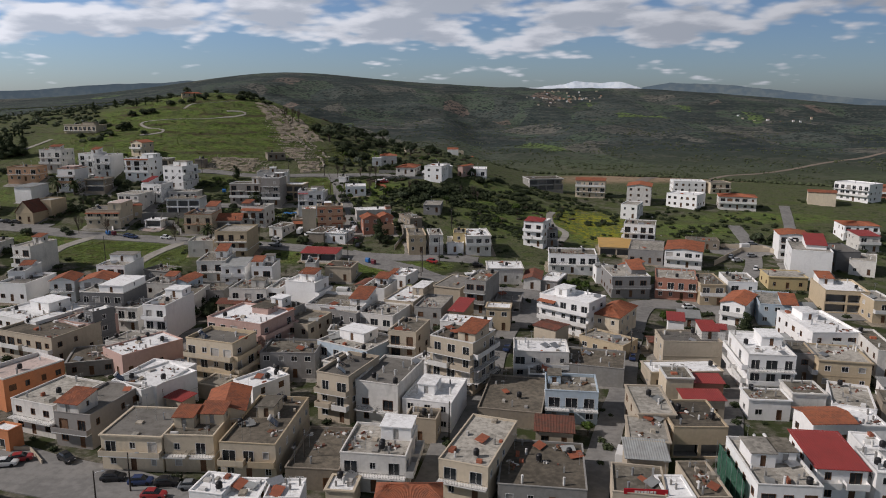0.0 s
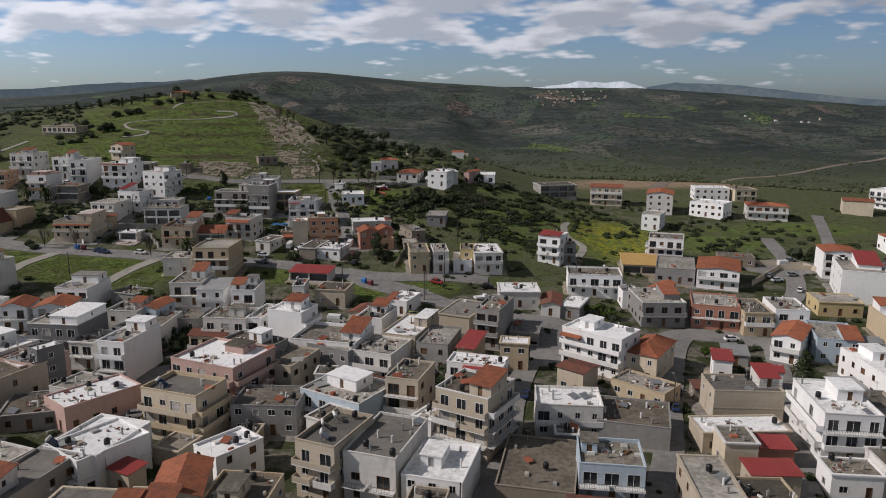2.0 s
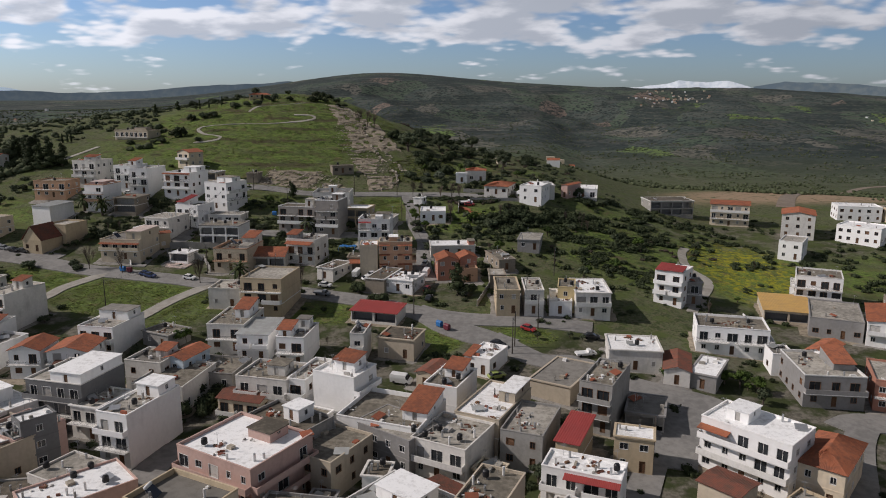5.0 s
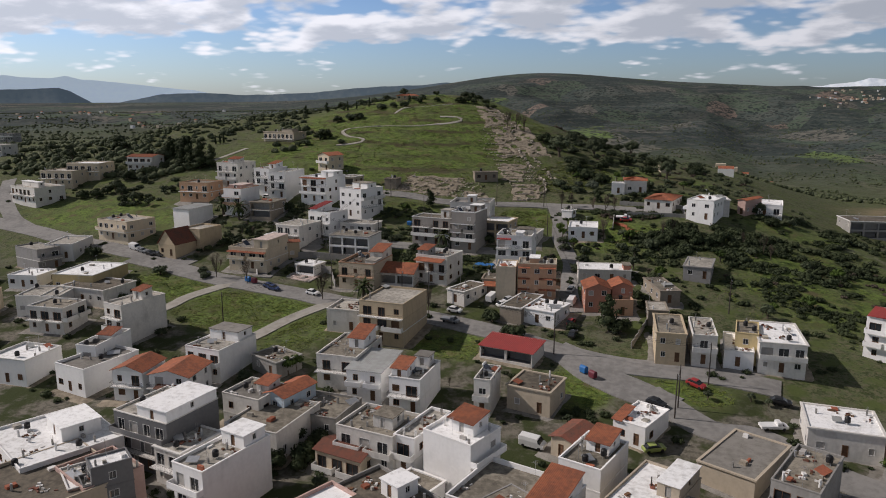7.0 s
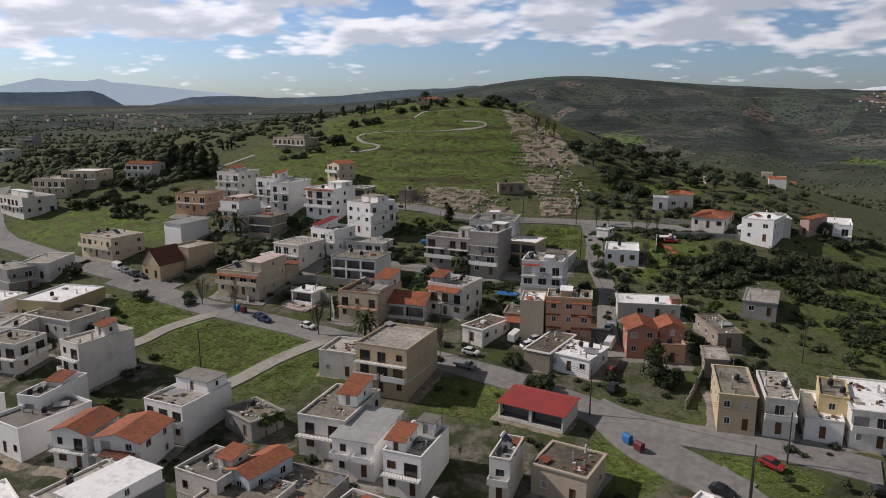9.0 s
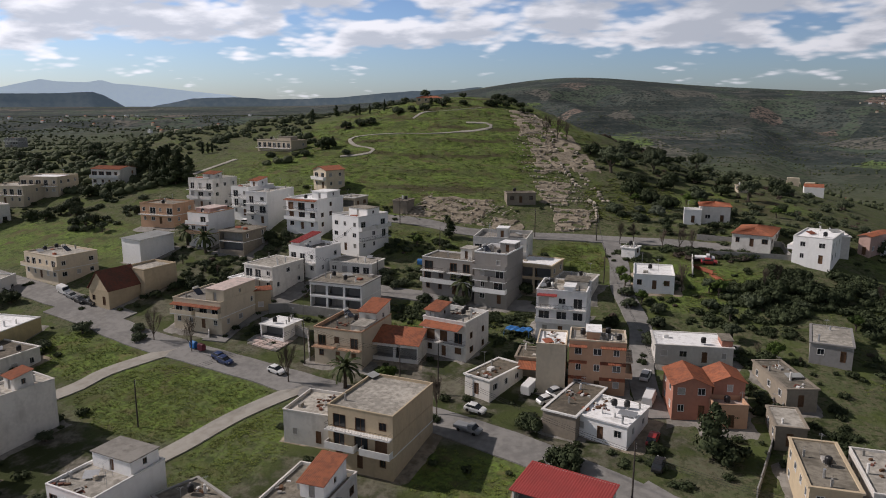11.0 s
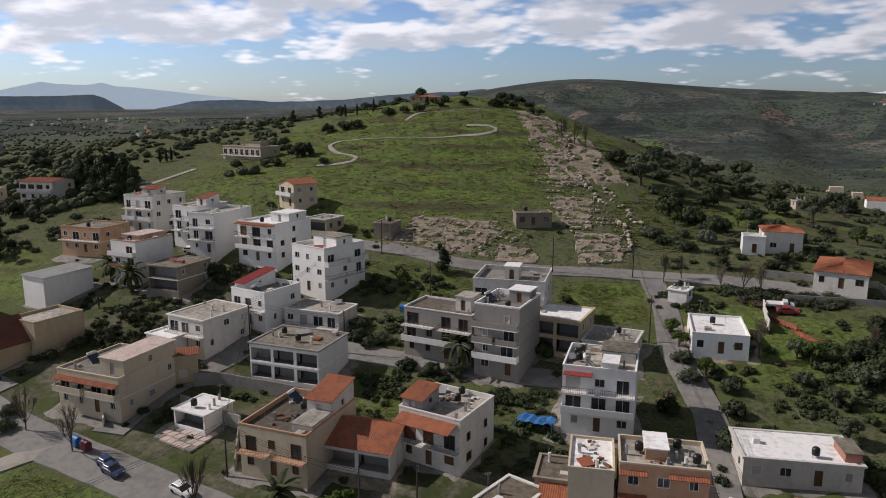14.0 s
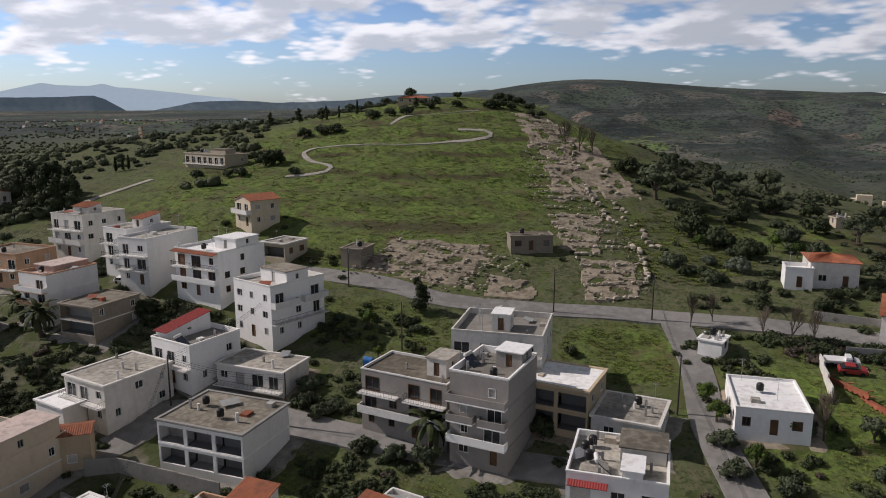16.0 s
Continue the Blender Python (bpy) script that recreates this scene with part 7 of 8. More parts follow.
pole(-9.0, 233.8, 9)
pole(-11.1, 201.0, 8)
pole(0.3, 125.6, 8)
pole(45.2, 167.8, 8.5)
pole(68.4, 164.6, 8.5)
pole(18.0, 193.5, 8.5)
pole(41.2, 260.1, 9)
pole(-24.6, 112.9, 8.5)
pole(-45.4, 167.8, 8)
pole(-52.4, 107.2, 7, True)
pole(-55.2, 101.4, 7, True)

# ---- summit and ridge ----
house(-160.5, 377, -22, 7.5, 8, 2, "cream", "t", front="n", right="n", rise=1.3, note="by the path")
house(-177, 503, 24, 13, 6, 1, "sand", "h", front="n", right="n", rise=1.0, note="on the hilltop", h=2.3, dz=-0.9)
house(-213, 424, -14, 22, 9, 1, "beige", "c", front="b", right="n", par=0.2, pent=(0.45, 0.8, 0.4, 0.85, 1.4, "c"), note="on the ridge", clutter=3)
for _k, _x, _y, _s in (("dark", -166, 523, 2.4), ("olive", -184, 514, 2.9), ("bush", -166, 500, 2.6), ("bush", -170, 497, 2.2), ("dark", -183, 517, 2.4), ("bush", -196, 515, 2.6), ("dark", -148, 527, 3.0), ("dark", -143, 522, 3.2), ("dark", -138, 520, 2.8), ("dark", -132, 516, 2.4), ("bush", -151, 531, 2.4),
                       ("bush", -203, 512, 2.6), ("bush", -210, 508, 3.0), ("bush", -222, 505, 3.0), ("bush", -52, 500, 3.2), ("bush", -40, 515, 3.0)):
    tree(_k, _x, _y, _s)

# scrub on the waste ground and the flanks of the mound
plant_rng = random.Random(11)


def scrub(n, cx, cy, rx, ry, kinds, lo, hi):
    for _ in range(n):
        a, r = plant_rng.uniform(0, 6.283), math.sqrt(plant_rng.random())
        tree(plant_rng.choice(kinds), cx + rx * r * math.cos(a), cy + ry * r * math.sin(a), plant_rng.uniform(lo, hi))


scrub(16, 6, 342, 30, 16, ("dark", "dark", "bush", "bare"), 1.8, 3.4)
scrub(8, 35, 375, 30, 14, ("dark", "bush", "olive"), 1.6, 3.0)
scrub(6, -20, 300, 9, 16, ("dark", "bush", "bare"), 1.2, 2.2)
scrub(18, -22, 455, 36, 45, ("bush", "dark", "bush"), 1.8, 3.6)
scrub(14, -66, 470, 12, 36, ("dark", "bush", "bush"), 1.8, 3.4)
scrub(9, -8, 410, 36, 16, ("dark", "bush", "bush", "green"), 1.5, 2.6)
scrub(6, -50, 395, 14, 14, ("bush", "dark"), 1.0, 2.2)
scrub(6, -115, 345, 18, 8, ("bush", "dark"), 0.8, 1.8)
scrub(8, -150, 330, 14, 12, ("dark", "bush"), 1.2, 2.2)
scrub(6, -165, 300, 12, 9, ("dark", "bush"), 1.2, 2.2)
scrub(18, -320, 380, 70, 40, ("olive", "olive", "dark"), 2.2, 4.0)
scrub(12, -235, 345, 30, 18, ("dark", "bush", "olive"), 1.6, 3.0)
scrub(6, 100, 300, 40, 14, ("dark", "olive"), 2.0, 3.2)


# ---- thickets too dense to count ----
def leafy_shapes():
    src = []
    for k in range(6):
        b = bmesh.new()
        r2 = random.Random(k)
        for q in range(4):
            px, py, pr = 0.5 * math.cos(q * 1.7 + k), 0.45 * math.sin(q * 1.7 + k), r2.uniform(0.36, 0.55)
            lump(b, px, py, pr * 0.5, pr * 0.74, pr * 0.7, k + q * 7)
            clump(b, r2, px, py, pr * 0.55, pr * 1.1, pr, 52, 0.13)
        b.verts.index_update()
        src.append(([v.co.copy() for v in b.verts], [tuple(v.index for v in f.verts) for f in b.faces]))
        b.free()
    return src


SHRUB = leafy_shapes()


def thicket(name, label, mat, zones, seed, keep=None):
    rng = random.Random(seed)
    verts, faces = [], []
    for n, cx, cy, rx, ry, lo, hi in zones:
        for _ in range(n):
            a, r = rng.uniform(0, 6.283), math.sqrt(rng.random())
            x, y = cx + rx * r * math.cos(a), cy + ry * r * math.sin(a)
            if noise.noise((x / 11, y / 11, seed)) < -0.12 or (keep and not keep(x, y)):
                continue
            s = rng.uniform(lo, hi)
            m = pose(x, y, ground(x, y) - 0.1, 0, 0, rng.uniform(0, 360)) @ Matrix.Diagonal((s, s, s * rng.uniform(0.7, 1.2), 1))
            vs, fs = rng.choice(SHRUB)
            o = len(verts)
            verts += [m @ v for v in vs]
            faces += [tuple(o + k for k in f) for f in fs]
    me = bpy.data.meshes.new(name)
    me.from_pydata(verts, [], faces)
    me.polygons.foreach_set("use_smooth", [True] * len(me.polygons))
    me.materials.append(mat)
    return tagged(new(name, me), label, "bushes", kind="stuff")


def off_roads(x, y):
    """Clear of the lanes and of every house."""
    return clear_of(x, y, 1.2)


thicket("maquis", "dense dark maquis thicket on the waste ground", DARKLEAF,
        [(60, 100, 300, 46, 12, 0.6, 1.6), (70, 130, 345, 40, 26, 0.6, 1.8), (60, 95, 395, 50, 16, 0.6, 1.8), (430, 8, 341, 38, 18, 0.9, 2.4), (160, 28, 312, 20, 14, 0.6, 1.5), (160, 52, 372, 30, 20, 0.8, 2.0), (130, -22, 318, 12, 16, 0.6, 1.6), (60, -18, 302, 10, 18, 0.7, 1.6), (110, 36, 376, 34, 12, 1.0, 2.2), (70, -12, 285, 8, 12, 0.6, 1.3), (60, -150, 330, 16, 12, 0.6, 1.5), (50, -166, 301, 12, 9, 0.6, 1.4),
         (60, -118, 345, 22, 9, 0.5, 1.2), (50, -98, 303, 24, 8, 0.5, 1.1), (40, -66, 205, 9, 9, 0.6, 1.6), (40, -37, 320, 7, 24, 0.6, 1.3), (60, -30, 372, 30, 6, 0.6, 1.4), (24, -60, 305, 8, 14, 0.6, 1.2), (160, 150, 302, 52, 26, 0.8, 2.2), (70, 110, 335, 42, 12, 0.8, 2.2), (50, 80, 275, 14, 10, 0.6, 1.4), (60, 190, 270, 30, 30, 0.8, 2.0), (120, 20, 300, 26, 18, 0.6, 1.6), (90, 62, 345, 22, 22, 0.8, 2.0), (80, 8, 385, 40, 10, 0.8, 2.2)], 31, off_roads)
thicket("hillside_scrub", "olive and lentisk scrub on the flanks of the mound", OLIVE,
        [(105, -24, 452, 40, 48, 0.8, 2.2), (60, -72, 470, 11, 42, 0.9, 2.4), (70, -8, 408, 42, 18, 0.7, 2.0), (60, -52, 396, 14, 16, 0.5, 1.4), (300, -315, 450, 80, 80, 0.9, 2.0), (60, -235, 346, 32, 18, 0.8, 2.2),
         (60, -240, 520, 30, 30, 0.8, 2.0), (70, -72, 530, 22, 60, 0.6, 2.0), (50, -40, 500, 26, 50, 0.8, 2.2), (90, -225, 512, 46, 10, 0.9, 2.2), (110, -262, 470, 40, 40, 0.9, 2.4), (120, -190, 350, 24, 14, 0.5, 1.4), (60, -205, 505, 26, 16, 0.7, 1.8)], 32, off_roads)


# ---- olive groves and maquis of the far country ----
def far_trees():
    rng = random.Random(3)
    kinds = []
    for q in range(5):
        base, r2 = bmesh.new(), random.Random(60 + q)
        lump(base, 0, 0, 0, 0.9, 0.78, q * 3 + 1)
        lump(base, 0.45, 0.2, -0.15, 0.55, 0.5, q * 3 + 2)
        core = len(base.verts)
        clump(base, r2, 0.1, 0.05, 0, 1.0, 0.85, 26, 0.26)
        base.verts.index_update()
        kinds.append(([v.co.copy() for v in base.verts], [tuple(v.index for v in f.verts) for f in base.faces], core))
        base.free()
    verts, faces = [], []
    n = 0
    while n < 17000:
        az, u = rng.uniform(-44, 62), rng.random()
        r = 330 + 1900 * u ** 1.5
        x, y = -20 - r * math.sin(radians(az)), 120 + r * math.cos(radians(az))
        if r < 480 and (az < 22 or y < 360):
            continue
        if r < 640 and 5 < az < 30 and y < 660:
            continue
        if x > -330 and 380 < y < 640 and az > 20 and noise.noise((x / 30, y / 30, 2)) < (0.25 if x > -255 else -0.1):
            continue
        if noise.noise((x / 70, y / 70, 9)) < (-0.05 if az > 20 else 0.0) and r > 420:
            continue
        s = rng.uniform(1.0, 2.5) * (1 if az > 22 else 0.8)
        z = ground(x, y) + s * 0.45
        o = len(verts)
        shape, tris, core = kinds[n % 5]
        t = rng.uniform(0, 6.283)
        ca, sa = s * math.cos(t), s * math.sin(t)
        near = r < 1000
        verts += [(x + c.x * ca - c.y * sa, y + c.x * sa + c.y * ca, z + c.z * s * 0.85) for c in (shape if near else shape[:core])]
        faces += [tuple(o + i for i in f) for f in tris if near or max(f) < core]
        n += 1
    me = bpy.data.meshes.new("olive_grove")
    me.from_pydata(verts, [], faces)
    me.polygons.foreach_set("use_smooth", [True] * len(me.polygons))
    me.materials.append(FAR_LEAF)
    return tagged(new("olive_grove", me), "far olive groves and dark maquis over the hills", "trees", kind="stuff")


def far_leaf():
    m = leaf("far olive crown", (0.092, 0.108, 0.056), (0.052, 0.066, 0.034), 0.3)
    nt = m.node_tree
    b = nt.nodes["Principled BSDF"]
    src = b.inputs["Base Color"].links[0].from_socket
    geo, hsv, mr = nt.nodes.new("ShaderNodeNewGeometry"), nt.nodes.new("ShaderNodeHueSaturation"), nt.nodes.new("ShaderNodeMapRange")
    mr.inputs[3].default_value, mr.inputs[4].default_value = 0.7, 1.3
    nt.links.new(geo.outputs["Random Per Island"], mr.inputs[0])
    nt.links.new(mr.outputs[0], hsv.inputs["Value"])
    nt.links.new(src, hsv.inputs["Color"])
    nt.links.new(hsv.outputs[0], b.inputs["Base Color"])
    return m


FAR_LEAF = far_leaf()
far_trees()


# ---- villages on the far slopes ----
def far_village(az, r, n, spread, seed):
    rng = random.Random(seed)
    bm = bmesh.new()
    for _ in range(n):
        a, q = az + rng.gauss(0, spread), r + rng.gauss(0, 130)
        x, y = -20 - q * math.sin(radians(a)), 120 + q * math.cos(radians(a))
        z = ground(x, y)
        w, d, h = rng.uniform(4, 8), rng.uniform(4, 7), rng.uniform(2.6, 5)
        mi = rng.choice((0, 1, 1))
        box(bm, x - w / 2, y - d / 2, z - 3, x + w / 2, y + d / 2, z + h, mi)
        if rng.random() < 0.5:
            bm.verts.ensure_lookup_table()
            a0 = [(x - w / 2, y - d / 2, z + h + 0.02), (x + w / 2, y - d / 2, z + h + 0.02), (x + w / 2, y, z + h + 1.3), (x - w / 2, y, z + h + 1.3)]
            quad(bm, *a0, 2)
            quad(bm, a0[3], a0[2], (x + w / 2, y + d / 2, z + h + 0.02), (x - w / 2, y + d / 2, z + h + 0.02), 2)
    return tagged(new("village", mesh_of("village", bm, [WALLS["white"], WALLS["cream"], TILE])), "far village of small pale houses on the slope", "village", kind="stuff")


far_village(-10.5, 2700, 46, 1.3, 1)
far_village(-8.3, 2600, 26, 0.6, 2)
far_village(-26, 2300, 12, 1.6, 3)
far_village(47, 1700, 24, 3.0, 4)
far_village(41, 1200, 8, 3.0, 7)
far_village(-4.5, 620, 12, 1.4, 8)


# ---- blue and snowy mountains behind the ridges ----
def far_range(name, az0, az1, r, profile, mat, label):
    bm = bmesh.new()
    prev = None
    n = 160
    for i in range(n + 1):
        t = i / n
        a = radians(az0 + (az1 - az0) * t)
        up = profile(t) + 0.9 * noise.noise((t * 19, 1.5, r)) + 0.5 * noise.noise((t * 46, 4.5, r))
        col = []
        for k in range(7):
            f = k / 6
            rr = r - 260 * (1 - f) ** 1.2 + 14 * noise.noise((t * 7, f * 2, 3))
            z = -80 + (63 + r * up / 1264.0 + 80) * f ** 1.1
            col.append(bm.verts.new((-20 - rr * math.sin(a), 120 + rr * math.cos(a), z)))
        if prev:
            for k in range(6):
                bm.faces.new((prev[k], col[k], col[k + 1], prev[k + 1]))
        prev = col
    return tagged(new(name, mesh_of(name, bm, mat, True)), label, "mountain", kind="structure")


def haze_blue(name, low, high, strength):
    """Distant range with air haze put into its colour and a faint glow; snow where there is some."""
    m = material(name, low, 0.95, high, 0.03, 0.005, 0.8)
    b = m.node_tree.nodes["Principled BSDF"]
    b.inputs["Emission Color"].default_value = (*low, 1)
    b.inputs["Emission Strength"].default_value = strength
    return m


def skyline(az0, az1, table):
    azs, ups = [a for a, _ in table], [u for _, u in table]
    return lambda t: float(np.interp(az0 + (az1 - az0) * t, azs, ups)) + 0.0


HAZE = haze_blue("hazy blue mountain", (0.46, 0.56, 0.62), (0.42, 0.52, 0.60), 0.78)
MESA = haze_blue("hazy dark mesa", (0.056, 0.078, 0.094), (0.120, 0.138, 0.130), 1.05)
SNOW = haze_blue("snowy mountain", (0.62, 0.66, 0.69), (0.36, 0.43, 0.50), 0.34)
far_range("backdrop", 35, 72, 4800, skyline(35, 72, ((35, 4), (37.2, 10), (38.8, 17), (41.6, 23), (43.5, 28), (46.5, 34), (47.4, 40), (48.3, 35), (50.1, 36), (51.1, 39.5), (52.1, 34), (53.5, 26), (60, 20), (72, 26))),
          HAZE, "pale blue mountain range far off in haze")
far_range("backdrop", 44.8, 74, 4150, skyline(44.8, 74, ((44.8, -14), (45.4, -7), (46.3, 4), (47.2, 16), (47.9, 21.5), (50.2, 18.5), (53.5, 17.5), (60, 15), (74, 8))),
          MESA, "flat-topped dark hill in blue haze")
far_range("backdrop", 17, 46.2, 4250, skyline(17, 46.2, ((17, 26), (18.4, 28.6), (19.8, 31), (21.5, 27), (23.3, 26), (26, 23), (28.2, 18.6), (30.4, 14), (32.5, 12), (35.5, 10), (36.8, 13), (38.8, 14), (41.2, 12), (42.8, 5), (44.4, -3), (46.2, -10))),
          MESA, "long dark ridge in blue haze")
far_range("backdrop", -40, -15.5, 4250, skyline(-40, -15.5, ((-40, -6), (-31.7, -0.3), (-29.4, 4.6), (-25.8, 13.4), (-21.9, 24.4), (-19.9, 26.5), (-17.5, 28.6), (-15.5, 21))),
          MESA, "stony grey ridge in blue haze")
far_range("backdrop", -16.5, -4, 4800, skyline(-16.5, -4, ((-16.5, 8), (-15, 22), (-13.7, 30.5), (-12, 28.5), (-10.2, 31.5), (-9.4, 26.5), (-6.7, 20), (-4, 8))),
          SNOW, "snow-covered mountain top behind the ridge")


# ---- the diggings: soil, wall lines and tumbled blocks ----
def stone_mesh(seed):
    rng = random.Random(seed)
    bm = bmesh.new()
    v = box(bm, -0.5, -0.35, -0.25, 0.5, 0.35, 0.25, taper=0.05)
    for p in v:
        p.co += Vector((rng.uniform(-.12, .12), rng.uniform(-.1, .1), rng.uniform(-.08, .08)))
    bmesh.ops.bevel(bm, geom=bm.edges[:], offset=0.06, segments=1, affect="EDGES")
    return mesh_of("stone", bm, STONE)


STONE_ME = [stone_mesh(i) for i in range(8)]


def soil_sheet(root, pts, edge_seed):
    """Bare soil over a quadrilateral given by its four corners, with a torn outline."""
    bm = bmesh.new()
    A, B, C, D = [Vector((*p, 0)) for p in pts]
    nu, nv = 26, 40
    grid = []
    for j in range(nv + 1):
        row = []
        for i in range(nu + 1):
            u, v = i / nu, j / nv
            p = A.lerp(B, u).lerp(D.lerp(C, u), v)
            fade = min(u, 1 - u, v * 2, (1 - v) * 2) + 0.14 * noise.noise((p.x / 4, p.y / 4, edge_seed))
            step = 0.35 * noise.noise((p.x / 2.2, p.y / 2.2, 3)) + 0.25 * noise.noise((p.x / 0.9, p.y / 0.9, 6))
            row.append(bm.verts.new((p.x, p.y, ground(p.x, p.y) + (0.13 + step * 0.3 if fade > 0.09 and noise.noise((p.x / 3.1, p.y / 3.1, edge_seed + 9)) > -0.22 else -0.5))))
        grid.append(row)
    for a, b in zip(grid, grid[1:]):
        for i in range(nu):
            bm.faces.new((a[i], a[i + 1], b[i + 1], b[i]))
    bmesh.ops.recalc_face_normals(bm, faces=bm.faces)
    return part("soil", bm, EARTH, root)


def lay_stone(root, rng, x, y, s, turn, lift=0.0, name="stone"):
    ob = new(name, rng.choice(STONE_ME))
    ob.parent = root
    ob.matrix_basis = pose(x, y, ground(x, y) + 0.30 + lift, rng.uniform(-10, 10), rng.uniform(-10, 10), turn) @ Matrix.Diagonal((s * rng.uniform(0.7, 1.5), s * rng.uniform(0.7, 1.2), s * rng.uniform(0.6, 1.1), 1))


def rubble(root, rng, n, place):
    verts, faces = [], []
    src = [([v.co.copy() for v in m.vertices], [tuple(p.vertices) for p in m.polygons]) for m in STONE_ME]
    for _ in range(n):
        x, y = place(rng)
        s = rng.uniform(0.2, 0.75) ** 1.7 * 0.9
        vs, fs = rng.choice(src)
        m = pose(x, y, ground(x, y) + 0.28 + 0.2 * noise.noise((x / 2, y / 2, 1)), rng.uniform(-25, 25), rng.uniform(-25, 25), rng.uniform(0, 360)) @ Matrix.Scale(s, 4)
        o = len(verts)
        verts += [m @ v for v in vs]
        faces += [tuple(o + i for i in f) for f in fs]
    me = bpy.data.meshes.new("rubble")
    me.from_pydata(verts, [], faces)
    me.materials.append(RUBBLE)
    ob = part("rubble", me, None, root)
    ob["kind"] = "stuff"


def diggings():
    rng = random.Random(21)
    # the stepped strip up the side of the mound
    root = tagged(new("stone_terraces"), "excavated stepped strip of pale limestone blocks and bare soil", "ruins")
    soil_sheet(root, [(-77, 365), (-64, 371), (-70, 390), (-82, 386)], 1)
    soil_sheet(root, [(-87, 388), (-77, 390), (-82, 420), (-97, 416)], 2)
    soil_sheet(root, [(-99, 418), (-71, 436), (-98, 478), (-114, 458)], 5)
    soil_sheet(root, [(-114, 452), (-99, 472), (-119, 500), (-135, 498)], 6)
    def along(t, u):
        half = 6.5 + 4 * math.sin(t * 3.1) - 3 * t
        return -71 - 53 * t + 2.5 * math.sin(t * 9) + u * half, 370 + 124 * t + 0.42 * u * half
    # cross walls, step above step
    for i in range(27):
        t = (i + rng.uniform(-0.25, 0.25)) / 26
        u, end = rng.uniform(-0.75, -0.4), rng.uniform(0.5, 1.0)
        while u < end:
            if rng.random() < 0.86:
                x, y = along(t, u)
                lay_stone(root, rng, x, y + rng.uniform(-.2, .2), rng.uniform(0.6, 1.15), 23 + rng.uniform(-6, 6), 0.15)
            u += rng.uniform(0.13, 0.2)
    # the edge walls, the eastern one of heavy blocks
    for u0, lo, hi, step in ((0.95, 0.6, 1.7, 0.010), (-0.7, 0.4, 0.8, 0.02), (0.15, 0.4, 0.8, 0.02)):
        t = 0.02
        while t < 1:
            if rng.random() < 0.75 and math.sin(t * 23 + u0 * 5) > -0.55:
                x, y = along(t, u0 + rng.uniform(-.08, .08))
                lay_stone(root, rng, x, y, rng.uniform(lo, hi), 113 + rng.uniform(-14, 14), 0.2)
            t += step

    def strip(r):
        u = r.uniform(-1, 1)
        # the heaviest blocks lie along the eastern edge
        u = u if r.random() < 0.35 else 1 - abs(r.gauss(0, 0.3))
        return along(r.random(), u)
    rubble(root, rng, 900, strip)
    # the dug field with its lines of house walls
    field = tagged(new("excavated_walls"), "excavated field of low stone house walls in bare soil", "ruins")
    soil_sheet(field, [(-128, 363), (-96, 364), (-100, 386), (-126, 380)], 3)
    soil_sheet(field, [(-96, 362), (-84, 364), (-86, 372), (-98, 372)], 4)
    for k in range(7):
        x0 = -126 + k * 4.8
        for j in range(13):
            if rng.random() < 0.2:
                continue
            lay_stone(field, rng, x0 + j * 0.35 + rng.uniform(-.3, .3), 363.5 + j * 1.35 + rng.uniform(-.2, .2), rng.uniform(0.5, 0.9), 75 + rng.uniform(-8, 8), 0.15)
    for k in range(4):
        for j in range(19):
            if rng.random() < 0.25:
                continue
            lay_stone(field, rng, -126 + j * 1.6 + k * 1.2, 365 + k * 4.6 + j * 0.05 + rng.uniform(-.25, .25), rng.uniform(0.5, 0.95), rng.uniform(-8, 8), 0.15)
    rubble(field, rng, 260, lambda r: (r.uniform(-129, -90), r.uniform(362, 384)))
    # outcrop on the way to the east
    out = tagged(new("rock_outcrop"), "line of pale limestone outcrops on the grassy slope", "rocks")
    for k in range(26):
        t = k / 25
        lay_stone(out, rng, -66 - 24 * t + rng.uniform(-1.5, 1.5), 398 + 52 * t + rng.uniform(-1.5, 1.5), rng.uniform(0.6, 1.8), rng.uniform(0, 180), name="rock")


diggings()

# ---- cables along the streets ----
for _a, _b in (((-121.9, 247.6), (-106.2, 277.4)), ((-106.2, 277.4), (-82.5, 273.9)), ((-82.5, 273.9), (-36.4, 254.2)), ((-36.4, 254.2), (-3.1, 250)), ((-122.3, 356.1), (-80.4, 360)), ((-80.4, 360), (-62.9, 363.4)),
               ((-62.9, 363.4), (-55.5, 335.5)), ((-129, 312.7), (-125.9, 334.2)), ((-129, 312.7), (-108.2, 314)), ((-55.5, 335.5), (-36, 280)), ((45.2, 167.8), (68.4, 164.6)), ((-9, 233.8), (-8.6, 237.9)), ((-106.2, 277.4), (-129, 312.7))):
    for _h in (8.6, 8.25, 7.9):
        cable(_a, _b, _h, _h)


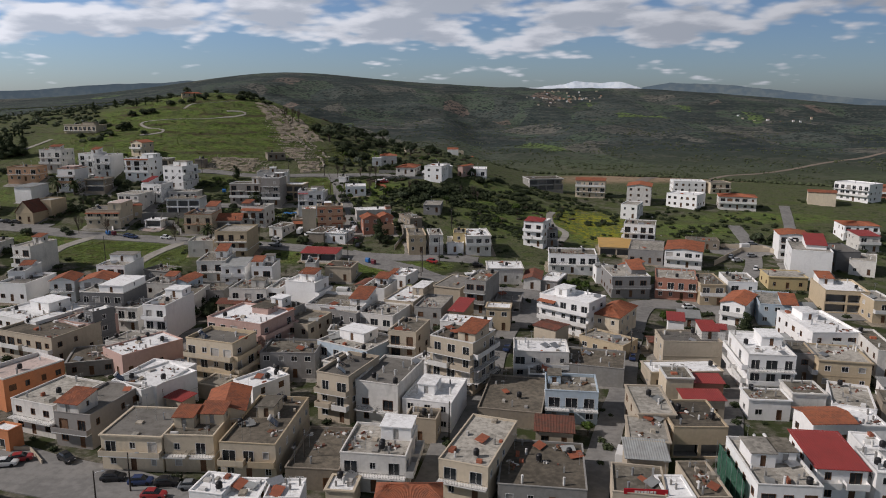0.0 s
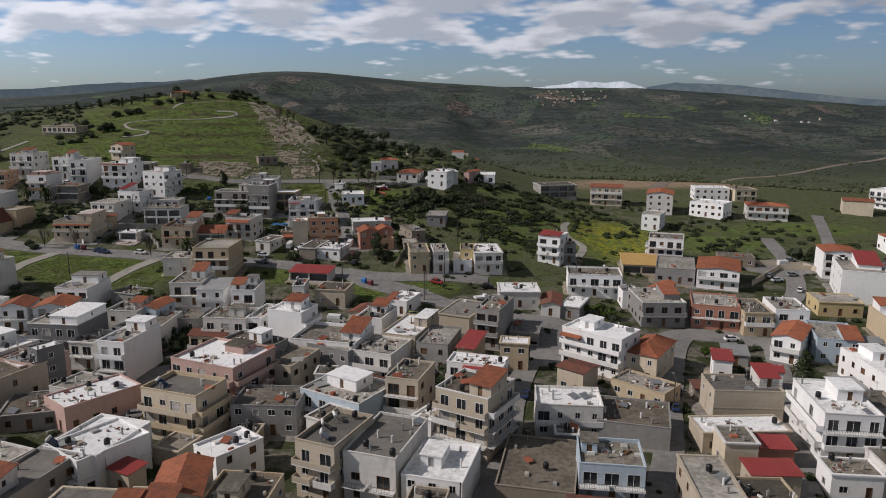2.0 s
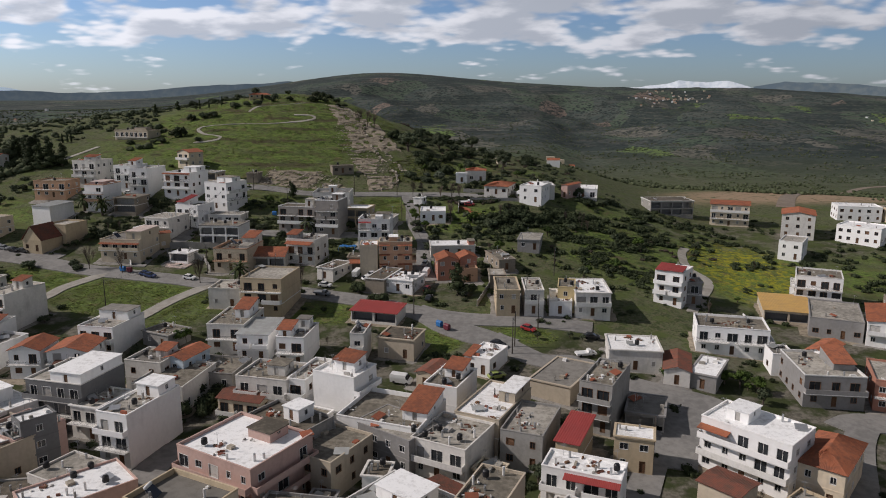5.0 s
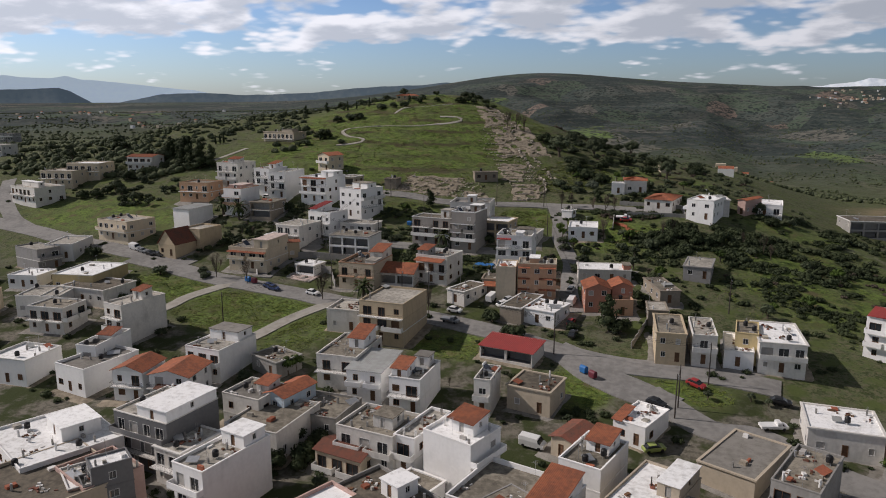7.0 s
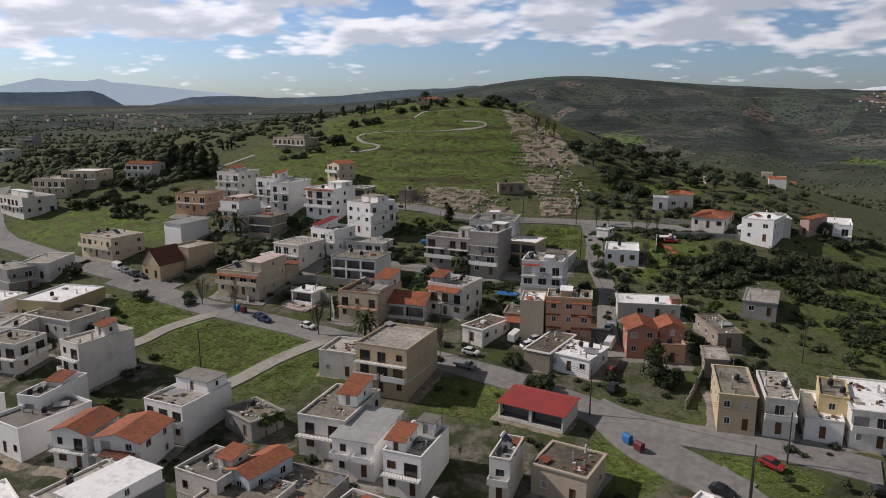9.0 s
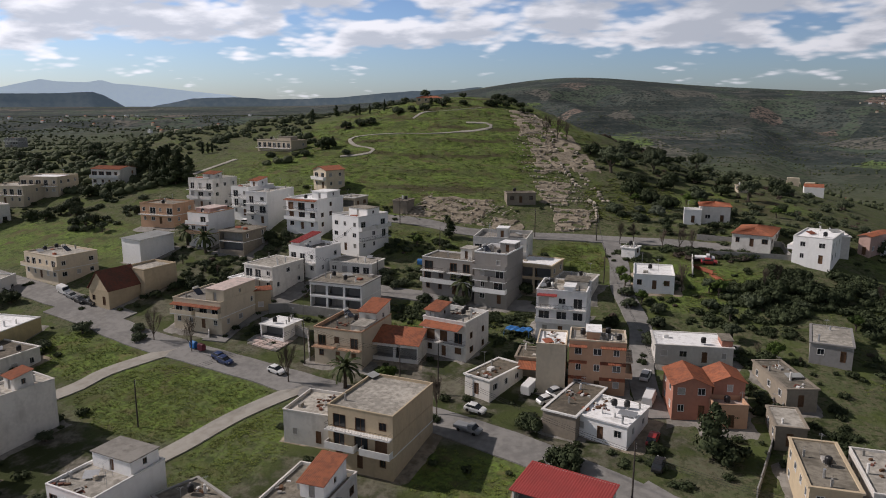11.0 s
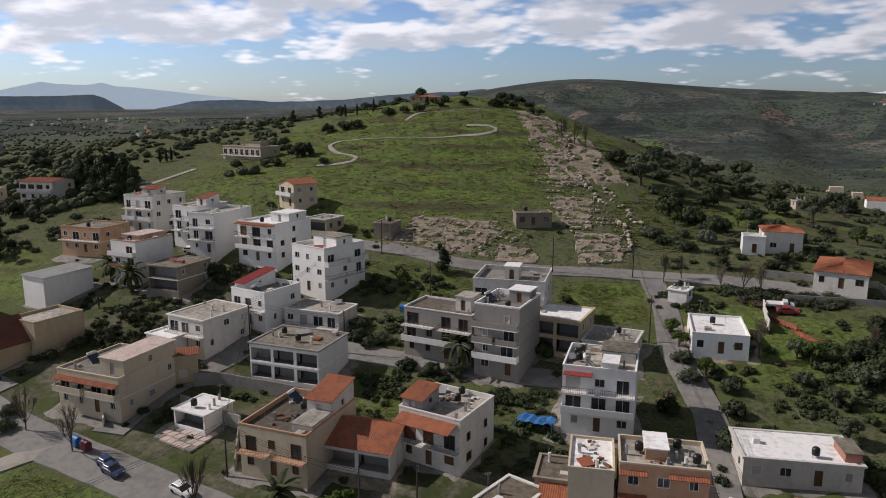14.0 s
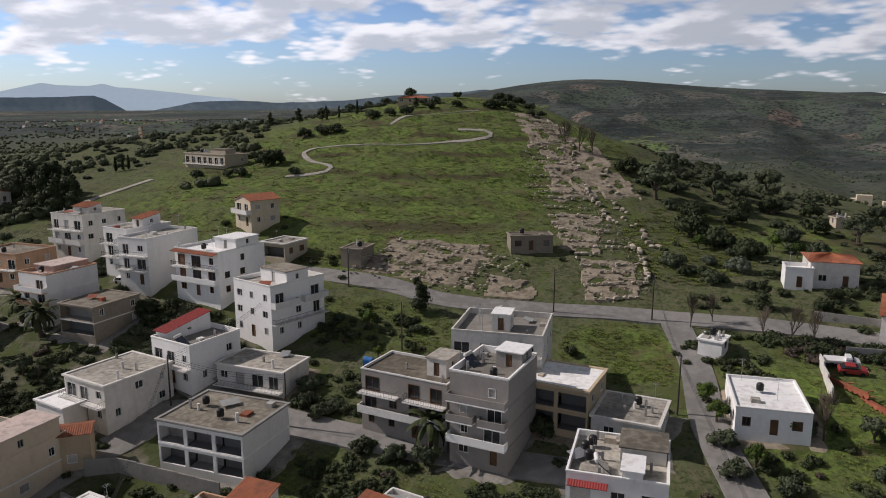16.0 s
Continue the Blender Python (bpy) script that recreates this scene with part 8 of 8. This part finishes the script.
# ---- odds and ends on the ground ----
def bin_(x, y, yaw, color, label):
    root = new("waste_bin")
    root.matrix_basis = pose(x, y, ground(x, y) + 0.2, 0, 0, yaw)
    bm = bmesh.new()
    v = box(bm, -0.75, -0.5, 0.15, 0.75, 0.5, 1.15, taper=-0.06)
    part("body", bm, color, root)
    bm = bmesh.new()
    tube(bm, [(-0.82, 0, 1.12), (0.82, 0, 1.12)], [0.52, 0.52], 12)
    part("lid", bm, color, root)
    for sx in (-0.6, 0.6):
        for sy in (-0.4, 0.4):
            bm = bmesh.new()
            tube(bm, [(sx, sy - 0.04, 0.1), (sx, sy + 0.04, 0.1)], [0.1, 0.1], 8)
            part("wheel", bm, TYRE, root)
    return tagged(root, label, "bin", "waste bins")


BLUE_PLASTIC = material("blue plastic", (0.03, 0.16, 0.42), 0.5, (0.03, 0.12, 0.3), 2, 1)
MAROON = material("maroon plastic", (0.16, 0.03, 0.045), 0.5, (0.1, 0.03, 0.04), 2, 1)
bin_(-133.7, 275.6, -12, BLUE_PLASTIC, "blue wheeled waste bin beside the road")
bin_(-131.2, 275.2, -12, MAROON, "maroon wheeled waste bin beside the road")
bin_(-28.4, 247.0, -38, BLUE_PLASTIC, "blue wheeled waste bin beside the road")
bin_(-26.2, 245.2, -38, MAROON, "maroon wheeled waste bin beside the road")
bin_(-105, 333, 0, BLUE_PLASTIC, "blue wheeled waste bin beside the road")

# plot walls
plot_wall([(-128.6, 296), (-124.7, 298.2), (-107.8, 298.8)], 2.2, "concrete")
plot_wall([(100, 262), (118, 282), (140, 280)], 1.8, "beige")
plot_wall([(-97, 268), (-86, 266)], 1.0, "offwhite")
plot_wall([(-20, 262), (-14, 300)], 1.2, "concrete")
plot_wall([(16, 262), (17, 285)], 1.4, "concrete")


def tarp(x, y):
    bm = bmesh.new()
    g = [[bm.verts.new((x + i * 0.7 - 2.8, y + j * 0.7 - 1.4, ground(x, y) + 1.5 + 0.5 * noise.noise((i * 0.5, j * 0.6, 2)) + 0.25 * (i % 2))) for i in range(9)] for j in range(5)]
    for a, b in zip(g, g[1:]):
        for i in range(8):
            bm.faces.new((a[i], a[i + 1], b[i + 1], b[i]))
    for i, j in ((0, 0), (8, 0), (0, 4), (8, 4)):
        v = g[j][i].co
        tube(bm, [(v.x, v.y, ground(v.x, v.y) - 0.2), (v.x, v.y, v.z)], [0.05, 0.05], 5)
    tagged(new("tarpaulin", mesh_of("tarpaulin", bm, BLUE_PLASTIC)), "crumpled blue tarpaulin stretched over a small yard", "tarpaulin")


tarp(-68, 303)


def forecourt(x, y, yaw, w, d):
    """Square salmon and white paving slabs, laid in a grid before a house."""
    root = tagged(new("forecourt"), "forecourt paved with salmon and pale cement slabs", "paving", kind="structure")
    bm = bmesh.new()
    box(bm, -0.69, -0.69, -0.3, 0.69, 0.69, 0.0, taper=0.01)
    pink = mesh_of("slab", bm, ROOFS["p"])
    pale = pink.copy()
    pale.materials[0] = CEMENT
    m = pose(x, y, 0, 0, 0, yaw)
    for i in range(w):
        for j in range(d):
            p = m @ Vector(((i - w / 2) * 1.42, (j - d / 2) * 1.42, 0))
            part("slab", pale if (i + 2 * j) % 5 == 0 else pink, None, root, at=pose(p.x, p.y, ground(p.x, p.y) + 0.14, 0, 0, yaw))


forecourt(-118.6, 284.4, -8, 6, 4)
RED_SIGN = material("red sign enamel", (0.45, 0.02, 0.03), 0.4, (0.36, 0.02, 0.03), 1.0, 0.4, 0.5)
NET = material("green scaffold net", (0.10, 0.24, 0.17), 0.9, (0.05, 0.13, 0.09), 2.0, 0.4, 0.8)


def shop_sign(x, y, z, yaw, w):
    root = tagged(new("shop_sign"), "red shop sign board with white lettering bars, on a roof edge", "sign")
    root.matrix_basis = pose(x, y, z, 0, 0, yaw)
    bm = bmesh.new()
    box(bm, -w / 2, -0.08, 0, w / 2, 0.08, 0.9, taper=0.01)
    part("board", bm, RED_SIGN, root)
    px = -w / 2 + 1.6
    for k in range(7):
        ln = (0.42, 0.3, 0.36, 0.36, 0.28, 0.4, 0.36)[k]
        bm = bmesh.new()
        box(bm, px, -0.12, 0.28, px + ln, -0.08, 0.62)
        part("lettering_bar", bm, TRIM_WHITE, root)
        px += ln + 0.12
    for k in (-0.4, 0.0, 0.4):
        bm = bmesh.new()
        box(bm, k * w - 0.03, 0.08, -0.2, k * w + 0.03, 0.6, 0.06)
        part("bracket", bm, STEEL, root)


shop_sign(30.2, 99.0, ground(30, 99) + 4.9, -4, 6.6)


def scaffold_net(x, y, yaw, w, h):
    root = tagged(new("scaffold"), "green scaffold net hung on thin steel poles beside a house", "scaffold")
    root.matrix_basis = pose(x, y, ground(x, y), 0, 0, yaw)
    bm = bmesh.new()
    n, m = 22, 10
    g = [[bm.verts.new((-w / 2 + w * i / n, 0.18 * noise.noise((i * 0.6, j * 0.5, 3)), 0.1 + h * j / m)) for i in range(n + 1)] for j in range(m + 1)]
    for a, b in zip(g, g[1:]):
        for i in range(n):
            bm.faces.new((a[i], a[i + 1], b[i + 1], b[i]))
    bmesh.ops.solidify(bm, geom=bm.faces[:], thickness=0.02)
    part("net", bm, NET, root)
    for k in range(6):
        px = -w / 2 + w * k / 5
        bm = bmesh.new()
        tube(bm, [(px, 0.3, -0.1), (px, 0.3, h + 0.6)], [0.04, 0.04], 6)
        part("pole", bm, STEEL, root)


scaffold_net(46.6, 108.0, 86, 13.0, 5.6)


def scrap_machine(x, y, yaw):
    """A rusty row of tines and wheels, left in the grass."""
    root = new("farm_harrow")
    root.matrix_basis = pose(x, y, ground(x, y) + 0.1, 0, 0, yaw)
    bm = bmesh.new()
    box(bm, -4, -0.12, 0.7, 4, 0.12, 0.9)
    part("beam", bm, RUST, root)
    for k in range(9):
        bm = bmesh.new()
        tube(bm, [(-3.8 + k * 0.95, -0.1, 0.45), (-3.8 + k * 0.95, 0.1, 0.45)], [0.5, 0.5], 12)
        part("disc", bm, RUST, root)
    for k in range(3):
        bm = bmesh.new()
        box(bm, -3.5 + k * 3.4, 0.12, 0.75, -3.3 + k * 3.4, 1.6, 0.85)
        part("bar", bm, RUST, root)
    return tagged(root, "rusty red farm harrow lying in the grass", "farm machine")


scrap_machine(-29, 344, -60)
scrap_machine(-33, 349, -50)
plot_wall([(-145, 293), (-134, 281)], 1.2, "offwhite")
plot_wall([(-127, 291), (-113, 289), (-106, 279)], 1.6, "concrete")
plot_wall([(-36, 372), (-14, 371), (-12, 362), (-32, 360)], 1.3, "concrete")
plot_wall([(-36, 356), (-35, 345)], 1.6, "offwhite")
plot_wall([(-125, 290), (-112, 288)], 2.2, "concrete")
plot_wall([(112, 288), (128, 285), (134, 262)], 1.8, "beige")
plot_wall([(-87, 121), (-77, 121), (-72, 116)], 0.8, "beige")


# ---- yards of cement and trodden soil round the houses, and their shrubs ----
def yards():
    rng = random.Random(15)
    for x, y, yaw, w, d in FOOT:
        if y < 150 or rng.random() < 0.2 or y > 345:
            continue
        c, s = math.cos(radians(yaw)), math.sin(radians(yaw))
        ex0, ex1, ey0, ey1 = (rng.uniform(0.8, 3.5) for _ in range(4))
        nu, nv = max(3, int((w + ex0 + ex1) / 1.5)), max(3, int((d + ey0 + ey1) / 1.5))
        bm = bmesh.new()
        g = []
        for j in range(nv + 1):
            row = []
            for i in range(nu + 1):
                u, v = -w / 2 - ex0 + (w + ex0 + ex1) * i / nu, -d / 2 - ey0 + (d + ey0 + ey1) * j / nv
                if i in (0, nu) or j in (0, nv):
                    u, v = u + rng.uniform(-.4, .4), v + rng.uniform(-.4, .4)
                px, py = x + c * u - s * v, y + s * u + c * v
                row.append(bm.verts.new((px, py, ground(px, py) + (0.055 if 0 < i < nu and 0 < j < nv else -0.25))))
            g.append(row)
        for a, b in zip(g, g[1:]):
            for i in range(nu):
                bm.faces.new((a[i], a[i + 1], b[i + 1], b[i]))
        tagged(new("yard", mesh_of("yard", bm, CEMENT if rng.random() < 0.65 else EARTH)), "stained cement yard round a house", "yard", kind="structure")


def shrubs():
    rng = random.Random(16)
    boxes = [(x, y, math.cos(radians(a)), math.sin(radians(a)), w / 2 + 0.6, d / 2 + 0.6) for x, y, a, w, d in FOOT]

    def clear(px, py):
        return not any(abs(c * (px - x) + s * (py - y)) < w and abs(-s * (px - x) + c * (py - y)) < d for x, y, c, s, w, d in boxes if abs(px - x) < 20 and abs(py - y) < 20)
    verts, faces = [], []
    for x, y, yaw, w, d in FOOT:
        if y < 95 or y > 420:
            continue
        for _ in range(rng.choice((1, 2, 3, 5)) + (3 if y > 235 else 0)):
            a = rng.uniform(0, 6.283)
            r = max(w, d) / 2 + rng.uniform(0.5, 5)
            px, py = x + r * math.cos(a), y + r * math.sin(a)
            if not clear(px, py):
                continue
            m = pose(px, py, ground(px, py), 0, 0, rng.uniform(0, 360)) @ Matrix.Scale(rng.uniform(0.5, 1.5), 4)
            vs, fs = rng.choice(SHRUB)
            o = len(verts)
            verts += [m @ v for v in vs]
            faces += [tuple(o + k for k in f) for f in fs]
    me = bpy.data.meshes.new("garden_shrubs")
    me.from_pydata(verts, [], faces)
    me.materials.append(DARKLEAF)
    tagged(new("garden_shrubs", me), "dark green shrubs in the yards between the houses", "shrubs", kind="stuff")


def town_green():
    """Garden trees and rough growth in the gaps between the houses."""
    rng = random.Random(77)
    n = 0
    while n < 100:
        x, y = rng.uniform(-175, 75), rng.uniform(95, 352)
        if not off_roads(x, y) or any(blob(x, y, *p) > 0.3 for p in ((-122, 257, 24, 14), (-154, 266, 20, 11), (-101, 250, 10, 16))):
            continue
        tree(rng.choice(("dark", "bush", "bush", "olive", "green", "bare")), x, y, rng.uniform(0.8, 1.9) * (1.15 if y > 250 else 1.0))
        n += 1


yards()
shrubs()
town_green()
house(-95, 231, -20, 9, 7, 1, "concrete", "c", front="n", right="x", par=0.15)
thicket("garden_growth", "rough dark green growth between the houses", DARKLEAF,
        [(150, -120, 318, 50, 26, 0.5, 1.5), (90, -96, 305, 14, 14, 0.5, 1.4), (120, -165, 318, 26, 22, 0.5, 1.6), (60, -100, 325, 12, 8, 0.6, 1.5), (70, -78, 311, 10, 8, 0.5, 1.3), (90, -45, 340, 7, 26, 0.6, 1.6), (50, -40, 308, 6, 12, 0.5, 1.2),
         (80, -32, 362, 12, 5, 0.8, 1.8), (60, -16, 336, 8, 12, 1.0, 2.4), (90, -130, 345, 20, 8, 0.5, 1.4), (60, -132, 215, 14, 12, 0.5, 1.5), (50, -68, 207, 12, 7, 0.5, 1.5), (50, -110, 195, 14, 10, 0.5, 1.5), (50, -90, 216, 10, 8, 0.5, 1.4),
         (60, -35, 262, 9, 9, 0.5, 1.5), (50, -22, 228, 9, 8, 0.5, 1.4), (60, -72, 300, 8, 10, 0.5, 1.2), (60, -88, 309, 16, 5, 0.6, 1.5), (50, -104, 302, 8, 7, 0.6, 1.4), (60, -150, 312, 12, 12, 0.6, 1.7)], 41, off_roads)
thicket("bare_brush", "leafless brown brush in the plots", TWIG,
        [(60, -34, 361, 12, 6, 0.7, 1.6), (40, -120, 320, 50, 24, 0.5, 1.2), (60, -20, 440, 40, 40, 0.6, 1.6), (40, -76, 500, 12, 40, 0.8, 2.0), (40, -45, 335, 8, 24, 0.5, 1.2), (40, 20, 330, 40, 22, 0.6, 1.4)], 42, off_roads)

# ---- weeds and grass tufts on the open plots and the mound ----
def weeds():
    rng = random.Random(8)
    zones = [(-122, 257, 22, 13, 1500), (-154, 266, 19, 10, 900), (-101, 250, 9, 15, 600), (28, 322, 36, 40, 1500), (-7, 245, 9, 5, 250), (-60, 253, 14, 7, 350), (-28, 242, 7, 11, 350),
             (-65, 351, 12, 10, 900), (-113, 346, 20, 9, 900), (-35, 342, 20, 18, 1200), (-95, 303, 24, 9, 900), (-150, 440, 70, 80, 4500), (-60, 410, 16, 30, 1600), (-66, 205, 9, 8, 250)]
    verts, faces = [], []
    for cx, cy, rx, ry, n in zones:
        for _ in range(2 * n):
            a, r = rng.uniform(0, 6.283), math.sqrt(rng.random())
            x, y = cx + rx * r * math.cos(a), cy + ry * r * math.sin(a)
            if noise.noise((x / 5, y / 5, 12)) < -0.3 or (y < 365 and not off_roads(x, y)):
                continue
            z = ground(x, y) - 0.1
            s = rng.uniform(0.08, 0.22) * (1.7 if cy > 380 else 1)
            k0 = rng.uniform(0, 6.28)
            for k in range(6):
                t, q, up = k0 + k * 1.047, s * rng.uniform(0.3, 1.2), s * rng.uniform(0.15, 0.5) + 0.1
                px, py, c, d = x + q * math.cos(t), y + q * math.sin(t), -math.sin(t) * s * 0.42, math.cos(t) * s * 0.42
                o = len(verts)
                verts += [(px - c, py - d, z), (px + c, py + d, z), (px + (q + s) * math.cos(t), py + (q + s) * math.sin(t), z + up)]
                faces.append((o, o + 1, o + 2))
    me = bpy.data.meshes.new("weeds")
    me.from_pydata(verts, [], faces)
    me.materials.append(WEED)
    return tagged(new("weeds", me), "tufts of green grass and weeds on open ground", "grass", kind="stuff")


WEED = leaf("weed blades", (0.170, 0.215, 0.045), (0.120, 0.130, 0.045), 0.25)
weeds()
